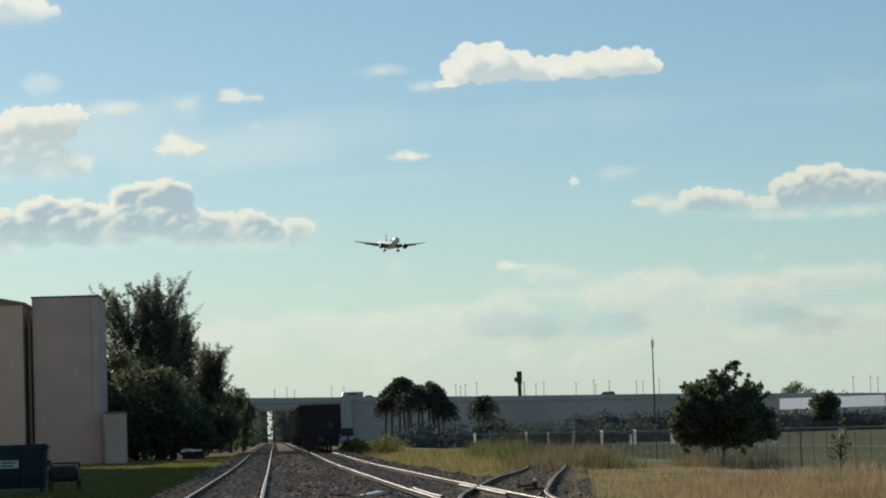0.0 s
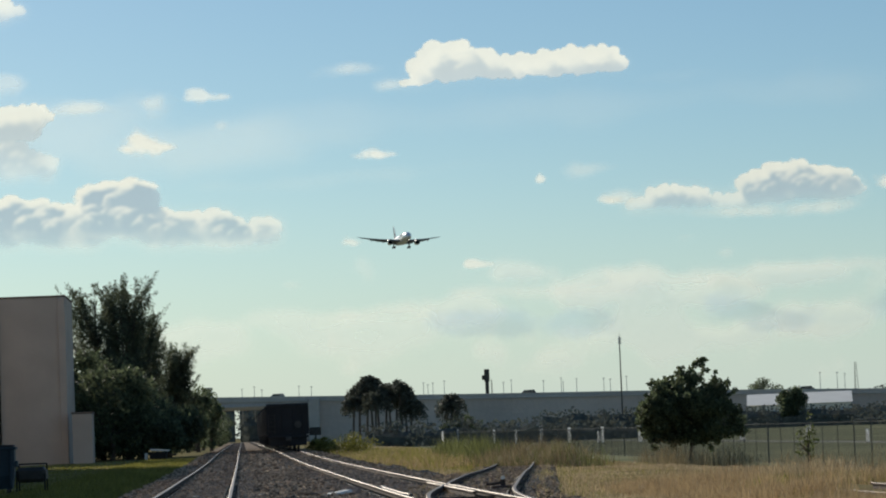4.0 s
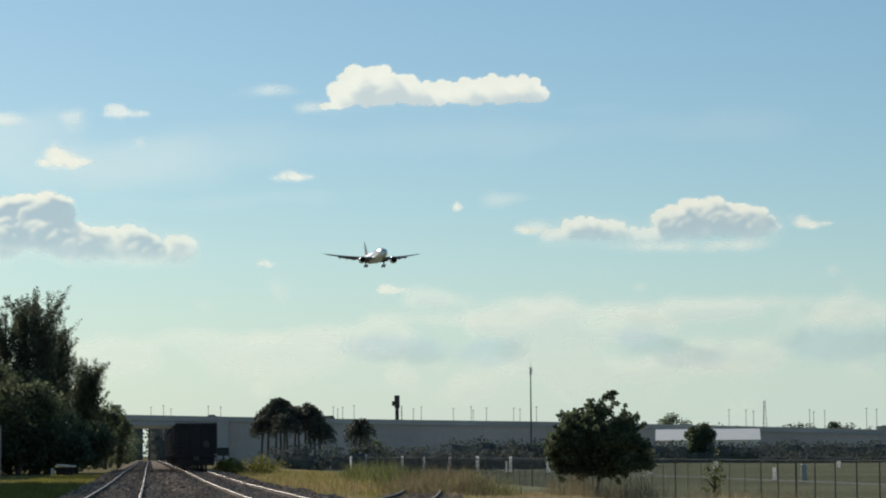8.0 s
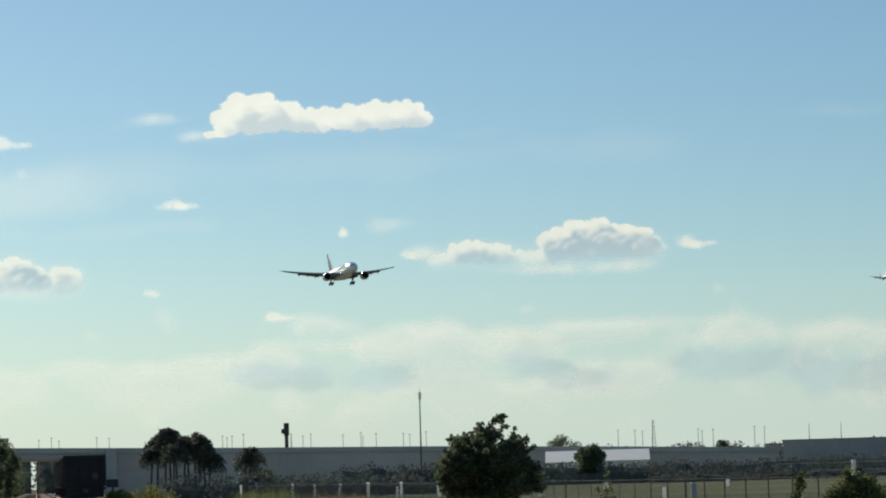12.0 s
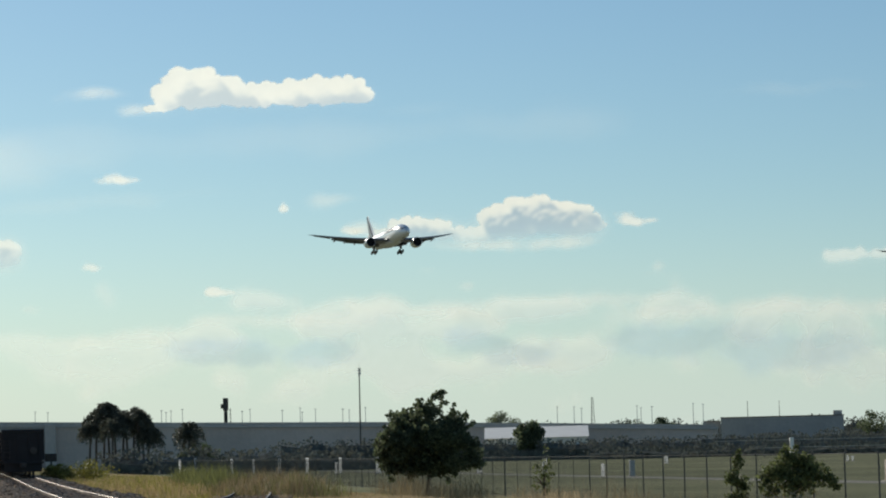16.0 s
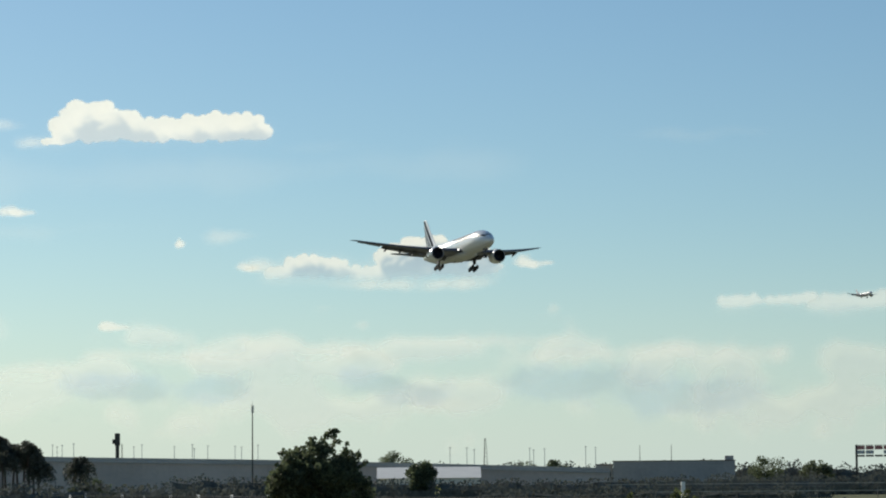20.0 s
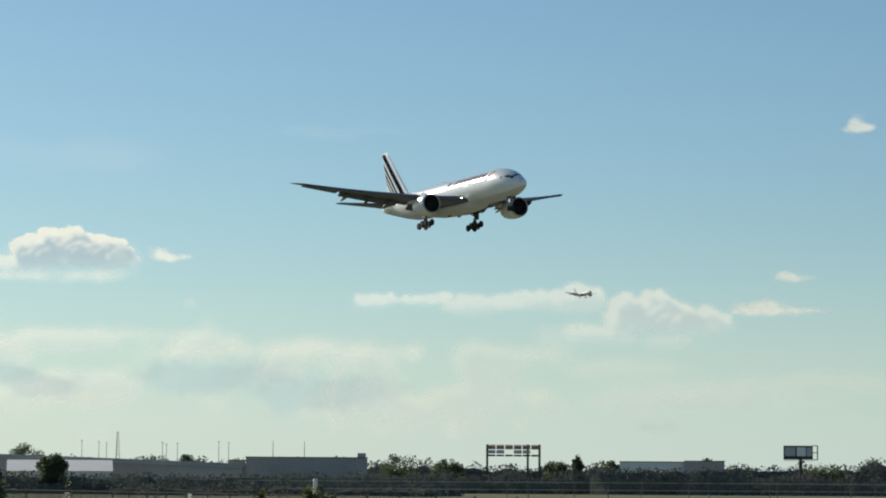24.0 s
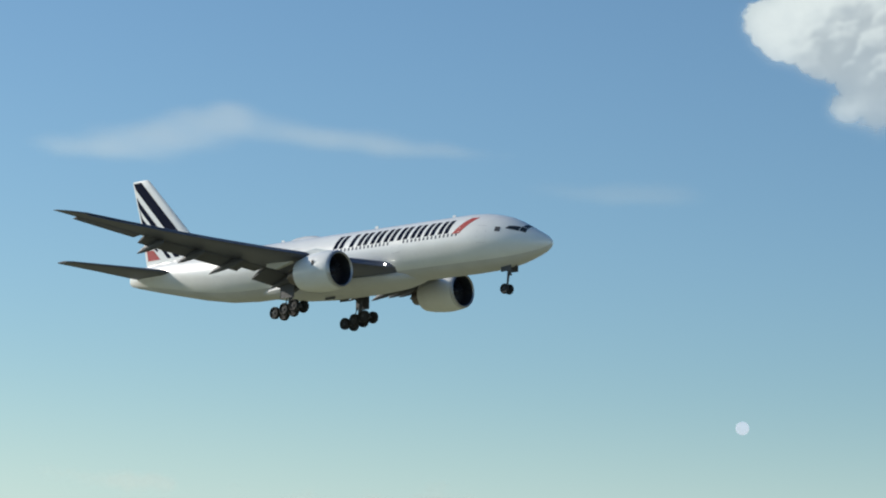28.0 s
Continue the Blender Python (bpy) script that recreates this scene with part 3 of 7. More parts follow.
cloud(4.5, 2.45, [(-3.0, 0.0, 1.3, 0.3), (-0.4, 0.45, 1.3, 0.35), (-1.9, 0.7, 1.4, 0.1), (2.0, 0.15, 1.4, 0.3), (0.4, -0.6, 3.0, 0.3)], "low hazy bank of cream cloud with blue gaps", cover=0.42, back=0.3, seed=32, puff=0.7, grain=1.6, cell=0.05, dist=4500, soft=True, dip=2.0, edge=(-0.05, 0.6))
cloud(11.5, 2.35, [(-4.0, 0.6, 2.0, 0.16), (-1.2, 0.5, 2.0, 0.28), (1.8, 0.35, 2.0, 0.3), (4.8, 0.35, 2.0, 0.24), (-3.2, -0.3, 1.3, 0.3), (3.5, -0.6, 2.6, 0.3)], "long low bank of hazy cream cloud", cover=0.42, back=0.3, seed=33, puff=0.65, grain=1.7, cell=0.05, dist=4500, soft=True, dip=2.0, edge=(-0.05, 0.6))
cloud(21.0, 1.9, [(-2.0, 0.5, 1.4, 0.2), (0, -0.1, 2.6, 0.3), (3.0, 0.2, 2.0, 0.25)], "low hazy bank of pale cloud near the horizon", cover=0.35, back=0.3, seed=34, puff=0.4, grain=1.8, cell=0.06, dist=4500, soft=True)


cloud(-6.25, 6.75, [(0, 0, 0.7, 0.12), (-0.4, -0.02, 0.5, 0.12)], WISP, cover=0.6, back=0, seed=42, soft=True)
LOW_TOP = "cream crest of a low hazy cumulus bank"
cloud(4.7, 2.85, [(-0.7, -0.18, 0.9, 0.18), (0.1, 0.1, 0.7, 0.22), (0.95, -0.05, 0.8, 0.14)], LOW_TOP, cover=0.42, back=0.3, seed=61, puff=0.4, rim=0.07, fuzz=2)
cloud(2.3, 2.72, [(-0.6, 0.05, 0.8, 0.09), (0.5, -0.02, 0.7, 0.13)], LOW_TOP, cover=0.4, back=0.25, seed=62, puff=0.4, rim=0.07, fuzz=2)
cloud(8.8, 2.98, [(-1.0, 0.0, 1.4, 0.09), (0.8, 0.02, 1.4, 0.10)], LOW_TOP, cover=0.34, back=0.2, seed=63, puff=0.4, rim=0.07, fuzz=2)
cloud(12.5, 2.70, [(-1.5, 0.0, 1.2, 0.14), (0.3, 0.05, 1.3, 0.19), (1.8, -0.02, 0.9, 0.15)], LOW_TOP, cover=0.33, back=0.25, seed=64, puff=0.45, rim=0.07, fuzz=2)
cloud(-0.6, 2.35, [(-0.5, 0.0, 0.9, 0.12), (0.5, 0.08, 0.7, 0.16)], LOW_TOP, cover=0.4, back=0.25, seed=65, puff=0.45, rim=0.07, fuzz=2)
# the day moon: a flattened disc whose own glow replaces sunlight
bm = bmesh.new()
bmesh.ops.create_icosphere(bm, subdivisions=4, radius=10.5)
bmesh.ops.delete(bm, geom=[v for v in bm.verts if v.co.dot(by(44.87, 1)) > 0.4], context="VERTS")
for v in bm.verts:
    v.co -= by(44.87, 1) * (0.9 * v.co.dot(by(44.87, 1)))
solid("moon", bm, M_MOON, "pale round daytime moon in the sky", "moon", smooth=True, m=Matrix.Translation(by(44.87, 4400 * math.cos(radians(4.38)), 4400 * math.sin(radians(4.38)))))
# ---- ground ----
def build_ground():
    ss = sorted({-60, -20, 0, 20, *range(30, 130, 2), *range(130, 300, 6), *range(300, 1000, 50), 1000, 1500, 2500, 4000, 4900})
    us = sorted({-4800, -2000, -800, -300, -120, -60, *range(-30, 40), 16.3, 16.6, 17.4, *range(40, 70, 3), 90, 130, 200, 400, 800, 1500, 3000, 4800})
    co, faces = [], []
    for s in ss:
        for u in us:
            z = ground_z(s, u)
            if 8 < u < 16.2 and 30 < s < 260:
                z += 0.06 * noise.noise(Vector((s * 0.2, u * 0.35, 0)))
            co.append(tr(s, u, z))
    n = len(us)
    for j in range(len(ss) - 1):
        for i in range(n - 1):
            q = j * n + i
            faces.append((q, q + 1, q + n + 1, q + n))
    me = mesh_of("ground", co, faces)
    me.materials.append(M_GROUND)
    me.materials.append(M_FIELD)
    for p in me.polygons:
        p.material_index = 1 if su(p.center)[1] > 18.5 else 0
        p.use_smooth = True
    tagged(new("ground", me), "flat dry railway land falling to mown airfield grass", "ground", kind="structure")


def strip(name, material, label, category, s0, s1, u0, u1, zf, step=4.0):
    bm = bmesh.new()
    rows = []
    s = s0
    while s <= s1 + 0.01:
        rows.append([bm.verts.new(tr(s, u0, zf(s, u0))), bm.verts.new(tr(s, u1, zf(s, u1)))])
        s += step
    for a, b in zip(rows, rows[1:]):
        bm.faces.new((a[0], a[1], b[1], b[0]))
    return solid(name, bm, material, label, category, kind="structure")


build_ground()
strip("path", M_PATH, "pale gravel service road across the airfield grass", "road", 30, 700, 50.5, 53.5, lambda s, u: FIELD + 0.012)


def ballast_bed():
    """A raised bed of broken stone under the two main tracks."""
    prof = [(-3.1, -0.30), (-2.5, -0.18), (-0.9, -0.14), (1.2, -0.15), (3.5, -0.14), (5.3, -0.17), (6.3, -0.30)]
    bm = bmesh.new()
    rings = []
    s = 24.0
    while s < 700:
        rings.append([tr(s, u, z + sag(s) + (0.03 * noise.noise(Vector((s * 0.8, u * 1.3, 3))) if z > -0.29 else -0.03)) for u, z in prof])
        s += 0.8 if s < 90 else (4 if s < 300 else 25)
    loft(bm, rings, closed=False)
    solid("ballast_bed", bm, M_BALLAST, "bed of grey-brown broken stone under the rails", "ballast", kind="structure", smooth=True)


def ballast_stones():
    rng = np.random.default_rng(5)
    co, tri = [], []
    base = np.array([(1, 0, 0), (-1, 0, 0), (0, 1, 0), (0, -1, 0), (0, 0, 1), (0, 0, -1)], float)
    ft = np.array([(0, 2, 4), (2, 1, 4), (1, 3, 4), (3, 0, 4), (2, 0, 5), (1, 2, 5), (3, 1, 5), (0, 3, 5)])
    for s0, s1, n, size in ((29, 55, 24000, 0.034), (55, 110, 16000, 0.05), (110, 260, 8000, 0.075)):
        s = s0 + (s1 - s0) * rng.random(n)
        u = -2.9 + 9.0 * rng.random(n)
        r = size * (0.55 + 0.9 * rng.random(n) ** 2)
        for k in range(n):
            p = np.array(tr(s[k], u[k], sag(s[k]) - 0.155 + r[k] * 0.1 - 0.06 * max(0, abs(u[k] - 1.5) - 3.6)))
            q = np.linalg.qr(rng.normal(size=(3, 3)))[0]
            tri.append(ft + 6 * len(co))
            co.append(p + (base * (0.7 + 0.6 * rng.random((6, 1)))) @ q * r[k])
    for k in range(13000):
        a = 45 + 72 * rng.random()
        b = MAIN_U + turnout(a) + 3.2 * (rng.random() - 0.5)
        r = 0.022 + 0.042 * rng.random() ** 1.5
        q = np.linalg.qr(rng.normal(size=(3, 3)))[0]
        tri.append(ft + 6 * len(co))
        co.append(np.array(tr(a, b, sag(a, b) - 0.15)) + (base * (0.7 + 0.6 * rng.random((6, 1)))) @ q * r)
    me = bpy.data.meshes.new("ballast_stones")
    me.from_pydata(np.concatenate(co).tolist(), [], np.concatenate(tri).tolist())
    me.materials.append(M_STONE)
    tagged(new("ballast_stones", me), "loose grey-brown ballast stones between the rails", "ballast", kind="stuff")


RAIL = [(-0.070, -0.17), (-0.070, -0.155), (-0.012, -0.135), (-0.010, -0.045), (-0.036, -0.035), (-0.036, -0.006), (-0.030, 0.0), (0.030, 0.0), (0.036, -0.006), (0.036, -0.035), (0.010, -0.045), (0.012, -0.135), (0.070, -0.155), (0.070, -0.17)]


def rail_along(line, name, parent, label="steel rail with a shiny worn head", z=0.0, rusty=False, dip=None):
    """A rail with head, web and foot along points (s, u)."""
    bm = bmesh.new()
    rings = []
    for k, (s, u) in enumerate(line):
        a, b = line[max(0, k - 1)], line[min(len(line) - 1, k + 1)]
        d = Vector((b[0] - a[0], b[1] - a[1])).normalized()
        rings.append([tr(s - d.y * x, u + d.x * x, z + sag(s, dip(s) if dip else u) + y) for x, y in RAIL])
    vs = loft(bm, rings, cap0=True, cap1=True)
    ob = part(name, bm, [M_RAIL_SIDE, M_RAIL_DULL if rusty else M_RAIL], parent, label)
    for p in ob.data.polygons:
        p.material_index = 1 if p.index < (len(line) - 1) * len(RAIL) and p.index % len(RAIL) in (5, 6, 7) else 0
    return ob


def tie_mesh():
    bm = bmesh.new()
    box(bm, -1.3, 1.3, -0.11, 0.11, -0.17, 0.0, 0.015)
    return finish(bm, "tie", M_TIE)


TIE = tie_mesh()
bm_plate = bmesh.new()
box(bm_plate, -0.17, 0.17, -0.09, 0.09, 0, 0.018, 0.004)
for _x in (-0.1, 0.1):
    for _y in (-0.06, 0.06):
        box(bm_plate, _x - 0.02, _x + 0.02, _y - 0.012, _y + 0.012, 0.018, 0.05)
PLATE = finish(bm_plate, "tie_plate", M_STEEL)


def track(centre, s0, s1, label, z=0.0, ties_to=180.0, bend=None, near=30.0, plates=True, rusty=False, tie_up=0.0):
    """A railway track: two rails, its ties and their plates."""
    rng = random.Random(int(centre * 100))
    root = thing("railway_track", Matrix.Identity(4), label, "railway track", "railway tracks")
    line = lambda s: centre + (bend(s) if bend else 0.0)
    st, s = [], s0
    while s <= s1:
        st.append(s)
        s += 1.5 if bend and s1 < 200 else (6 if s < 150 else 30)
    for side in (-0.7535, 0.7535):
        rail_along([(s, line(s) + side) for s in st], "rail", root, "dull rusty rail" if rusty else "steel rail with a shiny worn head", z, rusty, line if bend else None)
    s, far = near, bmesh.new()
    while s < s1:
        m = Matrix.Translation(tr(s, line(s) + rng.uniform(-1, 1) * (0.2 if rusty else 0.05), z + sag(s, line(s)) - 0.178 + tie_up)) @ pose(0, 0, 0, 0, 0, TRACK_TURN + rng.uniform(-1.5, 1.5))
        if s < ties_to:
            again("tie", TIE, root, m)
            if plates and s < 75:
                for side in (-0.7535, 0.7535):
                    again("tie_plate", PLATE, root, Matrix.Translation(tr(s, line(s) + side, z + sag(s, line(s)) - 0.177 + tie_up)) @ pose(0, 0, 0, 0, 0, TRACK_TURN))
        else:
            box(far, -1.3, 1.3, -0.11, 0.11, -0.17, 0.0, 0, m)
        s += 0.56
    if far.verts:
        tagged(part("tie", far, M_TIE, root, "far weathered ties"), kind="stuff")
    else:
        far.free()
    return root


MAIN_U = 3.57


def turnout(s):
    k = max(0.0, s - 38.0)
    return 0.0036 * min(k, 15.3) ** 2 + 0.11 * max(0.0, k - 15.3)


def siding_bed():
    bm = bmesh.new()
    rings = [[tr(s, MAIN_U + turnout(s) + u, z + sag(s, MAIN_U + turnout(s)) + 0.03 * noise.noise(Vector((s, u, 7)))) for u, z in ((-1.7, -0.40), (-1.2, -0.21), (0, -0.17), (1.2, -0.21), (1.7, -0.40))] for s in np.arange(48, 120, 1.0)]
    loft(bm, rings, closed=False)
    solid("ballast_bed", bm, M_BALLAST, "bed of broken stone under the diverging siding", "ballast", kind="structure", smooth=True)


ballast_bed()
siding_bed()
track(-1.03, 26, 640, "single railway track on weathered ties, rails shining in the low sun", ties_to=150, tie_up=0.055, bend=lambda s: 0.0013 * s)
track(MAIN_U, 26, 640, "railway track with parked freight cars, rails shining in the low sun", ties_to=150, tie_up=0.055)
track(MAIN_U, 36, 118, "diverging siding track curving off into the tall grass", z=0.004, bend=turnout, near=45, ties_to=120, rusty=True, tie_up=0.035)
track(11.2, 41, 57, "old siding track half buried in dry grass", z=-0.2, ties_to=84, plates=False, rusty=True)
ballast_stones()

# ---- airliner ----
FUS = [(0.0, -0.88, 0.03, 0.03), (-0.12, -0.87, 0.34, 0.34), (-0.45, -0.85, 0.66, 0.65), (-1.0, -0.81, 1.0, 0.98), (-2.0, -0.70, 1.48, 1.42), (-3.0, -0.56, 1.86, 1.84),
       (-4.0, -0.42, 2.2, 2.22), (-5.0, -0.29, 2.48, 2.52), (-6.5, -0.15, 2.79, 2.82), (-8.0, -0.05, 2.98, 3.0), (-10.0, 0.0, 3.1, 3.1), (-20.0, 0.0, 3.1, 3.1), (-30.0, 0.0, 3.1, 3.1),
       (-42.0, 0.0, 3.1, 3.1), (-46.0, 0.12, 2.98, 2.98), (-50.0, 0.42, 2.66, 2.66), (-54.0, 0.78, 2.16, 2.2), (-58.0, 1.08, 1.45, 1.66), (-61.0, 1.28, 0.75, 1.18), (-62.4, 1.34, 0.2, 0.88), (-62.8, 1.35, 0.08, 0.6)]
_fx = np.array([f[0] for f in FUS])[::-1]
_fv = np.array([f[1:] for f in FUS])[::-1]


def fus(x):
    return [float(np.interp(x, _fx, _fv[:, k])) for k in range(3)]


def skin(x, phi, lift=0.0):
    """A place on the fuselage at x along it and phi degrees above its side (right side: y < 0)."""
    zc, ry, rz = fus(x)
    c, s = math.cos(radians(phi)), math.sin(radians(phi))
    return Vector((x, -(ry + lift) * c, zc + (rz + lift) * s))


def patch(bm, corners, nx=4, ny=4, side=1, lift=0.012):
    """A patch on the skin between four corners (x, phi), with a thin rim."""
    a, b, c, d = [Vector(p) for p in corners]
    for depth in (lift,):
        g = []
        for j in range(ny + 1):
            v = j / ny
            row = []
            for i in range(nx + 1):
                w = i / nx
                p = (a * (1 - w) + b * w) * (1 - v) + (d * (1 - w) + c * w) * v
                q = skin(p.x, p.y, depth)
                row.append(bm.verts.new((q.x, q.y * side, q.z)))
            g.append(row)
        for j in range(ny):
            for i in range(nx):
                bm.faces.new((g[j][i], g[j][i + 1], g[j + 1][i + 1], g[j + 1][i]))


def foil(x_le, y, z, chord, tc, n=9, droop=0.0):
    """A wing section: points round a cambered foil."""
    up, lo = [], []
    for i in range(n + 1):
        t = 0.5 * (1 - math.cos(math.pi * i / n))
        th = 5 * tc * (0.2969 * math.sqrt(t) - 0.126 * t - 0.3516 * t * t + 0.2843 * t ** 3 - 0.1015 * t ** 4)
        cam_ = 0.018 * 4 * t * (1 - t)
        up.append(Vector((x_le - chord * t, y, z + chord * (cam_ + th) - droop * t)))
        lo.append(Vector((x_le - chord * t, y, z + chord * (cam_ - th) - droop * t)))
    return up[::-1] + lo[1:-1]


def wing_le(y):
    return -19.4 - (y - 2.9) * 0.698


def wing_te(y):
    return -32.6 - (y - 2.9) * 0.12 if y < 9.9 else -33.44 - (y - 9.9) * 0.369


def wing_z(y):
    return -1.75 + (y - 2.9) * 0.105 + 0.0021 * (y - 2.9) ** 2


def wing_droop(y):
    """How far the trailing edge hangs below the leading edge: the wing twists nose-down towards its tip."""
    return (wing_le(y) - wing_te(y)) * (0.034 - 0.0024 * (y - 2.9))


def wing_point(y, t, side, dz=0.0):
    return Vector((wing_le(y) + (wing_te(y) - wing_le(y)) * t, side * y, wing_z(y) + dz - wing_droop(y) * t))


def panel(bm, y0, y1, t0, chord, tilt, side, drop=0.0, thick=0.12, taper=0.75, ny=3):
    """A flap, slat or aileron hung at chord fraction t0, tilted down by tilt degrees."""
    rings = []
    for k in range(ny + 1):
        y = y0 + (y1 - y0) * k / ny
        c = chord * (1 - (1 - taper) * k / ny)
        o = wing_point(y, t0, side, -drop)
        dx, dz = -math.cos(radians(tilt)) * c, -math.sin(radians(tilt)) * c
        nx_, nz_ = -math.sin(radians(tilt)), math.cos(radians(tilt))
        ring = []
        for t, h in ((0, 0), (0.12, 0.7), (0.4, 1.0), (0.75, 0.55), (1, 0.08), (1, -0.08), (0.6, -0.25), (0.2, -0.5), (0.05, -0.4)):
            ring.append(o + Vector((dx * t + nx_ * h * thick * c, 0, dz * t + nz_ * h * thick * c)))
        rings.append(ring)
    loft(bm, rings, cap0=True, cap1=True)


def wheel(parent, name, at, r, w):
    """A wheel: a tyre with rounded shoulders, and its rim."""
    bm = bmesh.new()
    m = Matrix.Translation(at) @ pose(0, 0, 0, 0, 0, 90)
    revolve(bm, [(-w * 0.30, r * 0.55), (-w * 0.48, r * 0.72), (-w * 0.5, r * 0.86), (-w * 0.34, r * 0.98), (0, r), (w * 0.34, r * 0.98), (w * 0.5, r * 0.86), (w * 0.48, r * 0.72), (w * 0.30, r * 0.55)], m, 20)
    tyre = part(name, bm, M_TYRE, parent, smooth=True)
    bm = bmesh.new()
    revolve(bm, [(-w * 0.34, 0.02), (-w * 0.36, r * 0.3), (-w * 0.30, r * 0.56), (w * 0.30, r * 0.56), (w * 0.36, r * 0.3), (w * 0.34, 0.02)], m, 16)
    part("rim", bm, M_RIM, tyre, smooth=True)


def airliner(name, label, livery=True):
    root = thing(name, Matrix.Identity(4), label, "airliner", "airliners on approach")
    # fuselage
    bm = bmesh.new()
    xs = [0, -0.05, -0.12, -0.25, -0.45, -0.7, -1, -1.5, -2, -2.5, -3, -3.5, -4, -5, -6.5, -8, -10, -14, -18, -22, -26, -30, -34, -38, -42, -44, -46, -48, -50, -52, -54, -56, -58, -60, -61, -62.4, -62.8]
    n = 40
    rings = []
    for x in xs:
        zc, ry, rz = fus(x)
        rings.append([Vector((x, ry * math.cos(2 * math.pi * i / n), zc + rz * math.sin(2 * math.pi * i / n))) for i in range(n)])
    loft(bm, rings, cap0=True, cap1=True)
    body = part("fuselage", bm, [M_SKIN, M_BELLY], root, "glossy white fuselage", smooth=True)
    # underside faces take the greyer white: their shade is in the paint
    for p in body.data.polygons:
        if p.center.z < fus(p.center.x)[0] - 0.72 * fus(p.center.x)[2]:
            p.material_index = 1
    # wing-body fairing
    bm = bmesh.new()
    rings = []
    for x, w, d in ((-16.5, 0.4, 0.1), (-18.5, 1.9, 0.5), (-21, 2.9, 0.85), (-25, 3.35, 1.05), (-31, 3.4, 1.1), (-35, 3.1, 0.85), (-38, 2.3, 0.45), (-40, 1.4, 0.1), (-42, 0.4, -0.2)):
        rings.append([Vector((x, w * math.cos(radians(a)), -2.35 + (d + 0.25) * math.sin(radians(a)) - 0.25)) for a in range(180, 361, 20)] + [Vector((x, w * 0.6, -1.2)), Vector((x, -w * 0.6, -1.2))])
    loft(bm, rings, cap0=True, cap1=True)
    part("belly_fairing", bm, M_BELLY, root, "belly fairing, greyed like the shaded underside", smooth=True)
    for side in (-1, 1):
        bm = bmesh.new()
        rings = []
        for y, tc in ((1.5, 0.14), (2.9, 0.14), (6, 0.125), (9.9, 0.115), (14, 0.105), (18, 0.10), (22, 0.10), (26, 0.10), (29, 0.10), (30.2, 0.09), (30.9, 0.05)):
            le, te, z = wing_le(y), wing_te(y), wing_z(y)
            if y > 29.5:
                le -= (y - 29.5) * 0.9
            ch = le - te
            rings.append([Vector((p.x, p.y * side, p.z)) for p in foil(le, y, z, ch * 0.93, tc, droop=wing_droop(y))])
        loft(bm, rings, cap0=True, cap1=True)
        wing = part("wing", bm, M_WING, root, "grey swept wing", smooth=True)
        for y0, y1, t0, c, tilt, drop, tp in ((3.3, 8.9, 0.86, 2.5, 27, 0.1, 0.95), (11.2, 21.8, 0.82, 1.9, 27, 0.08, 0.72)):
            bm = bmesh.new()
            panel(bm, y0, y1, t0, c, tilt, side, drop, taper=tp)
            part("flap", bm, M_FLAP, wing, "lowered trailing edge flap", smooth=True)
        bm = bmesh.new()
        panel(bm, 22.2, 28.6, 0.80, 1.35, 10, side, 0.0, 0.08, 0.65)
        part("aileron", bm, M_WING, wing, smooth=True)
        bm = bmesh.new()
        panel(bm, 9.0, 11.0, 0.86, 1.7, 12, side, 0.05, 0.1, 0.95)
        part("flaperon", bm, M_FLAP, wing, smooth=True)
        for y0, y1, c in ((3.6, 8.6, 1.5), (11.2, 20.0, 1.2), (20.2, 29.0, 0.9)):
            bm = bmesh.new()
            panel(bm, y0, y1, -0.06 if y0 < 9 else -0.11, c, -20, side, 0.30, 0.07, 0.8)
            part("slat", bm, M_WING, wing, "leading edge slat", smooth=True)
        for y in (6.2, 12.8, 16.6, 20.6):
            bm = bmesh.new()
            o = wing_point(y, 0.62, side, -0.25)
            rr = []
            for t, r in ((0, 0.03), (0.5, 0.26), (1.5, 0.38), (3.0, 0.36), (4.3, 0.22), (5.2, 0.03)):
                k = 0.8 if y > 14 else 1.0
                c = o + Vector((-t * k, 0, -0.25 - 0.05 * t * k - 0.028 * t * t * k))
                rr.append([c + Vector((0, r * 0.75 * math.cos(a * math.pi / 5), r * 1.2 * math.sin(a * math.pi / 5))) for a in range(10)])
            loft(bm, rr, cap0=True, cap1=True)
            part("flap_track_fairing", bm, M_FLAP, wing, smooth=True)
        # engine
        em = Matrix.Translation((-20.2, side * 9.75, -2.75)) @ pose(0, 0, 0, 0, 1.5, 180)
        bm = bmesh.new()
        revolve(bm, [(0.10, 1.685), (0.07, 1.70), (0.0, 1.78), (0.05, 1.87), (0.2, 1.94), (0.8, 2.05), (1.8, 2.12), (3.0, 2.08), (4.2, 1.93), (5.3, 1.68), (5.3, 1.62), (4.4, 1.7)], em, 36)
        nac = part("engine_nacelle", bm, M_SKIN, root, "white engine nacelle", smooth=True)
        bm = bmesh.new()
        revolve(bm, [(0.12, 1.66), (0.06, 1.695), (-0.006, 1.78), (0.05, 1.878), (0.30, 1.975)], em, 36)
        part("inlet_lip", bm, M_METAL, nac, "polished inlet lip", smooth=True)
        bm = bmesh.new()
        revolve(bm, [(1.45, 1.57), (0.6, 1.60), (0.25, 1.63), (0.11, 1.675)], em, 36)
        part("inlet_liner", bm, M_FAN, nac, "black inlet liner", smooth=True)
        bm = bmesh.new()
        revolve(bm, [(0.75, 0.02), (0.85, 0.16), (1.1, 0.38), (1.3, 0.5)], em, 20)
        part("spinner", bm, M_FAN, nac, smooth=True)
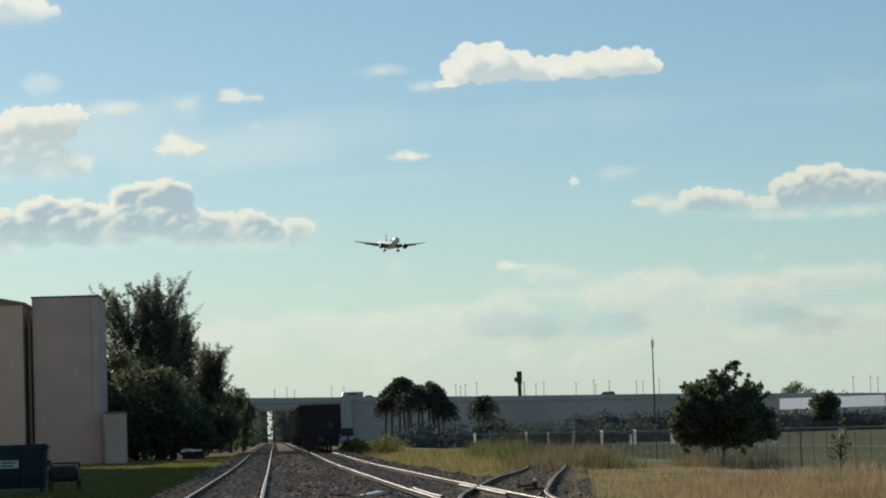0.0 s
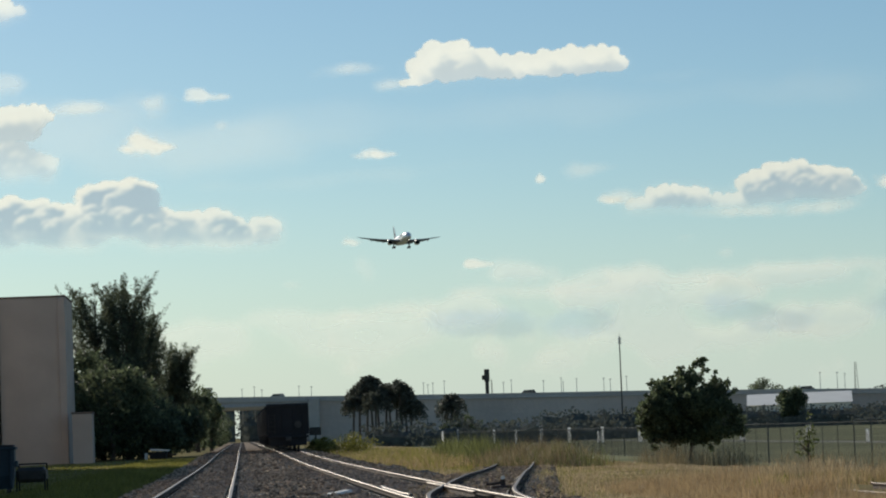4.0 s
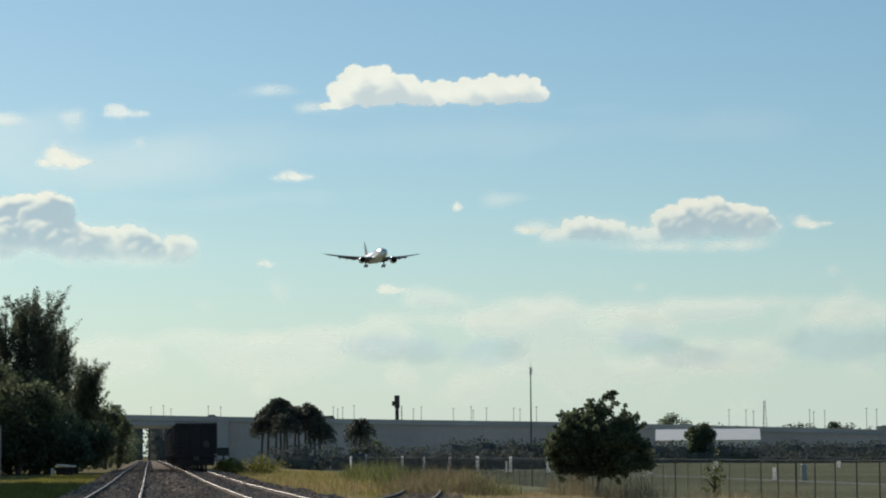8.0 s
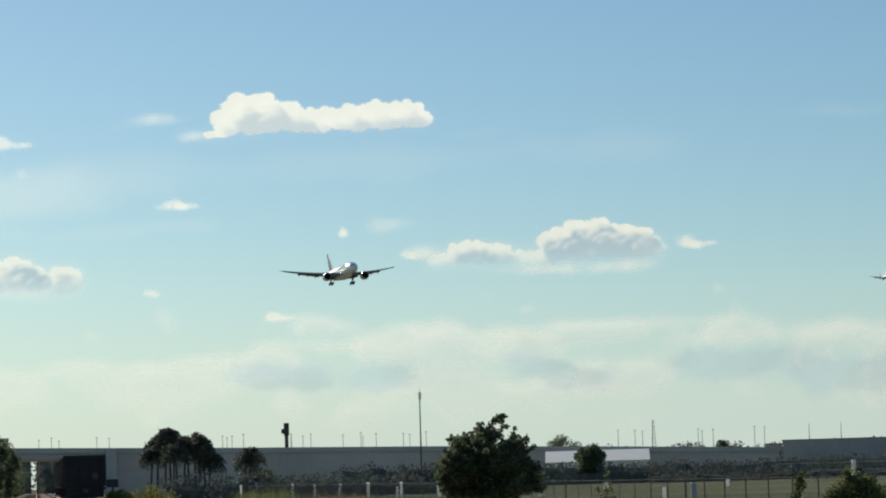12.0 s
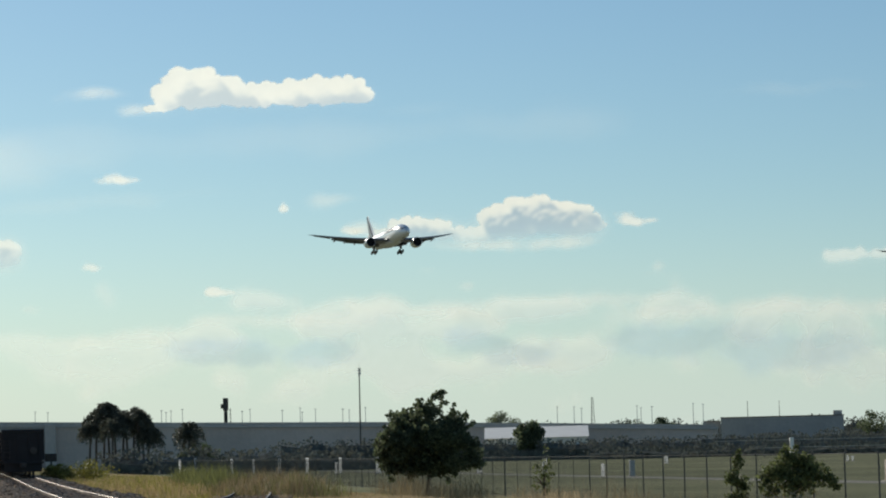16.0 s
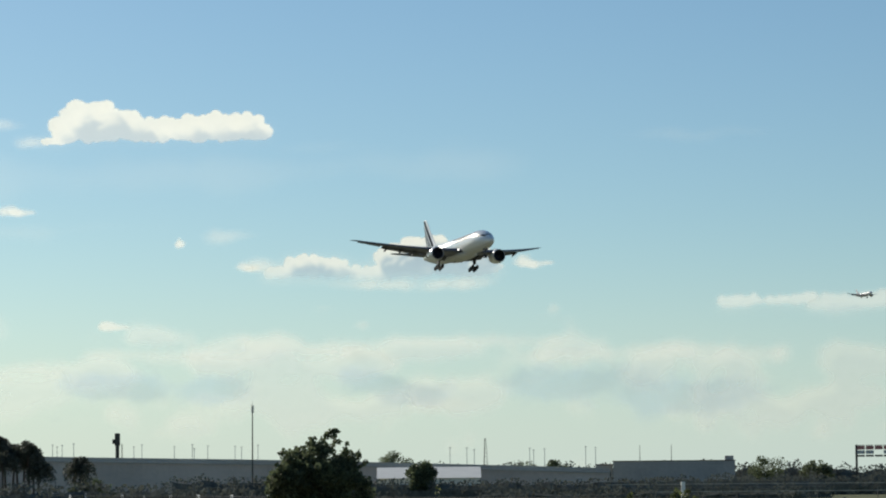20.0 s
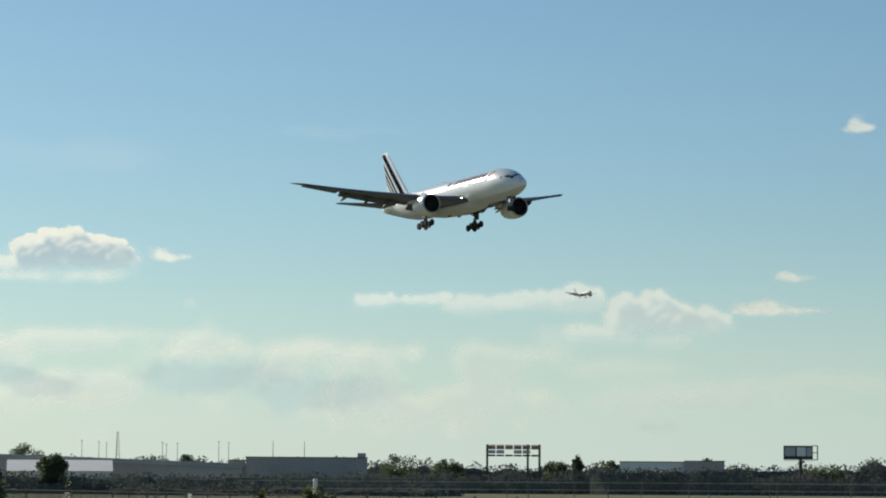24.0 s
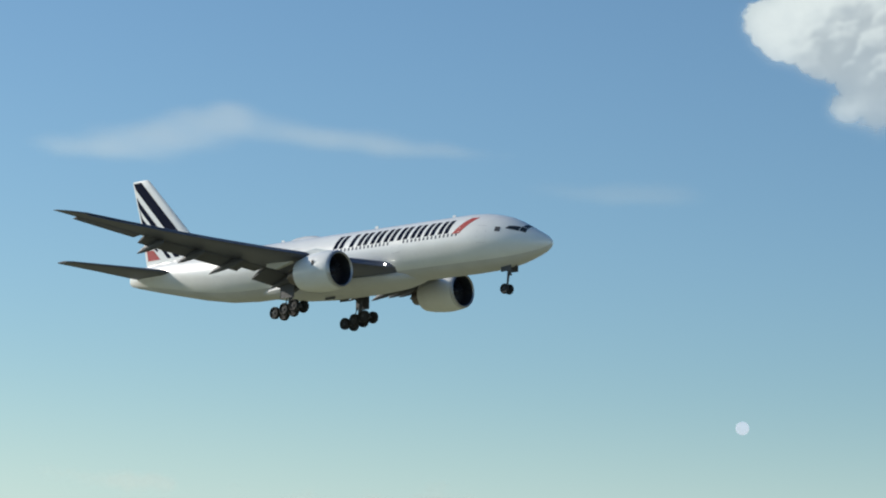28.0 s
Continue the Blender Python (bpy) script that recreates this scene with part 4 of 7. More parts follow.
        bm = bmesh.new()
        revolve(bm, [(1.42, 1.58), (1.42, 0.05)], em, 30)
        fan = part("fan_disc", bm, M_FAN, nac, "dark fan disc")
        for k in range(22):
            bm = bmesh.new()
            a = 2 * math.pi * k / 22
            pts = []
            for r, w, tw in ((0.48, 0.13, 0.9), (1.0, 0.17, 0.6), (1.55, 0.2, 0.35)):
                for sg in (-1, 1):
                    aa = a + sg * w * tw / r * 1.0
                    pts.append(em @ Vector((1.28 + sg * 0.10, r * math.cos(aa), r * math.sin(aa))))
            v = [bm.verts.new(p) for p in pts]
            bm.faces.new((v[0], v[1], v[3], v[2]))
            bm.faces.new((v[2], v[3], v[5], v[4]))
            part("fan_blade", bm, M_FAN, nac)
        bm = bmesh.new()
        revolve(bm, [(4.3, 1.45), (5.2, 1.22), (6.3, 0.95), (6.9, 0.82), (6.9, 0.78), (6.2, 0.8)], em, 24)
        revolve(bm, [(6.2, 0.62), (6.9, 0.5), (7.8, 0.05)], em, 20)
        part("exhaust_nozzle", bm, M_HOT, nac, "heat-stained exhaust nozzle", smooth=True)
        bm = bmesh.new()
        rr = []
        for x, z0, z1, w in ((-21.8, -0.75, -0.62, 0.1), (-23.5, -0.95, -0.3, 0.3), (-26.0, -1.1, -0.55, 0.34), (-29.5, -1.9, -1.0, 0.26), (-31.0, -1.5, -1.15, 0.06)):
            rr.append([Vector((x, side * 9.75 - w, z0)), Vector((x, side * 9.75 + w, z0)), Vector((x, side * 9.75 + w, z1)), Vector((x, side * 9.75 - w, z1))])
        loft(bm, rr, cap0=True, cap1=True)
        part("pylon", bm, M_SKIN, root, smooth=True)
        # tailplane
        bm = bmesh.new()
        rr = []
        for y, le, ch, z in ((0.3, -52.8, 7.9, 1.05), (1.4, -53.6, 7.5, 1.15), (5.8, -57.3, 4.9, 1.6), (10.2, -61.0, 2.5, 2.05), (10.75, -61.7, 1.7, 2.1)):
            rr.append([Vector((p.x, p.y * side, p.z)) for p in foil(le, y, z, ch, 0.09)])
        loft(bm, rr, cap0=True, cap1=True)
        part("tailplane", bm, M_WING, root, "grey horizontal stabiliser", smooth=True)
        # main landing gear
        gx, gy = -31.7, side * 5.5
        bm = bmesh.new()
        tube(bm, (gx + 0.6, gy, -1.8), (gx, gy, -5.4), 0.26, 0.2, 12)
        tube(bm, (gx + 0.2, gy, -3.6), (gx - 0.3, side * 3.0, -2.2), 0.11, 0.11, 8)
        tube(bm, (gx + 0.3, gy, -3.3), (gx + 2.6, gy - side * 0.6, -2.2), 0.11, 0.11, 8)
        tube(bm, (gx - 0.28, gy, -4.0), (gx - 0.5, gy, -4.7), 0.06, 0.06, 6)
        tube(bm, (gx - 0.5, gy, -4.7), (gx - 0.2, gy, -5.3), 0.06, 0.06, 6)
        gear = part("main_landing_gear", bm, M_STRUT, root, "lowered main landing gear with six wheels", smooth=True)
        tilt = pose(gx, gy, -5.54, 0, -12, 0)
        bm = bmesh.new()
        box(bm, -1.75, 1.75, -0.15, 0.15, -0.16, 0.16, 0.05, tilt)
        for dx in (-1.45, 0, 1.45):
            tube(bm, tilt @ Vector((dx, -0.95, 0)), tilt @ Vector((dx, 0.95, 0)), 0.09, 0.09, 8)
        part("bogie_beam", bm, M_STRUT, gear)
        for dx in (-1.45, 0, 1.45):
            for dy in (-0.72, 0.72):
                wheel(gear, "wheel", tilt @ Vector((dx, dy, 0)), 0.67, 0.5)
        bm = bmesh.new()
        box(bm, gx - 0.9, gx + 1.1, gy + side * 0.42, gy + side * 0.48, -4.3, -2.0, 0.02)
        part("gear_door", bm, M_FLAP, gear)
        bm = bmesh.new()
        box(bm, gx + 1.2, gx + 2.6, side * 1.1, side * 1.16, -4.1, -3.35, 0.02)
        part("belly_gear_door", bm, M_FLAP, gear)
        # landing light in the wing root
        bm = bmesh.new()
        bmesh.ops.create_uvsphere(bm, u_segments=10, v_segments=6, radius=0.13, matrix=Matrix.Translation((wing_le(3.4) + 0.02, side * 3.5, wing_z(3.4) + 0.12)))
        part("landing_light", bm, M_LAMP, root, "bright landing light", smooth=True)
    # fin
    bm = bmesh.new()
    rr = []
    for z, le, ch, tc in ((2.2, -48.6, 11.3, 0.075), (3.2, -50.2, 10.0, 0.08), (7.0, -54.1, 6.9, 0.08), (11.8, -59.0, 3.45, 0.08), (12.7, -59.95, 2.75, 0.07), (12.84, -60.15, 2.5, 0.05)):
        ring = []
        for p in foil(le, 0, 0, ch, tc):
            ring.append(Vector((p.x, (p.z - 0.018 * ch * 4 * ((le - p.x) / ch) * (1 - (le - p.x) / ch)), z)))
        rr.append(ring)
    loft(bm, rr, cap0=True, cap1=True)
    fin = part("fin", bm, M_SKIN, root, "white tail fin", smooth=True)
    # nose gear
    bm = bmesh.new()
    tube(bm, (-5.6, 0, -2.6), (-5.95, 0, -5.1), 0.15, 0.11, 10)
    tube(bm, (-5.75, 0, -3.7), (-4.6, 0, -2.7), 0.06, 0.06, 6)
    tube(bm, (-5.95, -0.5, -5.1), (-5.95, 0.5, -5.1), 0.07, 0.07, 8)
    tube(bm, (-5.6, -0.3, -3.6), (-5.6, 0.3, -3.6), 0.1, 0.1, 8)
    ng = part("nose_landing_gear", bm, M_STRUT, root, "lowered nose landing gear", smooth=True)
    for dy in (-0.36, 0.36):
        wheel(ng, "wheel", Vector((-5.95, dy, -5.1)), 0.54, 0.36)
    for side in (-1, 1):
        bm = bmesh.new()
        box(bm, -6.3, -4.9, side * 0.55 - 0.03, side * 0.55 + 0.03, -3.35, -2.7, 0.02)
        part("gear_door", bm, M_FLAP, ng)
    # windows
    for side in (-1, 1):
        for cs in (((-2.34, 57), (-2.9, 57), (-2.92, 89), (-2.38, 89)), ((-2.34, 33), (-2.98, 33), (-3.0, 55), (-2.38, 55)), ((-3.05, 32), (-4.5, 29), (-4.2, 40), (-3.07, 52))):
            bm = bmesh.new()
            patch(bm, cs, 4, 4, -side, 0.01)
            part("cockpit_window", bm, M_GLASS, root, "black cockpit window", smooth=True)
    return root, fin, body


jet, jet_fin, jet_body = airliner("airliner", "white twin-engine jet airliner on landing approach, wheels and flaps down")
def livery(root, fin, body):
    """Cabin windows, doors, stripes and plain title shapes of the nearer airliner."""
    for side in (1, -1):
        bm = bmesh.new()
        patch(bm, [(-20.12, 9.5), (-19.88, 9.5), (-19.88, 15.8), (-20.12, 15.8)], 1, 2, side, 0.008)
        me = finish(bm, "cabin_window", M_PORT)
        for k in range(72):
            x = -8.6 - 0.56 * k
            if any(abs(x - d) < 0.9 for d in (-9.3, -18.6, -33.5, -45.5)) or x < -44:
                continue
            again("cabin_window", me, root, Matrix.Translation((x + 20, 0, 0)))
        for d in (-7.1, -18.6, -33.5, -45.5):
            bm = bmesh.new()
            for a, b in (((d - 0.55, -8), (d - 0.51, 30)), ((d + 0.51, -8), (d + 0.55, 30)), ((d - 0.55, 29), (d + 0.55, 30)), ((d - 0.55, -8), (d + 0.55, -7))):
                patch(bm, [a, (b[0], a[1]), b, (a[0], b[1])], 1, 3, side, 0.006)
            part("door_outline", bm, M_BELLY, root)
        # plain slanted title bars and a red slash
        p0, p1 = 17, 49
        for k in range(9):
            x = -28.1 + 1.9 * k + (0.3 if k < 2 else 0.0)
            for x0, x1 in (((0.45, 1.05),) if k == 1 else ((0.0, 0.58), (0.86, 1.44))):
                bm = bmesh.new()
                patch(bm, [(x + x0, p0), (x + x1, p0), (x + x1 + 0.45 * side, p1), (x + x0 + 0.45 * side, p1)], 2, 5, side, 0.012)
                part("title_bar", bm, M_NAVY, root, "dark navy title bar")
        bm = bmesh.new()
        x = -10.9
        patch(bm, [(x, p0 - 3), (x + 1.0, p0 - 3), (x + 2.9, p1 + 4), (x + 1.9, p1 + 4)], 5, 5, side, 0.012)
        part("title_slash", bm, M_LIVERY_RED, root, "red slash beside the title")
        bm = bmesh.new()
        patch(bm, [(-5.6, 18), (-5.0, 18), (-5.0, 30), (-5.6, 30)], 2, 3, side, 0.012)
        part("emblem", bm, M_STRUT, root, "small grey emblem")
        # tail stripes
        for d0, d1, z0, z1, m in ((1.35, 3.1, 3.2, 12.62, M_NAVY), (4.0, 4.85, 3.2, 10.9, M_NAVY), (5.45, 6.1, 3.2, 9.4, M_NAVY), (6.7, 7.1, 4.2, 8.2, M_NAVY), (7.4, 9.8, 3.2, 4.4, M_LIVERY_RED)):
            bm = bmesh.new()
            g = []
            for j in range(13):
                z = z0 + (z1 - z0) * j / 12
                le = float(np.interp(z, [3.2, 7.0, 11.8, 12.7], [-50.2, -54.1, -59.0, -59.95]))
                ch = float(np.interp(z, [3.2, 7.0, 11.8, 12.7], [10.0, 6.9, 3.45, 2.75]))
                row = []
                for i in range(5):
                    c = min(d0 + (d1 - d0) * i / 4, ch * (0.94 + 0.005 * i)) / ch
                    th = 5 * 0.08 * ch * (0.2969 * math.sqrt(c) - 0.126 * c - 0.3516 * c * c + 0.2843 * c ** 3 - 0.1015 * c ** 4)
                    row.append(bm.verts.new((le - ch * c, -side * (th + 0.015), z)))
                g.append(row)
            for j in range(12):
                for i in range(4):
                    bm.faces.new((g[j][i], g[j][i + 1], g[j + 1][i + 1], g[j + 1][i]))
            part("tail_stripe", bm, m, fin, "dark navy stripe" if m is M_NAVY else "red flash")
        # small mark on the outer side of the engine
        bm = bmesh.new()
        box(bm, -22.5, -22.15, -side * 11.80 - 0.02, -side * 11.80 + 0.02, -2.45, -1.85, 0.01)
        part("engine_mark", bm, M_STRUT, root, "small dark mark on the engine")
    for x, h in ((-24.0, 0.35), (-13.0, 0.3), (-38.0, 0.3)):
        bm = bmesh.new()
        box(bm, x - 0.35, x + 0.1, -0.03, 0.03, 3.08, 3.08 + h, 0.01)
        part("antenna", bm, M_SKIN, root)
    bm = bmesh.new()
    rr = [[skin(x, 90 + a, h if abs(a) < 14 else -0.02) for a in (-18, -10, 0, 10, 18)] for x, h in ((-36.2, -0.02), (-35.6, 0.22), (-34.2, 0.28), (-32.8, 0.2), (-32.2, -0.02))]
    loft(bm, rr, closed=False)
    part("antenna_fairing", bm, M_SKIN, root, smooth=True)


livery(jet, jet_fin, jet_body)
far_jet, _fin, _body = airliner("distant_airliner", "small white airliner far off on a parallel approach")
far_jet.scale = (0.714, 0.714, 0.714)
for _p in far_jet.children_recursive:
    if _p.data.materials[0] in (M_SKIN, M_BELLY):
        _p.data.materials[0] = M_FAR_SKIN
FAR0, FAR1 = (835, 4492, 292.6), (1115, 2972, 221.2)

# ---- the land round the railway ----
def side_pose(p, turn=TRACK_TURN):
    return Matrix.Translation(p) @ pose(0, 0, 0, 0, 0, turn)


def freight_car(m, label):
    """A hopper car: ribbed body on a frame, hatches, end ladder and platform, couplers and two trucks."""
    root = thing("hopper_car", m, label, "freight car", "parked freight cars")
    L2, w = 7.6, 1.48
    bm = bmesh.new()
    sec = [(-w, 1.25), (-w, 3.2), (-w * 0.93, 3.36), (w * 0.93, 3.36), (w, 3.2), (w, 1.25), (w * 0.75, 1.0), (-w * 0.75, 1.0)]
    loft(bm, [[Vector((x, y, z)) for x, z in sec] for y in (-L2, L2)], cap0=True, cap1=True)
    body = part("body", bm, M_CAR, root, "black steel hopper body")
    for k in range(13):
        y = -L2 + 0.15 + k * (2 * L2 - 0.3) / 12
        for sx in (-1, 1):
            bm = bmesh.new()
            box(bm, sx * w - 0.05, sx * w + 0.05, y - 0.05, y + 0.05, 1.2, 3.2, 0.01)
            part("side_rib", bm, M_CAR, body)
    for x in (-1.15, -0.4, 0.4, 1.15):
        for y in (-L2, L2):
            bm = bmesh.new()
            box(bm, x - 0.05, x + 0.05, y - 0.06, y + 0.06, 1.2, 3.15, 0.01)
            part("end_post", bm, M_CAR, body)
    for y in (-L2, L2):
        bm = bmesh.new()
        box(bm, -w - 0.04, w + 0.04, y - 0.07, y + 0.07, 3.18, 3.42, 0.02)
        part("top_rail", bm, M_CAR, body, "dull grey top rail")
        bm = bmesh.new()
        for z in (1.45, 1.8, 2.1, 2.35, 2.6):
            tube(bm, (-w + 0.1, y * 1.015, z), (-w + 0.55, y * 1.015, z), 0.018, n=5)
        for x in (-w + 0.1, -w + 0.55):
            tube(bm, (x, y * 1.015, 1.3), (x, y * 1.015, 2.7), 0.018, n=5)
        part("ladder", bm, M_STEEL, body)
        bm = bmesh.new()
        box(bm, -w, w, y * 1.0 - 0.2, y * 1.0 + 0.2, 0.95, 1.12, 0.02)
        part("end_sill", bm, M_CAR, root)
        bm = bmesh.new()
        box(bm, -0.16, 0.16, y * 1.09 - 0.35, y * 1.09 + 0.35, 0.74, 1.0, 0.04)
        box(bm, -0.22, 0.22, y * 1.12 - 0.12, y * 1.12 + 0.12, 0.70, 1.04, 0.05)
        part("coupler", bm, M_STEEL, root, "rusty knuckle coupler")
        bm = bmesh.new()
        box(bm, -1.35, 1.35, y * 0.985 - 0.1, y * 0.985 + 0.1, 0.38, 0.98, 0.03)
        part("brake_gear", bm, M_CAR, root, "dark brake gear below the end sill")
        bm = bmesh.new()
        tube(bm, (0.75, y * 1.02, 1.9), (0.75, y * 1.035, 1.9), 0.26, n=14)
        part("hand_brake", bm, M_STEEL, body)
    for k in range(4):
        y = -L2 + 1.9 + k * 3.93
        bm = bmesh.new()
        loft(bm, [[Vector((x, y + dy, z)) for x, dy in ((-a, -b), (a, -b), (a, b), (-a, b))] for a, b, z in ((1.1, 1.5, 1.05), (0.35, 0.4, 0.42))], cap0=True, cap1=True)
        part("discharge_chute", bm, M_CAR, root)
    for y in (-L2 + 1.75, L2 - 1.75):
        bm = bmesh.new()
        for sx in (-1, 1):
            box(bm, sx * 1.0 - 0.08, sx * 1.0 + 0.08, y - 1.15, y + 1.15, 0.38, 0.72, 0.05)
        box(bm, -1.1, 1.1, y - 0.2, y + 0.2, 0.42, 0.85, 0.03)
        truck = part("truck", bm, M_STEEL, root)
        for dy in (-0.88, 0.88):
            for sx in (-1, 1):
                bm = bmesh.new()
                revolve(bm, [(-0.07, 0.05), (-0.07, 0.42), (-0.03, 0.455), (0.05, 0.42), (0.07, 0.4), (0.07, 0.05)], Matrix.Translation((sx * 0.75, y + dy, 0.42)), 16)
                part("wheel", bm, M_STEEL, truck)
    return root


first_car = freight_car(side_pose(tr(205 + 7.6, MAIN_U, sag(212))), "black hopper car parked on the rails")
for _k in range(1, 6):
    copy_thing(first_car, side_pose(tr(205 + 7.6 + 17.4 * _k, MAIN_U, sag(213 + 17.4 * _k))))


def signal_case():
    root = thing("signal_case", Matrix.Translation(tr(232, 6.3, -0.35)), "dark signal case on a post beside the freight cars", "signal case")
    bm = bmesh.new()
    tube(bm, (0, 0, -0.1), (0, 0, 1.4), 0.07, n=8)
    part("post", bm, M_STEEL, root)
    bm = bmesh.new()
    box(bm, -0.5, 0.45, -0.3, 0.3, 1.35, 2.0, 0.04)
    part("case", bm, M_STEEL, root)


signal_case()


# highway bridge and ramp wall
Z_DECK = 11.2


HIGHWAY_Y = 722.0


def deck_top(x):
    """The height of the parapet's top along the highway, which comes down to the right."""
    return float(np.interp(x, (-720, -50, 10, 60, 110, 148, 300), (13.0, 11.55, 10.05, 9.07, 7.62, 6.39, 0.4)))


def highway():
    line = [Vector((x, HIGHWAY_Y, 0)) for x in (-720, -300, -114, -48, -24, 11, 59, 109, 148)]
    tops = [deck_top(p.x) for p in line]

    def wall_between(a, b, ta, tb, n0):
        d = (b - a)
        n = max(2, int(d.length / 14))
        root = thing("retaining_wall", Matrix.Translation(a), "long grey retaining wall of the raised highway", "wall", kind="structure")
        for k in range(n):
            p, q = d * (k / n), d * ((k + 1) / n - 0.0006)
            t0, t1 = ta + (tb - ta) * k / n, ta + (tb - ta) * (k + 1) / n
            nrm = Vector((d.y, -d.x, 0)).normalized()
            for z0, z1 in ((FIELD - 0.3, 4.6), (4.604, None)):
                bm = bmesh.new()
                e0, e1 = (z1, z1) if z1 else (t0 - 1.25, t1 - 1.25)
                vs = [bm.verts.new(v) for v in (p + Vector((0, 0, z0)), q + Vector((0, 0, z0)), q + Vector((0, 0, e1)), p + Vector((0, 0, e0)))]
                f = bm.faces.new(vs)
                r = bmesh.ops.extrude_face_region(bm, geom=[f])
                bmesh.ops.translate(bm, verts=[v for v in r["geom"] if isinstance(v, bmesh.types.BMVert)], vec=-nrm * 0.6)
                part("wall_panel", bm, M_WALL, root)
        return root

    wall_between(Vector((-34.5, HIGHWAY_Y, 0)), line[4], tops[3], tops[4], 1)
    for k in (0, *range(4, 8)):
        wall_between(line[k], line[k + 1], tops[k], tops[k + 1], k)
    # parapet along everything
    bm = bmesh.new()
    rings = []
    for p, t in zip(line, tops):
        nrm = Vector((0, -1, 0))
        rings.append([p + nrm * 0.5 + Vector((0, 0, t - 1.35)), p + nrm * 0.5 + Vector((0, 0, t - 1.0)), p + nrm * 0.25 + Vector((0, 0, t - 0.9)), p + nrm * 0.2 + Vector((0, 0, t)), p - nrm * 0.1 + Vector((0, 0, t)), p - nrm * 0.3 + Vector((0, 0, t - 1.35))])
    loft(bm, rings, cap0=True, cap1=True)
    solid("parapet", bm, M_CONCRETE, "pale concrete parapet along the raised highway", "parapet", kind="structure")
    # bridge over the railway
    a, b, mid = line[1], line[4], line[3]
    bridge = thing("highway_bridge", Matrix.Translation(mid), "concrete highway bridge over the railway", "bridge", kind="structure")
    for k in range(5):
        off = Vector((0, 1, 0)) * (k * 3.2)
        bm = bmesh.new()
        p, q = a - mid + off, b - mid + off
        for z0, z1, w in ((Z_DECK - 3.1, Z_DECK - 1.6, 0.35),):
            tube(bm, p + Vector((0, 0, (z0 + z1) / 2)), q + Vector((0, 0, (z0 + z1) / 2)), 0.85, n=4)
        part("girder", bm, M_CONCRETE, bridge)
    bm = bmesh.new()
    off = Vector((0, 1, 0)) * 15
    loft(bm, [[p - mid + o + Vector((0, 0, z)) for o, z in ((Vector((0, 0, 0)), Z_DECK - 1.6), (off, Z_DECK - 1.6), (off, Z_DECK - 0.75), (Vector((0, 0, 0)), Z_DECK - 0.75))] for p in (a, b)], cap0=True, cap1=True)
    part("deck", bm, M_CONCRETE, bridge, "concrete bridge deck")
    for az_, d_ in ((-5.2, 724), (-2.62, 724)):
        for k in range(3):
            bm = bmesh.new()
            c = by(az_, d_) - mid + Vector((0, 1, 0)) * (k * 6)
            tube(bm, c + Vector((0, 0, FIELD)), c + Vector((0, 0, Z_DECK - 3.0)), 0.6, n=10)
            part("pier", bm, M_CONCRETE, bridge)
    # the road behind the walls, on both sides of the bridge
    for ends in (slice(0, 2), slice(4, None)):
        bm = bmesh.new()
        rings = []
        for p, t in zip(line[ends], tops[ends]):
            rings.append([p + Vector((0, 0.6, t - 0.95)), p + Vector((0, 26, t - 0.95)), p + Vector((0, 26, FIELD - 0.2)), p + Vector((0, 0.6, FIELD - 0.2))])
        loft(bm, rings, cap0=True, cap1=True)
        solid("raised_road", bm, M_ASPHALT, "raised highway road on its embankment", "road", kind="structure")
    # abutment block
    bm = bmesh.new()
    box(bm, -1.4, 1.4, -1, 8, FIELD, Z_DECK - 0.9, 0.2)
    solid("abutment", bm, M_CONCRETE, "square concrete bridge abutment", "abutment", kind="structure", m=side_pose(by(-1.86, 721), 0))
    # lamp poles on the highway
    lamp = None
    for az_, top in ((-3.3, 0.98), (-3.05, 1.02), (-2.9, 0.95), (-2.15, 1.0), (-1.9, 0.98), (0.37, 0.97), (0.46, 0.93), (0.56, 0.96), (0.79, 0.99), (1.99, 0.92), (2.15, 0.96), (2.8, 0.92), (3.16, 0.96), (3.2, 0.88),
                     (3.47, 0.93), (4.02, 0.92), (4.15, 0.9), (4.48, 0.94), (8.36, 0.86), (8.7, 0.85), (8.85, 0.82), (9.97, 0.84), (10.05, 0.8), (10.27, 0.82), (11.1, 0.86), (11.3, 0.84)):
        dist = (HIGHWAY_Y + 16) / math.cos(radians(az_))
        if lamp is None:
            lamp = thing("street_lamp", Matrix.Identity(4), "tall thin galvanised highway lamp pole", "street lamp", "highway lamps")
            bm = bmesh.new()
            tube(bm, (0, 0, 0), (0, 0, 9), 0.10, 0.07, 6)
            part("pole", bm, M_GALV, lamp)
            bm = bmesh.new()
            box(bm, -0.3, 0.3, -0.12, 0.12, 9.0, 9.14, 0.03)
            part("lamp_head", bm, M_GALV, lamp)
            made = lamp
        else:
            made = copy_thing(lamp, Matrix.Identity(4))
        made.matrix_basis = Matrix.Translation(by(az_, dist, height(top, dist) - 9.14))


highway()


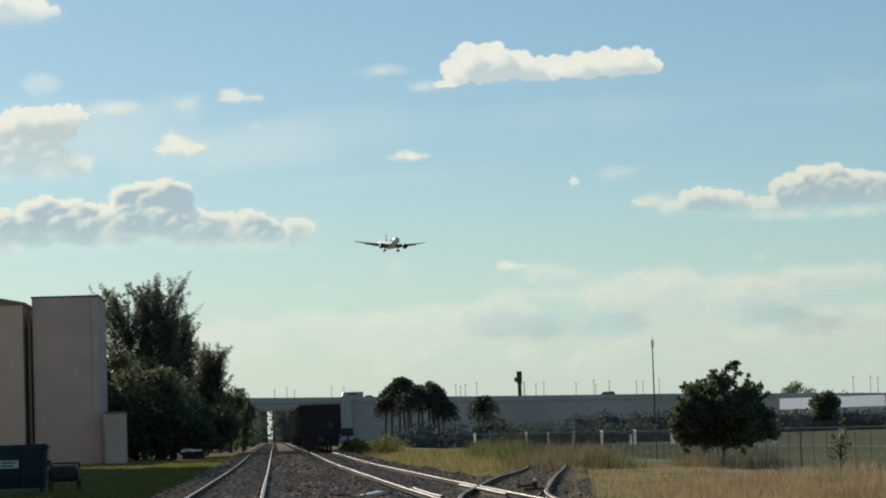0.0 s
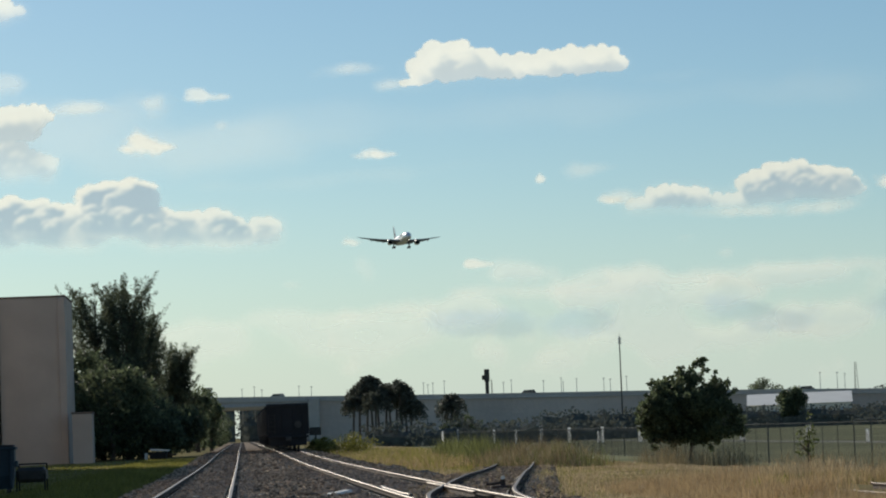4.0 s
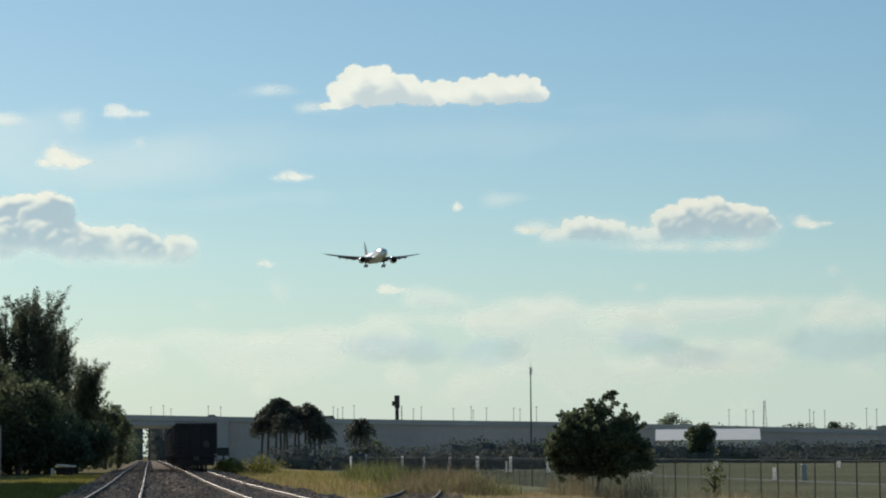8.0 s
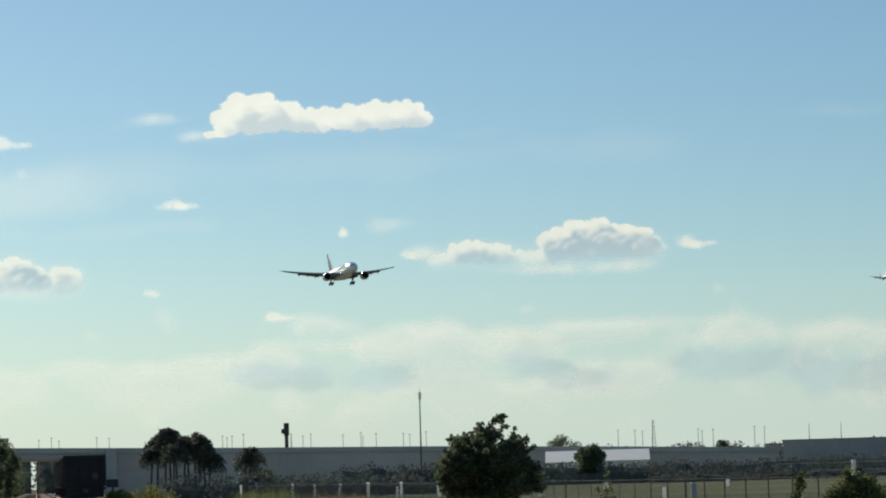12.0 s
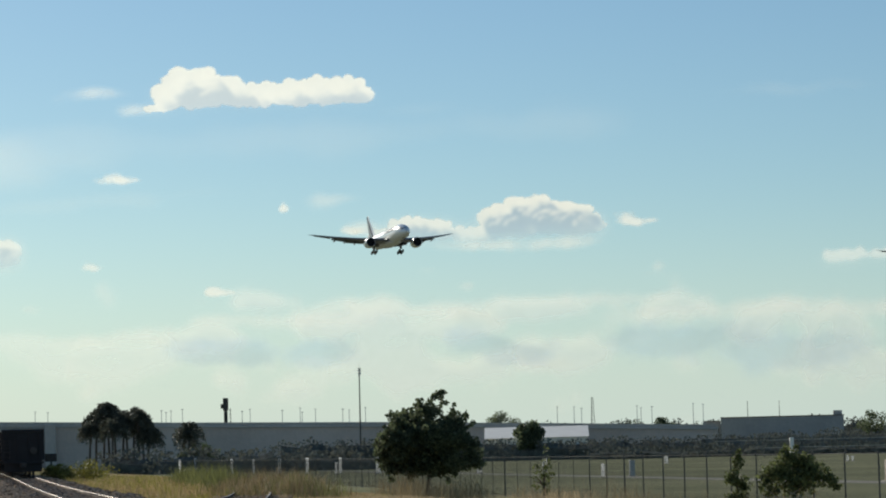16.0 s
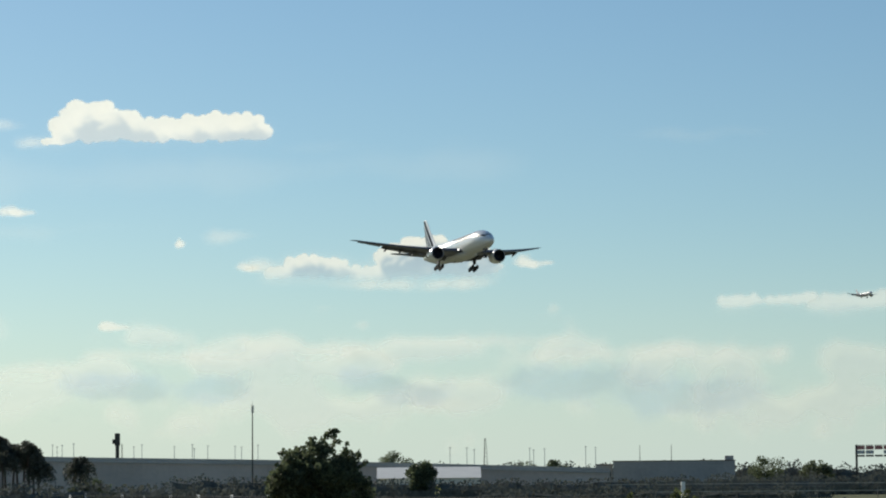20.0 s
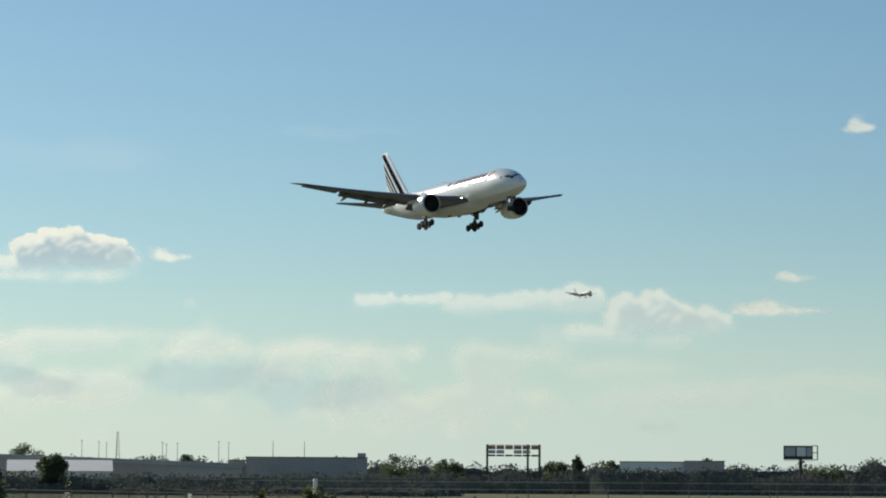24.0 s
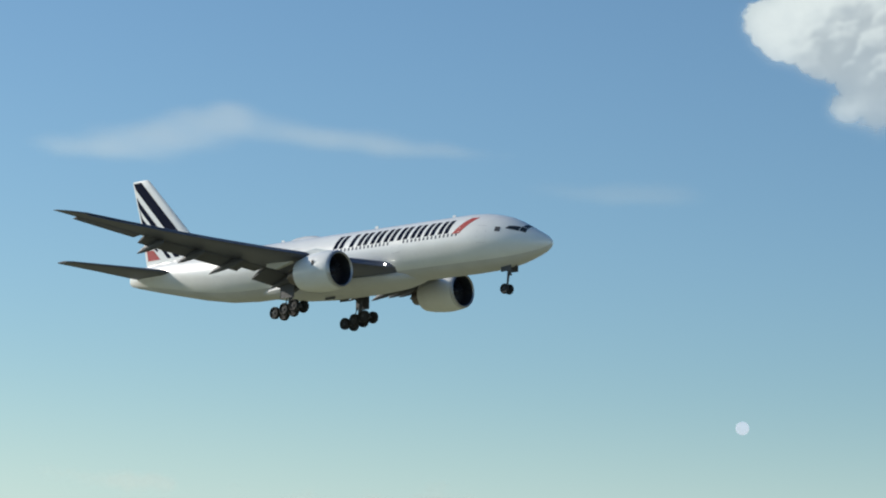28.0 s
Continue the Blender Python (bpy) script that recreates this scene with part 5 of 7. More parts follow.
# far towers
def mast():
    p = by(4.37, 700, FIELD)
    root = thing("radio_mast", Matrix.Translation(p), "tall thin steel radio mast", "mast")
    top = height(1.85, 700) - FIELD
    bm = bmesh.new()
    tube(bm, (0, 0, 0), (0, 0, top - 1.5), 0.22, 0.13, 10)
    part("pole", bm, M_STEEL, root, smooth=True)
    bm = bmesh.new()
    for k in range(3):
        a = k * 2.094
        box(bm, 0.28 * math.cos(a) - 0.09, 0.28 * math.cos(a) + 0.09, 0.28 * math.sin(a) - 0.09, 0.28 * math.sin(a) + 0.09, top - 3.2, top - 1.4, 0.02)
    part("antenna", bm, M_GALV, root)
    bm = bmesh.new()
    tube(bm, (0, 0, top - 1.5), (0, 0, top), 0.05, 0.02, 6)
    part("spike", bm, M_STEEL, root)


def lattice(az_, d_, el0, el1, w, label):
    z0, z1 = FIELD, height(el1, d_)
    root = thing("lattice_tower", Matrix.Translation(by(az_, d_, z0)), label, "mast", "far masts")
    h = z1 - z0
    for k in range(3):
        a = k * 2.094
        bm = bmesh.new()
        tube(bm, (w * math.cos(a), w * math.sin(a), 0), (0.25 * w * math.cos(a), 0.25 * w * math.sin(a), h), 0.11, 0.06, 5)
        part("leg", bm, M_STEEL, root)
    bm = bmesh.new()
    n = 14
    for j in range(n):
        k0, k1 = 1 - 0.75 * j / n, 1 - 0.75 * (j + 1) / n
        for k in range(3):
            a, b = k * 2.094, (k + 1) * 2.094
            tube(bm, (w * k0 * math.cos(a), w * k0 * math.sin(a), h * j / n), (w * k1 * math.cos(b), w * k1 * math.sin(b), h * (j + 1) / n), 0.05, n=4)
    part("brace", bm, M_STEEL, root)


def control_tower():
    d_ = 1250
    h = height(1.19, d_) - FIELD
    root = thing("signal_tower", Matrix.Translation(by(1.66, d_, FIELD)), "dark slender tower with a boxy head", "tower")
    bm = bmesh.new()
    box(bm, -0.8, 0.8, -0.8, 0.8, 0, h - 5, 0.1)
    part("shaft", bm, M_STEEL, root)
    bm = bmesh.new()
    box(bm, -1.15, 1.15, -1.15, 1.15, h - 5.5, h, 0.2)
    part("head", bm, M_STEEL, root)
    bm = bmesh.new()
    box(bm, -2.2, -1.1, -0.7, 0.7, h - 4.6, h - 2.6, 0.1)
    part("side_platform", bm, M_STEEL, root)


mast()
lattice(9.07, 1150, 0.5, 1.04, 1.6, "thin lattice mast far beyond the airfield")
control_tower()
lattice(1.75, 1200, 0.5, 0.98, 0.8, "thin pole mast with a crossbar beside the dark tower")
# ---- plants ----
def blob_spots(rng, blobs, n, fill=0.45):
    """Leaf places in and near the skin of rounded clumps (x, y, z, rx, ry, rz)."""
    b = np.array(blobs, float)
    w = (b[:, 3] * b[:, 4] * b[:, 5]) ** 0.75
    k = rng.choice(len(b), n, p=w / w.sum())
    d = rng.normal(size=(n, 3))
    d /= np.linalg.norm(d, axis=1)[:, None]
    r = rng.random(n) ** fill * (0.86 + 0.28 * rng.random(n))
    return b[k, :3] + d * b[k, 3:] * r[:, None]


def tree(p, h, blobs, label, name="tree", leaf=0.3, n=4000, seed=0, mat_leaf=None, trunk=0.18, stems=5, group="", slim=0.55, category="tree", fill=0.45):
    """A tapered trunk, limbs that reach into the clumps, and a crown of leaves."""
    rng = np.random.default_rng(seed)
    root = thing(name, Matrix.Translation(p), label, category, group)
    low = min(b[2] - b[5] for b in blobs)
    fork = Vector((0, 0, max(0.25 * h, min(low + 0.2 * h, 0.5 * h))))
    bm = bmesh.new()
    mid = fork * 0.5 + Vector((0.05 * h * (rng.random() - 0.5), 0, 0))
    tube(bm, (0, 0, -0.15), mid, trunk * 1.25, trunk, 8)
    tube(bm, mid, fork, trunk, trunk * 0.75, 8)
    part("trunk", bm, M_BARK, root)
    order = sorted(blobs, key=lambda b: -b[3] * b[5])[:stems]
    for b in order:
        bm = bmesh.new()
        tip = Vector(b[:3])
        m1 = fork.lerp(tip, 0.5) + Vector((0, 0, 0.06 * h))
        tube(bm, fork * 0.96, m1, trunk * 0.55, trunk * 0.35, 6)
        tube(bm, m1, tip + Vector((0, 0, b[5] * 0.5)), trunk * 0.35, trunk * 0.1, 5)
        part("limb", bm, M_BARK, root)
    spots = blob_spots(rng, blobs, n, fill)
    me = leaves("crown", spots, leaf * (0.6 + 0.8 * rng.random(n)), rng, slim)
    me.materials.append(mat_leaf or M_LEAF)
    crown = new("crown", me)
    crown.parent = root
    return root


def bumps(rng, n, rx, ry, rz, z, size):
    """Rounded clumps over a crown of that half size."""
    out = [(0, 0, z, rx * 0.84, ry * 0.84, rz * 0.84)]
    for _ in range(n):
        d = rng.normal(size=3)
        d /= np.linalg.norm(d)
        s = size * (0.6 + 0.8 * rng.random())
        out.append((d[0] * rx * 0.78, d[1] * ry * 0.78, z + d[2] * rz * 0.78, s, s, s * 0.85))
    return out


def small_tree():
    rng = np.random.default_rng(40)
    d_ = 125
    p = by(5.69, d_, -0.62)
    blobs = bumps(rng, 44, 2.2, 2.1, 1.45, 2.1, 0.46)
    blobs += [(0.1, 0, 3.45, 0.7, 0.6, 0.38), (-1.1, 0, 3.15, 0.6, 0.5, 0.33), (1.2, 0.2, 3.05, 0.5, 0.5, 0.33), (-1.8, 0.2, 2.1, 0.5, 0.5, 0.5), (2.1, 0.2, 1.5, 0.5, 0.5, 0.4), (-1.4, -0.3, 0.95, 0.4, 0.4, 0.28), (0.6, -0.2, 0.8, 0.3, 0.3, 0.3), (1.2, 0.1, 0.75, 0.28, 0.28, 0.25), (-0.7, 0, 0.55, 0.16, 0.16, 0.25), (0.95, 0, 0.4, 0.14, 0.14, 0.2), (-1.55, 0, 0.5, 0.2, 0.16, 0.16),
              (-1.55, 0, 1.15, 0.6, 0.6, 0.42), (1.55, 0, 1.15, 0.6, 0.6, 0.42), (0, 0, 1.05, 1.3, 1.2, 0.38), (-1.95, 0, 1.6, 0.4, 0.5, 0.42), (2.25, 0.1, 1.05, 0.4, 0.4, 0.24), (0.8, -0.4, 0.95, 0.7, 0.6, 0.3), (-0.8, -0.4, 0.95, 0.7, 0.6, 0.3)]
    # leafy sprigs that stand out of the outline
    for _ in range(46):
        a, e = rng.random() * 6.283, math.asin(rng.uniform(-0.2, 1.0))
        way = np.array([math.cos(a) * math.cos(e), math.sin(a) * math.cos(e), math.sin(e)])
        o = np.array([2.1, 2.0, 1.45]) * way + np.array([0, 0, 2.1])
        for k in range(3):
            q = o + (way * 0.15 + np.array([0, 0, 0.06])) * k
            blobs.append((*q, 0.13 - 0.02 * k, 0.13 - 0.02 * k, 0.10))
    for x, z in ((0.2, 3.85), (0.32, 4.0), (0.45, 4.15), (0.62, 4.26), (0.8, 4.28), (0.65, 4.05), (-0.35, 3.72), (0.85, 3.8), (-0.75, 3.5), (1.3, 3.4), (1.65, 3.2), (-1.6, 3.3)):
        blobs.append((x, 0, z, 0.2, 0.18, 0.12))
    tree(p, 4.4, blobs, "dense dark green small tree standing in dry grass", leaf=0.17, n=28000, seed=41, mat_leaf=M_LEAF, trunk=0.065, stems=7)
    root = [o for o in bpy.data.objects if o.name == "tree"][0]
    for k in range(5):
        bm = bmesh.new()
        tube(bm, (0.25 * (k - 2), 0.1 * (k % 2), -0.1), (0.5 * (k - 2) + 0.1, 0, 1.5), 0.05, 0.03, 6)
        part("stem", bm, M_BARK, root)


def shrub(az_, d_, w, h, seed, label, mat_leaf=None, z=None, n=2500, leaf=0.14, name="shrub", grp="shrubs"):
    rng = np.random.default_rng(seed)
    p = by(az_, d_)
    p.z = ground_z(*su(p)) if z is None else z
    blobs = bumps(rng, 14, w / 2, w / 2.4, h * 0.42, h * 0.5, w * 0.16)
    blobs.append((w * 0.12, 0, h * 0.92, w * 0.12, w * 0.12, h * 0.12))
    tree(p, h, blobs, label, name, leaf, n, seed, mat_leaf or M_LEAF_BUSH, 0.05, 4, grp, category="shrub")


BOUGHS = 62


def casuarina(p, h, w, seed, label, lean=0.0):
    """A feathery tree: limbs that sweep up, each set with hanging needle sprays."""
    rng = np.random.default_rng(seed)
    root = thing("casuarina_tree", Matrix.Translation(p), label, "tree", "trees beside the railway")
    bm = bmesh.new()
    tube(bm, (0, 0, -0.2), (0.1, 0, h * 0.45), 0.3, 0.2, 8)
    tube(bm, (0.1, 0, h * 0.45), (0, 0, h * 0.9), 0.2, 0.04, 7)
    part("trunk", bm, M_BARK, root)
    spots, sizes = [], []
    for k in range(BOUGHS):
        q = (k + 0.5) / BOUGHS
        z0 = h * (0.16 + 0.62 * q)
        a = k * 2.4 + rng.random()
        reach = w / 2 * (0.55 + 0.5 * rng.random()) * (1.0 - 0.35 * q)
        rise = reach * rng.uniform(0.55, 1.0) + h * 0.10 * q
        tip = Vector((reach * math.cos(a) + lean * (z0 + rise) / h, reach * math.sin(a), min(h * (0.97 - 0.16 * (2 * reach / w) ** 2), z0 + rise)))
        base = Vector((0.05 + lean * (z0 / h) ** 2, 0, z0))
        mid = base.lerp(tip, 0.55) - Vector((0, 0, rise * 0.12))
        bm = bmesh.new()
        tube(bm, base, mid, 0.07, 0.045, 5)
        tube(bm, mid, tip, 0.045, 0.012, 5)
        part("limb", bm, M_BARK, root)
        n = 60
        t = 0.2 + 0.7 * rng.random(n)
        c = np.array(base)[None] + np.array(tip - base)[None] * t[:, None] + rng.normal(size=(n, 3)) * 0.30
        spots.append(c)
        sizes.append(0.5 * (0.5 + 0.8 * rng.random(n)))
        # feathery plumes that stand up along the limb
        for j in range(6):
            f = 0.42 + 0.116 * j + 0.05 * rng.random()
            o = np.array(base.lerp(tip, min(1.0, f)))
            way = np.array([math.cos(a) * 0.42 + 0.10 * lean + 0.22 * rng.normal(), math.sin(a) * 0.42 + 0.22 * rng.normal(), 1.0])
            long = rng.uniform(0.9, 1.9)
            n = 52
            t = rng.random(n) ** 0.8
            c = o[None] + way[None] * (t * long)[:, None] + rng.normal(size=(n, 3)) * np.array([0.19, 0.19, 0.10]) * (1.15 - 0.8 * t)[:, None]
            spots.append(c)
            sizes.append(0.36 * (0.5 + 0.8 * rng.random(n)))
    me = leaves("needle_sprays", np.concatenate(spots), np.concatenate(sizes), rng, 0.16, 0.5)
    me.materials.append(M_NEEDLE)
    c = new("crown", me)
    c.parent = root


def palm(p, h, seed, label, group, r=2.6, low=-0.55):
    """A palm: ringed trunk and a round head of drooping fronds."""
    rng = np.random.default_rng(seed)
    root = thing("palm_tree", Matrix.Translation(p), label, "palm", group)
    bm = bmesh.new()
    lean = Vector((rng.normal() * 0.3, rng.normal() * 0.3, 0))
    for k in range(5):
        a, b = k / 5, (k + 1) / 5
        tube(bm, lean * a * a + Vector((0, 0, h * a - (0.2 if k == 0 else 0))), lean * b * b + Vector((0, 0, h * b)), 0.24 - 0.02 * k, 0.21 - 0.02 * k, 8)
    part("trunk", bm, M_BARK, root)
    head = np.array(lean + Vector((0, 0, h)))
    spots, sizes = [], []
    for k in range(86):
        a, e = rng.random() * 6.283, math.asin(rng.uniform(low, 1.0))
        for j in range(26):
            t = 0.15 + 0.85 * j / 26
            q = head + r * t * np.array([math.cos(a) * math.cos(e), math.sin(a) * math.cos(e), math.sin(e) * 1.0 - 0.38 * t * t])
            spots.append(q + rng.normal(size=3) * 0.07 * (0.5 + t))
            sizes.append(0.62)
    me = leaves("fronds", spots, np.array(sizes) * (0.6 + 0.6 * rng.random(len(sizes))), rng, 0.32, 0.4)
    me.materials.append(M_PALM)
    c = new("fronds", me)
    c.parent = root


def woods(name, label, rows, seed, mat_leaf, leaf=0.9, per=26):
    """A far belt of brush: rows of (bearing from, to, distance, lowest and highest top, in degrees)."""
    rng = np.random.default_rng(seed)
    spots, sizes = [], []
    for a0, a1, d_, e0, e1 in rows:
        n = int((a1 - a0) * d_ * math.pi / 180 / 1.6)
        for k in range(n):
            az_ = a0 + (a1 - a0) * (k + rng.random()) / n
            nz = 0.55 + 0.6 * noise.noise(Vector((az_ * 2.2, seed, d_ * 0.01))) + 0.4 * noise.noise(Vector((az_ * 9, seed, 3))) + 0.3 * noise.noise(Vector((az_ * 23, seed, 5)))
            top = height(e0 + (e1 - e0) * min(1.15, max(0, nz)), d_ )
            base = FIELD - 0.2
            hgt = max(0.8, top - base)
            m = max(14, int(2.2 * per * hgt / 5))
            q = rng.normal(size=(m, 3)) * np.array([1.1, 1.6, 0])
            q[:, 2] = base + hgt * rng.random(m) ** 0.8 * (1 - 0.08 * np.abs(q[:, 0]))
            q[:, :2] += np.array(by(az_, d_ + rng.normal() * 5))[:2]
            spots.append(q)
            sizes.append(leaf * (0.5 + 0.9 * rng.random(m)))
    me = leaves(name, np.concatenate(spots), np.concatenate(sizes), rng, 0.7)
    me.materials.append(mat_leaf)
    wood = tagged(new(name, me), label, "bushes", kind="stuff")
    bm = bmesh.new()
    for a0, a1, d_, e0, e1 in rows:
        n = max(6, int((a1 - a0) * d_ * math.pi / 180 / 2.0))
        rings = []
        for k in range(n + 1):
            az_ = a0 + (a1 - a0) * k / n
            nz = 0.4 + 0.45 * noise.noise(Vector((az_ * 2.2, seed, d_ * 0.01)))
            top = height(e0 + (e1 - e0) * min(1.0, max(0, nz)), d_) - 1.1 + 0.8 * noise.noise(Vector((az_ * 14, 1, seed)))
            top = max(FIELD + 0.6, top)
            rings.append([by(az_, d_ - 1.5 + 0.8 * noise.noise(Vector((az_ * 11, 2, q))), FIELD + (top - FIELD) * f) for q, f in ((0, -0.1), (1, 0.35), (2, 0.7))] + [by(az_, d_ + 1, top), by(az_, d_ + 3.5, FIELD + (top - FIELD) * 0.5), by(az_, d_ + 4, FIELD - 0.2)])
        loft(bm, rings, closed=False)
    inner = part("thicket", bm, mat_leaf, wood, "dense dark inner foliage")
    tagged(inner, kind="stuff")
    return wood


def blades(name, label, spots, hts, wid, rng, material, category="grass"):
    """Grass: bent blades of two pieces."""
    n = len(spots)
    spots = np.asarray(spots, float)
    a = rng.random(n) * 6.283
    side = np.stack([np.cos(a), np.sin(a), 0 * a], 1) * (wid / 2)
    lean = rng.normal(size=(n, 3)) * 0.22
    lean[:, 2] = 1
    mid = spots + lean * (hts * 0.55)[:, None]
    lean2 = lean + rng.normal(size=(n, 3)) * 0.3
    lean2[:, 2] = 0.8
    tip = mid + lean2 * (hts * 0.45)[:, None]
    co = np.stack([spots - side, spots + side, mid + side * 0.8, mid - side * 0.8, tip], 1).reshape(-1, 3)
    k = np.arange(n)[:, None] * 5
    tri = np.concatenate([k + [[0, 1, 2]], k + [[0, 2, 3]], k + [[3, 2, 4]]], 1).reshape(-1, 3)
    me = bpy.data.meshes.new(name)
    me.vertices.add(len(co))
    me.vertices.foreach_set("co", co.ravel())
    me.loops.add(tri.size)
    me.loops.foreach_set("vertex_index", tri.ravel().astype(np.int32))
    me.polygons.add(len(tri))
    me.polygons.foreach_set("loop_start", np.arange(0, tri.size, 3, dtype=np.int32))
    me.update(calc_edges=True)
    me.materials.append(material)
    return tagged(new(name, me), label, category, kind="stuff")


def grass_patch(name, label, s0, s1, u0, u1, n, h, wid, material, seed, clump=0.5, thin=0.0, lift=0.0):
    rng = np.random.default_rng(seed)
    s, u = s0 + (s1 - s0) * rng.random(n * 2), u0 + (u1 - u0) * rng.random(n * 2)
    near = np.minimum(np.minimum(s - s0, s1 - s) / (s1 - s0) * 5, np.minimum(u - u0, u1 - u) / (u1 - u0) * 5)
    keep = np.array([noise.noise(Vector((a * clump, b * clump, seed))) > thin - 0.25 + 0.5 * rng.random() and clear_of_rails(a, b) for a, b in zip(s, u)]) & (near > rng.random(n * 2) ** 1.5)
    s, u, near = s[keep][:n], u[keep][:n], near[keep][:n]
    k = np.array([0.65 + 0.8 * max(0, 0.4 + noise.noise(Vector((a * 0.25, b * 0.4, seed + 9)))) for a, b in zip(s, u)])
    pts = np.array([tr(a, b, ground_z(a, b) - 0.02 + lift) for a, b in zip(s, u)])
    return blades(name, label, pts, h * k * (0.5 + 0.8 * rng.random(len(s))) * (0.55 + 0.45 * np.minimum(1, near)), wid, rng, material)


# trees beside the line, on the left
casuarina(by(-6.2, 240, -0.3), 14.4, 8.0, 50, "tall feathery dark casuarina tree beside the railway")
casuarina(by(-5.6, 236, -0.3), 14.9, 6.2, 52, "tall feathery dark casuarina tree beside the railway", 0.2)
casuarina(by(-5.35, 246, -0.3), 12.6, 3.6, 53, "feathery dark casuarina tree beside the railway", 0.8)
casuarina(by(-4.72, 256, -0.3), 9.4, 2.6, 51, "feathery casuarina tree with a thin leaning top", 0.9)
_r = np.random.default_rng(60)
for _az, _d, _w, _h, _n in ((-6.6, 224, 6.0, 9.6, 6500), (-5.95, 216, 7.0, 7.6, 6500), (-5.3, 220, 6.6, 6.2, 6500), (-4.8, 232, 5.0, 4.6, 5000), (-6.1, 230, 7, 9.8, 5200), (-5.6, 228, 4.8, 8.0, 5200)):
    tree(by(_az, _d, -0.3), _h, bumps(_r, 20, _w / 2, _w / 2, _h * 0.5, _h * 0.47, _w * 0.17), "dense dark broadleaf tree crowding the railway", leaf=0.36, n=_n, seed=int(_d), group="trees beside the railway", trunk=0.2)
for _az, _d, _w, _h, _n in ((-4.22, 300, 3.4, 7.7, 2600), (-3.95, 312, 2.8, 7.5, 2200), (-4.42, 300, 4.6, 5.4, 2600), (-4.12, 340, 4.6, 8.6, 2400), (-4.3, 330, 4.0, 7.2, 2400), (-3.95, 400, 4.6, 6.4, 2000), (-4.35, 420, 8, 9.0, 2400), (-3.8, 470, 5, 5.4, 1800), (-3.85, 560, 7, 7.5, 1800), (-4.4, 600, 12, 11.0, 2200)):
    tree(by(_az, _d, -0.3), _h, bumps(_r, 14, _w / 2, _w / 2, _h * 0.5, _h * 0.48, _w * 0.17), "hazy green tree farther along the railway", leaf=0.32, n=_n, seed=int(_d), group="trees beside the railway", trunk=0.2)
small_tree()
tree(by(13.1, 84, -1.0), 2.1, [(0, 0, 0.95, 0.75, 0.7, 0.6), (-0.55, 0, 1.25, 0.42, 0.4, 0.35), (-0.15, 0.1, 1.62, 0.36, 0.3, 0.28), (0.2, 0, 1.5, 0.45, 0.4, 0.3), (0.5, 0, 1.2, 0.5, 0.4, 0.35), (0.95, 0, 0.95, 0.4, 0.35, 0.25), (1.2, 0, 0.72, 0.2, 0.2, 0.12), (-0.9, 0, 0.95, 0.3, 0.3, 0.3), (-0.3, 0, 1.85, 0.14, 0.12, 0.16), (0.05, 0, 1.9, 0.12, 0.12, 0.14), (-0.75, -0.1, 0.6, 0.3, 0.3, 0.22)],
     "green leafy shrub before the chain-link fence", "shrub", 0.13, 3600, 70, M_LEAF_BUSH, 0.05, 6, "shrubs", category="shrub", fill=0.6)
tree(by(11.95, 83, -1.0), 2.0, [(0, 0, 1.5, 0.2, 0.2, 0.3), (-0.16, 0, 1.05, 0.26, 0.25, 0.25), (0.16, 0, 0.85, 0.25, 0.2, 0.3), (0.05, 0, 1.75, 0.12, 0.1, 0.16), (-0.05, 0, 0.5, 0.35, 0.3, 0.22)],
     "thin leafy sapling before the chain-link fence", "sapling", 0.12, 1000, 71, M_LEAF_BUSH, 0.03, 4, "shrubs", category="shrub", fill=0.6)


def dead_brush():
    """A tangle of bare grey twigs at the foot of the shrub."""
    rng = np.random.default_rng(77)
    root = thing("dead_brush", Matrix.Translation(by(13.05, 82.6, -1.0)), "tangle of bare pale twigs under the shrub", "brushwood")
    for k in range(26):
        bm = bmesh.new()
        a = rng.uniform(-0.75, 0.75)
        mid = Vector((a + rng.normal() * 0.25, rng.normal() * 0.12, rng.uniform(0.3, 0.5)))
        tube(bm, (a, 0, -0.1), mid, 0.014, 0.01, 4)
        tube(bm, mid, mid + Vector((rng.normal() * 0.3, rng.normal() * 0.1, rng.uniform(-0.1, 0.3))), 0.01, 0.005, 4)
        part("twig", bm, M_TWIG, root)


dead_brush()
shrub(8.05, 76, 0.7, 1.6, 72, "thin tall weed in the dry grass", n=240, leaf=0.1)
shrub(-1.75, 222, 2.4, 1.3, 73, "low green bush beside the parked freight cars", n=1600, leaf=0.16, mat_leaf=M_GRASS)
shrub(-1.2, 225, 4.5, 1.25, 74, "low green bush beside the parked freight cars", n=2600, leaf=0.16, mat_leaf=M_GRASS)
# palms and trees on the far side
for _k, (_az, _top, _d) in enumerate(((-1.08, 0.58, 449), (-0.95, 0.78, 452), (-0.80, 0.93, 455), (-0.68, 0.96, 450), (-0.55, 0.84, 456), (-0.42, 0.72, 451), (-0.31, 0.80, 457), (-0.20, 0.84, 450), (-0.09, 0.76, 447), (0.0, 0.66, 458), (0.07, 0.44, 446), (-0.62, 0.62, 444))):
    palm(by(_az, _d, FIELD), height(_top, _d) - FIELD, 80 + _k, "dark palm tree in a tight clump before the wall", "palm clump", 2.2 + 0.25 * (_k % 3))
palm(by(0.92, 452, FIELD), height(0.50, 452) - FIELD, 95, "single dark bushy palm tree before the wall", "palm clump", 2.75, low=-0.95)
shrub(1.14, 455, 5.2, 4.8, 96, "dark low bush beside a single palm tree", n=3600, leaf=0.3, mat_leaf=M_LEAF)
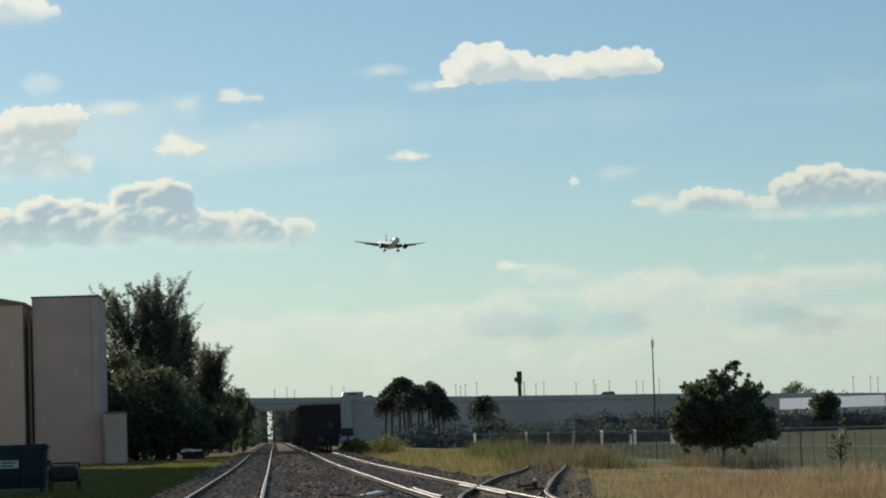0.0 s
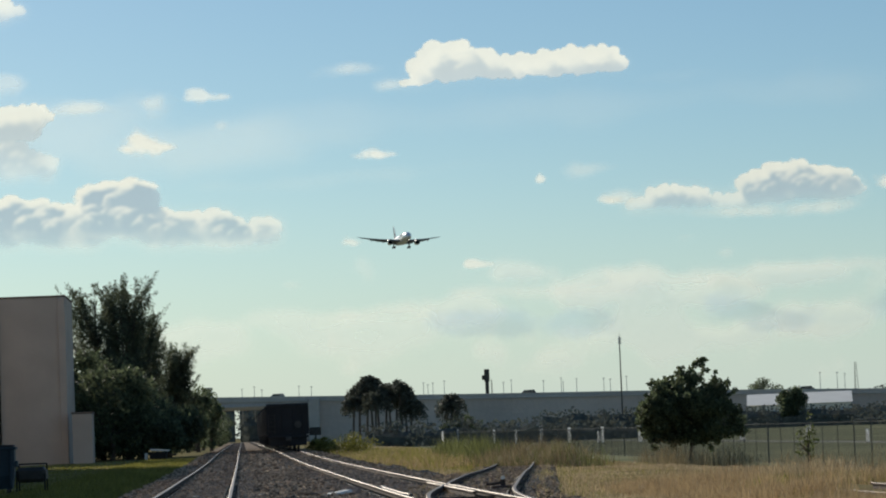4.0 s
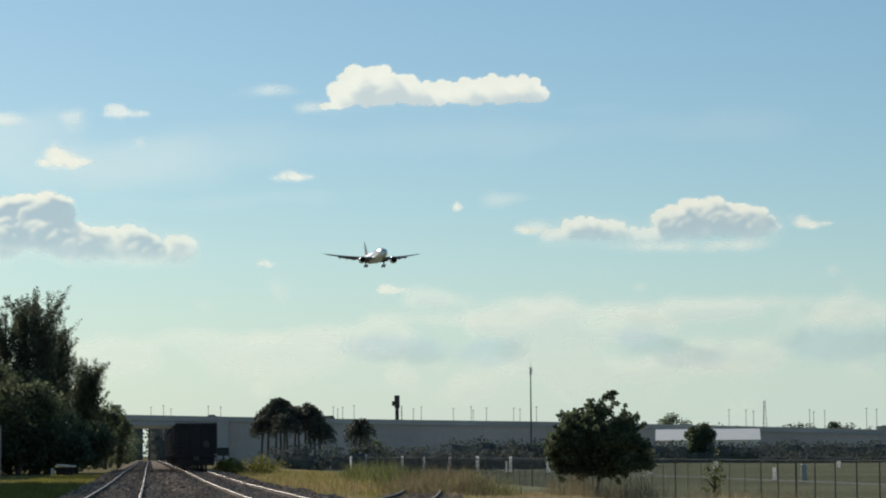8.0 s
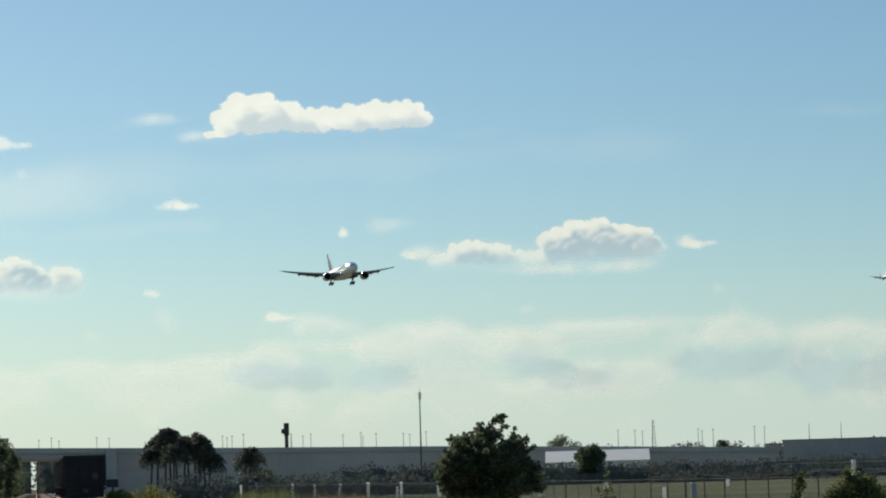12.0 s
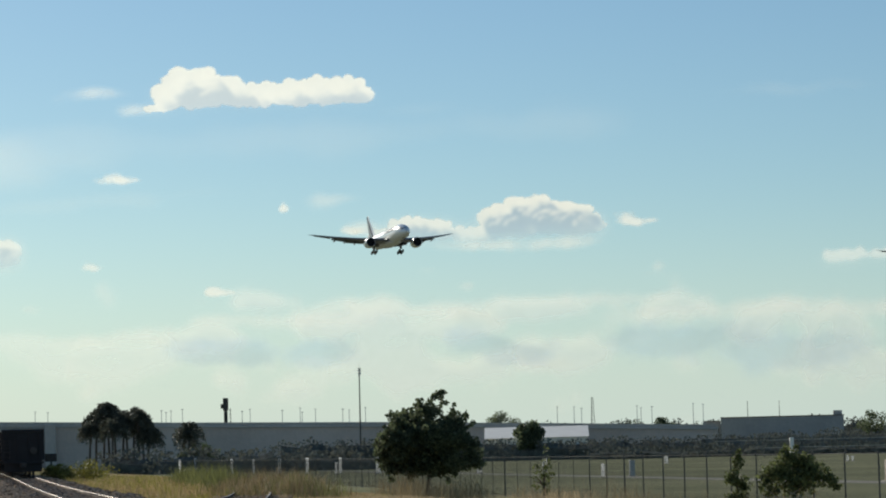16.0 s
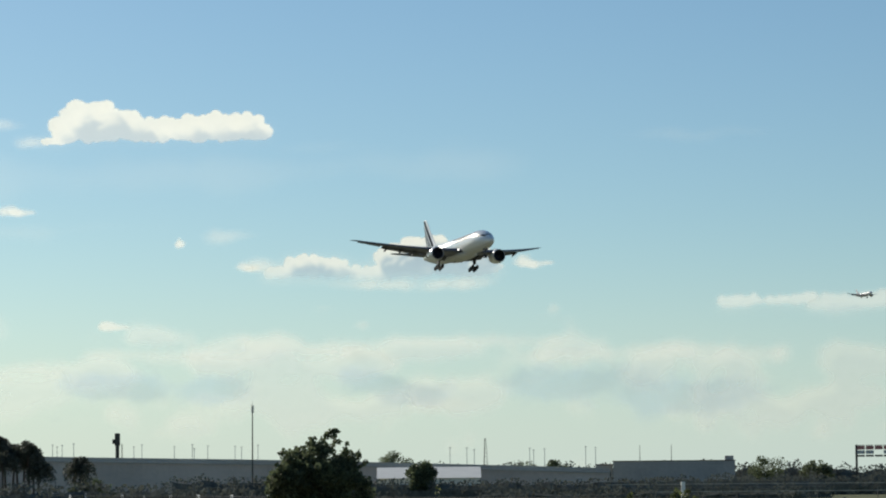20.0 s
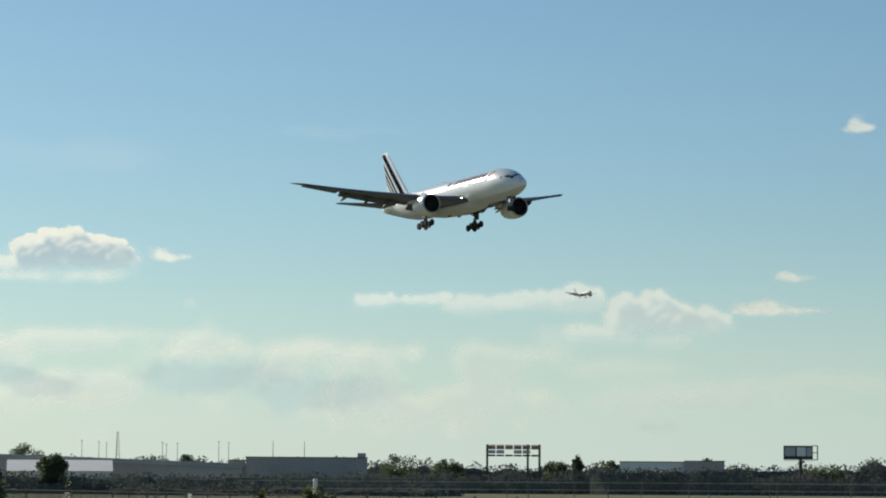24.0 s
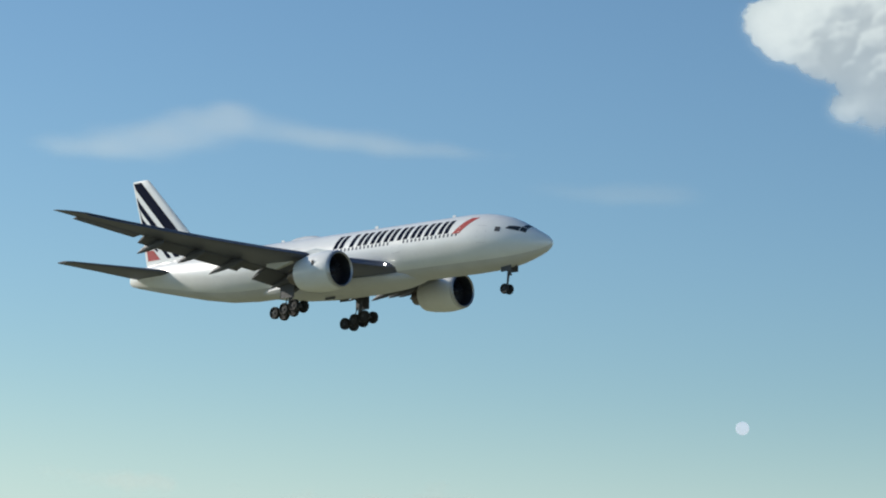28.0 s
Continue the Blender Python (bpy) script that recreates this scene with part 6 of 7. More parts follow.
shrub(0.95, 454, 4.4, 4.6, 98, "dark low bush round the foot of a palm tree", n=3000, leaf=0.3, mat_leaf=M_LEAF)
shrub(1.45, 470, 4.0, 3.6, 97, "dark low bush beside a single palm tree", n=2000, leaf=0.3, mat_leaf=M_LEAF)
for _az, _d, _w, _e, _s in ((7.78, 640, 7.2, 0.62, 101), (7.22, 1100, 16, 0.79, 102), (6.5, 1100, 8, 0.66, 105), (7.5, 1120, 10, 0.70, 114), (9.9, 1100, 14, 0.63, 115), (10.5, 1100, 12, 0.62, 116), (14.75, 950, 15, 0.66, 103), (15.75, 960, 12, 0.60, 104), (17.9, 930, 9, 0.55, 106), (19.0, 940, 8, 0.58, 107), (20.9, 950, 9, 0.6, 108), (23.3, 960, 14, 0.55, 109), (25.38, 940, 3.2, 0.96, 110), (25.62, 940, 3.0, 0.99, 111), (30.5, 950, 5, 0.85, 112), (18.35, 930, 4, 0.7, 113)):
    _h = height(_e, _d) - FIELD
    tree(by(_az, _d, FIELD), _h, bumps(_r, 12, _w / 2, _w / 2, _h * 0.44, _h * 0.55, _w * 0.17), "dark round tree on the far side of the airfield", leaf=0.8, n=2400, seed=_s, group="far trees", trunk=0.3, stems=3)
woods("hedge", "dark belt of scrub along the far edge of the airfield", [(-0.85, 2.6, 432, 0.13, 0.25), (2.6, 6.8, 432, 0.04, 0.13), (2.75, 4.75, 600, 0.2, 0.40), (6.2, 16, 640, 0.16, 0.27), (9.0, 15.5, 600, -0.05, 0.12), (11.8, 14.5, 700, 0.12, 0.34)], 3, M_BRUSH, 0.7, 34)
woods("far_woods", "dark far tree line along the horizon", [(13.8, 26, 980, 0.30, 0.56), (24, 40, 990, 0.36, 0.68), (14, 40, 880, 0.10, 0.36), (18.6, 21.8, 868, 0.32, 0.46), (7.5, 14, 1180, 0.40, 0.62), (-6.2, -3.46, 900, 0.6, 0.78), (-3.36, -2.2, 900, 0.6, 0.78), (-6.2, -3.62, 760, 0.45, 0.62), (-3.3, -2.2, 780, 0.4, 0.6), (-10, -4.5, 500, 0.5, 1.0)], 4, M_BRUSH, 0.9, 24)
# grass
def clear_of_rails(s, u):
    """False on the old turnout's ties and on the bare third track."""
    return not (s < 113 and abs(u - MAIN_U - turnout(s)) < 1.15 + 0.6 * noise.noise(Vector((s * 0.6, u * 0.8, 5)))) and not (42 < s < 57 and abs(u - 11.2) < 1.3)


grass_patch("dry_grass", "dry straw-brown grass beside the tracks", 34, 64, 7.4, 11.6, 28000, 0.44, 0.008, M_RUST, 11, 0.22, -0.1)
grass_patch("dry_grass", "clump of tall rust-brown grass", 44, 62, 11.6, 13.4, 5000, 0.42, 0.007, M_RUST, 28, 0.3, 0.0)
grass_patch("dry_grass", "straw-yellow grass between taller clumps", 29, 70, 5.6, 18.6, 60000, 0.13, 0.009, M_STRAW, 26, 0.3, -0.3)
grass_patch("tall_weeds", "green leafy weeds among the dry grass", 31, 70, 9.0, 18.6, 34000, 0.18, 0.010, M_GRASS, 27, 0.3, -0.15)
grass_patch("tall_weeds", "green leafy weeds among the dry grass", 38, 60, 8.5, 16.0, 4000, 0.34, 0.014, M_GRASS, 29, 0.4, 0.15)
grass_patch("dry_grass", "short dry grass on the level ground", 56, 140, 5.8, 18.0, 60000, 0.11, 0.015, M_STRAW, 23, 0.2, -0.3)
grass_patch("dry_grass", "patchy green grass among the dry stalks", 34, 190, 5.4, 16.0, 30000, 0.12, 0.012, M_GRASS, 12, 0.2, 0.0)
grass_patch("dry_grass", "yellow-green grass beside the freight cars", 85, 300, 5.4, 18.0, 26000, 0.20, 0.02, M_GRASS, 13, 0.08, -0.1)
grass_patch("dry_grass", "yellow dry grass beside the freight cars", 85, 300, 5.4, 18.0, 20000, 0.18, 0.02, M_STRAW, 19, 0.08, 0.0)
grass_patch("tall_weeds", "thicket of tall brown weeds in the dry grass", 115, 134, 11.4, 15.6, 4200, 1.0, 0.02, M_WEED_BROWN, 14, 0.7, 0.0)
grass_patch("tall_weeds", "brown and green weeds growing over the rails", 70, 106, 5.9, 8.0, 3000, 0.30, 0.012, M_STRAW, 24, 0.6, -0.3)
grass_patch("tall_weeds", "green weeds growing over the rails", 74, 108, 6.2, 9.4, 3500, 0.34, 0.012, M_GRASS, 25, 0.6, -0.2)
grass_patch("tall_weeds", "thicket of brown weeds over the end of the siding", 112, 130, 10.0, 14.4, 4200, 0.95, 0.02, M_WEED_BROWN, 21, 0.7, -0.1)
grass_patch("tall_weeds", "green weeds over the end of the siding", 112, 132, 10.0, 15.0, 3000, 1.0, 0.022, M_WEED, 22, 0.7, 0.05)
grass_patch("tall_weeds", "thicket of tall green weeds in the dry grass", 150, 178, 11.4, 15.0, 5200, 1.2, 0.026, M_WEED, 15, 0.6, 0.05)
grass_patch("tall_weeds", "tall brown weeds beside the thin sapling", 62, 80, 13.0, 15.5, 2500, 0.35, 0.014, M_STRAW, 20, 0.5, -0.1)
grass_patch("slope_grass", "short yellow grass along the top of the bank", 46, 320, 13.4, 18.4, 40000, 0.12, 0.02, M_STRAW, 16, 0.2, -0.15)
grass_patch("tall_weeds", "ragged yellow-green weeds beside the siding", 108, 215, 6.0, 13.5, 9000, 0.55, 0.02, M_GRASS, 32, 0.35, 0.12)
grass_patch("tall_weeds", "ragged straw-brown weeds beside the siding", 100, 215, 6.0, 13.5, 9000, 0.5, 0.018, M_RUST, 33, 0.35, 0.1)
grass_patch("dry_grass", "loose tufts of brown seeding grass", 44, 78, 10.2, 16.4, 5000, 0.5, 0.007, M_WEED_BROWN, 34, 0.6, 0.15)
grass_patch("tall_weeds", "brown weeds round the foot of the small tree", 117, 129, 17.4, 22.4, 2200, 1.25, 0.014, M_WEED_BROWN, 35, 0.5, -0.1)
grass_patch("tall_weeds", "brown weeds round the thin sapling", 76, 86, 16.0, 22.5, 2200, 0.9, 0.010, M_WEED_BROWN, 36, 0.5, 0.0)
_r = np.random.default_rng(90)
for _mat, _n, _h, _label in ((M_STRAW, 5000, 0.16, "dry grass creeping over the edges of the siding"), (M_GRASS, 3200, 0.13, "low green weeds between the ties of the siding")):
    _s = 47 + 66 * _r.random(_n)
    _u = np.where(_r.random(_n) < 0.72, np.sign(_r.normal(size=_n)) * (1.15 + 0.5 * np.abs(_r.normal(size=_n))), 1.1 * _r.uniform(-1, 1, _n))
    _keep = [noise.noise(Vector((a * 0.5, b * 0.9, 31))) > -0.1 for a, b in zip(_s, _u)]
    _s, _u = _s[_keep], _u[_keep]
    blades("siding_grass", _label, [tr(a, MAIN_U + turnout(a) + b, sag(a, MAIN_U + turnout(a)) - 0.20 - 0.1 * max(0, abs(b) - 1.3)) for a, b in zip(_s, _u)], _h * (0.4 + _r.random(len(_s))), 0.011, _r, _mat)
grass_patch("verge_grass", "sunlit yellow-green grass along the ballast", 20, 220, -7.4, -2.2, 46000, 0.18, 0.014, M_GRASS, 17, 0.3, -0.3)
grass_patch("verge_grass", "shaded short grass beside the warehouse", 20, 220, -15, -5.4, 22000, 0.14, 0.025, M_GRASS, 18, 0.3, -0.3)

# ---- buildings and fittings ----
def warehouse(name, s0, s1, u0, u1, h, label, gable=0.0, pilasters=()):
    """A stuccoed block: walls with a coping, pilasters and a roof."""
    root = thing(name, side_pose(tr((s0 + s1) / 2, (u0 + u1) / 2, -0.3)), label, "building", "railway warehouses")
    a, b = (s1 - s0) / 2, (u1 - u0) / 2
    for x0, x1, y0, y1 in ((-b, b, -a, -a + 0.25), (-b, b, a - 0.25, a), (-b, -b + 0.25, -a + 0.25, a - 0.25), (b - 0.25, b, -a + 0.25, a - 0.25)):
        bm = bmesh.new()
        box(bm, x0, x1, y0, y1, -0.1, h, 0.02)
        part("wall", bm, M_STUCCO, root, "smooth tan stucco wall")
    bm = bmesh.new()
    if gable:
        loft(bm, [[Vector((-b - 0.2, y, h)), Vector((0, y, h + gable)), Vector((b + 0.2, y, h)), Vector((b + 0.2, y, h - 0.18)), Vector((-b - 0.2, y, h - 0.18))] for y in (-a - 0.2, a + 0.2)], cap0=True, cap1=True)
    else:
        box(bm, -b - 0.06, b + 0.06, -a - 0.06, a + 0.06, h, h + 0.14, 0.03)
    part("roof", bm, M_STUCCO_DARK, root, "dark roof edge")
    for x, w in pilasters:
        bm = bmesh.new()
        box(bm, x - w / 2, x + w / 2, -a - 0.12, -a, -0.1, h - 0.02, 0.02)
        part("pilaster", bm, M_STUCCO, root)
    return root


def at_su(az_, d_):
    return su(by(az_, d_))


_s, _u = at_su(-6.8, 203)
_u0 = at_su(-8.13, 203)[1]
block = warehouse("stair_tower", _s, _s + 9, _u0, _u, height(2.96, 203) + 0.3, "tall tan stucco stair tower at the end of a warehouse", pilasters=(((_u - _u0) / 2 - 0.25, 0.5),))
_u1 = at_su(-8.25, 205)[1]
warehouse("warehouse", _s - 1, _s + 48, _u1 - 16, _u1, height(2.86, 204) + 0.3, "large tan stucco warehouse with a low gable roof", gable=1.6)
# two unseen blocks left of view, added to throw the verge's shade
warehouse("warehouse", 34, 134, -34, -13.4, 11.5, "unseen long stucco block that shades the railway verge", gable=1.2)
warehouse("warehouse", 134.6, 185, -40, -18.5, 18.0, "unseen tall stucco block that shades the farther verge", gable=1.0)


def roof_lamp():
    p = by(-8.98, 203.6, height(2.86, 204))
    root = thing("roof_floodlight", Matrix.Translation(p), "small dark floodlight on a bracket at the roof edge", "floodlight")
    bm = bmesh.new()
    tube(bm, (0, 0, -0.1), (0, 0, 0.9), 0.05, n=6)
    tube(bm, (0, 0, 0.9), (0.45, -0.1, 1.05), 0.04, n=6)
    part("bracket", bm, M_STEEL, root)
    bm = bmesh.new()
    box(bm, 0.2, 0.8, -0.3, 0.1, 1.0, 1.15, 0.03)
    part("lamp_head", bm, M_STEEL, root)


roof_lamp()
_s2, _u2 = at_su(-6.32, 201)
warehouse("utility_shed", _s2, _s2 + 2.4, at_su(-6.72, 201)[1], _u2, height(0.60, 201) + 0.3, "small tan stucco utility shed beside the warehouse")


def gutter():
    bm = bmesh.new()
    p = tr(*at_su(-8.19, 203), -0.3)
    tube(bm, p, p + Vector((0, 0, height(2.9, 203))), 0.11, n=8)
    solid("downpipe", bm, M_STUCCO_DARK, "dark brown downpipe on the warehouse corner", "downpipe")


gutter()


def dumpster():
    d_ = 84
    root = thing("dumpster", Matrix.Translation(by(-8.62, d_, -0.32)) @ pose(0, 0, 0, 0, 0, 6), "dark blue steel dumpster with a white label", "dumpster")
    bm = bmesh.new()
    loft(bm, [[Vector((x * k, y * k2, z)) for x, y in ((-1.1, -0.8), (1.1, -0.8), (1.1, 0.8), (-1.1, 0.8))] for z, k, k2 in ((0.12, 0.92, 0.8), (0.5, 0.98, 0.95), (1.25, 1.0, 1.0))], cap0=True, cap1=True)
    part("body", bm, M_BIN, root)
    bm = bmesh.new()
    box(bm, -1.15, 1.15, -0.86, 0.86, 1.25, 1.34, 0.02)
    part("rim", bm, M_BIN, root)
    for x in (-0.56, 0.56):
        bm = bmesh.new()
        box(bm, x - 0.53, x + 0.53, -0.8, 0.82, 1.34, 1.40, 0.02)
        part("lid", bm, M_STEEL, root, "black plastic lid")
    for x in (-1.0, -0.4, 0.4, 1.0):
        bm = bmesh.new()
        box(bm, x - 0.04, x + 0.04, -0.88, -0.76, 0.2, 1.25, 0.01)
        part("rib", bm, M_BIN, root)
    for sx in (-1, 1):
        bm = bmesh.new()
        box(bm, sx * 1.12 - 0.06, sx * 1.12 + 0.06, -0.5, 0.5, 0.75, 0.92, 0.01)
        part("fork_pocket", bm, M_BIN, root)
    bm = bmesh.new()
    box(bm, -0.28, 0.28, -0.91, -0.885, 0.72, 0.95, 0.004)
    label = part("label_plate", bm, M_MARK, root, "white label plate")
    for k in range(2):
        bm = bmesh.new()
        box(bm, -0.22, 0.22 - 0.08 * k, -0.918, -0.911, 0.86 - 0.09 * k, 0.90 - 0.09 * k)
        part("label_bar", bm, M_STEEL, label)
    for x in (-0.9, 0.9):
        for y in (-0.6, 0.6):
            bm = bmesh.new()
            revolve(bm, [(-0.04, 0.01), (-0.04, 0.07), (0.04, 0.07), (0.04, 0.01)], Matrix.Translation((x, y, 0.07)), 10)
            part("caster", bm, M_STEEL, root)


dumpster()


def lean_cart():
    root = thing("hand_cart", Matrix.Translation(by(-7.55, 86, -0.32)), "dark metal hand cart beside the dumpster", "cart")
    bm = bmesh.new()
    box(bm, -0.45, 0.45, -0.3, 0.3, 0.25, 0.7, 0.1)
    part("tub", bm, M_STEEL, root)
    bm = bmesh.new()
    for x in (-0.42, 0.42):
        tube(bm, (x, 0.28, 0), (x, 0.28, 0.8), 0.025, n=6)
        tube(bm, (x, -0.28, 0), (x, -0.28, 0.5), 0.025, n=6)
    tube(bm, (-0.42, 0.28, 0.8), (0.42, 0.28, 0.8), 0.025, n=6)
    part("frame", bm, M_BLACK, root)


lean_cart()


def junk(az_, d_, seed, label, w=1.2, h=0.7):
    rng = np.random.default_rng(seed)
    p = by(az_, d_)
    p.z = ground_z(*su(p)) + (0.14 if -2.6 < su(p)[1] < 5.4 else 0.0)
    root = thing("scrap_heap", Matrix.Translation(p), label, "scrap", "scrap heaps")
    for k in range(7):
        bm = bmesh.new()
        a, b, c = rng.uniform(0.12, 0.4) * w, rng.uniform(0.1, 0.3) * w, rng.uniform(0.1, 0.35) * h
        m = Matrix.Translation((rng.normal() * w * 0.35, rng.normal() * w * 0.3, c * 0.7)) @ pose(0, 0, 0, rng.normal() * 12, rng.normal() * 12, rng.random() * 180)
        box(bm, -a, a, -b, b, -c, c, 0.03, m)
        part("scrap_piece", bm, M_MARK if k == 0 else M_TIE, root)


def tool_bin():
    """A dark open bin under a pale board, with a white post beside it."""
    p = by(-5.02, 205)
    p.z = ground_z(*su(p))
    root = thing("scrap_bin", Matrix.Translation(p), "dark scrap bin under a pale board beside a white post", "bin")
    bm = bmesh.new()
    loft(bm, [[Vector((x * k, y * k, z)) for x, y in ((-0.65, -0.4), (0.65, -0.4), (0.65, 0.4), (-0.65, 0.4))] for z, k in ((0.02, 0.85), (0.62, 1.0))], cap0=True, cap1=True)
    part("tub", bm, M_BLACK, root, "black tub")
    bm = bmesh.new()
    box(bm, -0.6, 0.75, -0.42, 0.4, 0.68, 0.80, 0.02, pose(0, 0, 0, 0, 4, 0))
    part("board", bm, M_MARK, root, "pale weathered board")
    bm = bmesh.new()
    box(bm, -0.98, -0.78, -0.1, 0.1, -0.1, 0.55, 0.02)
    part("post", bm, M_MARK, root, "white post")


tool_bin()
junk(-0.28, 118, 2, "pile of broken ties in the grass", 1.2, 0.3)
junk(0.45, 92, 3, "pile of discarded old ties in the grass", 1.4, 0.28)
junk(-1.62, 60, 4, "scattered broken wood and litter on the ballast", 0.8, 0.12)
junk(-2.25, 52, 6, "scattered broken wood and litter on the ballast", 0.9, 0.16)
junk(-0.9, 58, 5, "scattered broken wood and litter on the ballast", 0.5, 0.10)


def litter():
    rng = np.random.default_rng(9)
    for az_, d_ in ((-4.3, 62), (-4.05, 118), (-3.62, 70), (-2.95, 46), (-2.6, 44), (-2.3, 39), (-5.6, 57), (-2.4, 51), (-2.12, 53), (-2.28, 50), (-1.95, 53), (-2.5, 48), (-2.05, 49), (-2.2, 55), (-3.3, 92), (-1.7, 58), (-3.0, 61)):
        bm = bmesh.new()
        bmesh.ops.create_icosphere(bm, subdivisions=2, radius=rng.uniform(0.03, 0.06))
        for v in bm.verts:
            v.co *= 0.55 + 0.75 * rng.random()
            v.co.x *= 1.5
            v.co.z *= 0.45
        p = by(az_, d_)
        solid("litter", bm, M_PAPER, "crumpled white litter lying on the ballast", "litter", "litter on the ballast", m=pose(p.x, p.y, sag(su(p)[0]) - 0.11, rz=rng.uniform(0, 180)))


litter()


def switch_stand():
    p = tr(58, 5.38)
    root = thing("switch_stand", side_pose(Vector((p.x, p.y, sag(59) - 0.18))), "low rusty switch stand with a pale target", "switch stand")
    bm = bmesh.new()
    box(bm, -0.25, 0.25, -0.2, 0.2, 0, 0.12, 0.02)
    tube(bm, (0, 0, 0.1), (0, 0, 0.24), 0.05, n=8)
    part("base", bm, M_RAIL_SIDE, root)
    bm = bmesh.new()
    tube(bm, (0, 0, 0.18), (-0.35, 0, 0.14), 0.03, n=6)
    part("lever", bm, M_RAIL_SIDE, root)
    bm = bmesh.new()
    revolve(bm, [(-0.015, 0.01), (-0.015, 0.04), (0.015, 0.04), (0.015, 0.01)], Matrix.Translation((0, 0, 0.28)) @ pose(0, 0, 0, 0, 0, 90), 14)
    part("target", bm, M_MARK, root)


switch_stand()


def guard_rails():
    """Check rails and the frog of the turnout."""
    root = thing("turnout_frog", Matrix.Identity(4), "steel frog and check rails of the turnout", "turnout")
    rail_along([(50, 3.0), (52, 2.95), (58, 2.95), (60, 3.01)], "check_rail", root, "worn check rail")
    rail_along([(50, 4.14), (56, 4.14), (62, 4.10)], "check_rail", root, "worn check rail")
    bm = bmesh.new()
    box(bm, -0.2, 0.2, -1.2, 1.2, -0.1, -0.01, 0.03)
    part("frog_casting", bm, M_RAIL_SIDE, root, m=side_pose(tr(57.5, 4.32, sag(57.5))))
    for s in (39, 42, 45, 48):
        bm = bmesh.new()
        box(bm, -0.85, 0.85, -0.03, 0.03, -0.09, -0.05, 0.01)
        part("tie_rod", bm, M_RAIL_SIDE, root, m=side_pose(tr(s, MAIN_U, sag(s))))


guard_rails()


# ---- airfield fence ----
def fence():
    u, s0, s1, top = 27.0, 61.96, 520.0, 0.70
    root = thing("chain_link_fence", Matrix.Identity(4), "dark chain-link fence along the airfield", "fence")
    bm = bmesh.new()
    tube(bm, (0, 0, -0.2), (0, 0, top - FIELD), 0.027, n=8)
    bmesh.ops.create_uvsphere(bm, u_segments=8, v_segments=4, radius=0.042, matrix=Matrix.Translation((0, 0, top - FIELD)))
    post = finish(bm, "post", M_FENCE)
    s, k = s0, 0
    while s < s1:
        w = 1.4 if k % 8 == 0 else (1.0 if s < 125 else 0.55)
        again("post", post, root, Matrix.Translation(tr(s, u, FIELD)) @ Matrix.Diagonal((w, w, 1, 1)))
        s += 3.39
        k += 1
    for z in (top - 0.03, FIELD + 0.08):
        bm = bmesh.new()
        tube(bm, tr(s0, u, z), tr(s1, u, z), 0.010, n=6)
        part("fence_rail", bm, M_FENCE, root)
    co, fc = [], []
    step, h = 0.2, top - FIELD - 0.1
    n = int((330 - s0) / step)
    for k in range(n):
        for sg in (-1, 1):
            a = tr(s0 + k * step, u, FIELD + 0.08)
            b = tr(s0 + k * step + sg * h * 0.9, u, top - 0.04)
            w = Vector((0.0045, 0.0, 0.0))
            q = len(co)
            co += [a - w, a + w, b + w, b - w]
            fc.append((q, q + 1, q + 2, q + 3))
    me = mesh_of("wire_mesh", co, fc)
    me.materials.append(M_FENCE)
    ob = new("wire_mesh", me)
    ob.parent = root
    tagged(ob, "thin diamond wire mesh", kind="stuff")


fence()


# ---- airfield markers ----
def marker(az_, d_, top, w, label="white marker post on the airfield grass", name="marker_post", m=None, plate=False):
    h = height(top, d_) - FIELD
    root = thing(name, Matrix.Translation(by(az_, d_, FIELD)), label, "marker", "airfield markers")
    bm = bmesh.new()
    box(bm, -w / 2, w / 2, -w / 2.5, w / 2.5, 0.06, h, min(0.05, w * 0.12))
    part("post", bm, m or M_POST, root)
    bm = bmesh.new()
    box(bm, -w * 0.7, w * 0.7, -w * 0.6, w * 0.6, -0.1, 0.08, 0.02)
    part("footing", bm, M_CONCRETE, root)
    if plate:
        bm = bmesh.new()
        box(bm, -w * 0.3, w * 0.3, -w / 2.5 - 0.02, -w / 2.5 - 0.004, h * 0.45, h * 0.8, 0.004)
        part("plate", bm, M_GALV, root)


for _az, _d, _t, _w in ((0.72, 420, -0.03, 0.3), (1.03, 430, 0.0, 0.3), (1.76, 400, -0.04, 0.32), (2.20, 400, -0.06, 0.3), (2.72, 390, -0.06, 0.32), (3.28, 370, -0.05, 0.42), (3.87, 350, -0.15, 0.3), (3.95, 350, -0.06, 0.35),
                        (4.71, 340, -0.07, 0.5), (5.52, 320, -0.12, 0.3), (5.93, 310, -0.25, 0.3), (6.76, 306, -0.10, 0.5), (8.08, 275, -0.18, 0.42), (9.25, 231, -0.31, 0.28), (10.53, 400, -0.19, 0.5), (14.15, 357, -0.26, 0.3), (14.25, 357, -0.27, 0.3)):
    marker(_az, _d, _t, _w)
marker(9.84, 236, -0.25, 0.45, "pale grey equipment cabinet on the airfield grass", "equipment_cabinet", M_GALV, True)
marker(15.04, 170, -0.36, 0.85, "tan equipment cabinet on the airfield grass", "equipment_cabinet", M_STUCCO, True)
marker(13.05, 520, 0.13, 0.7, "white cabinet at the edge of the airfield", "equipment_cabinet", M_WHITE)
marker(7.9, 700, 0.03, 0.9, "grey airfield sign board", "sign_board", M_GALV)


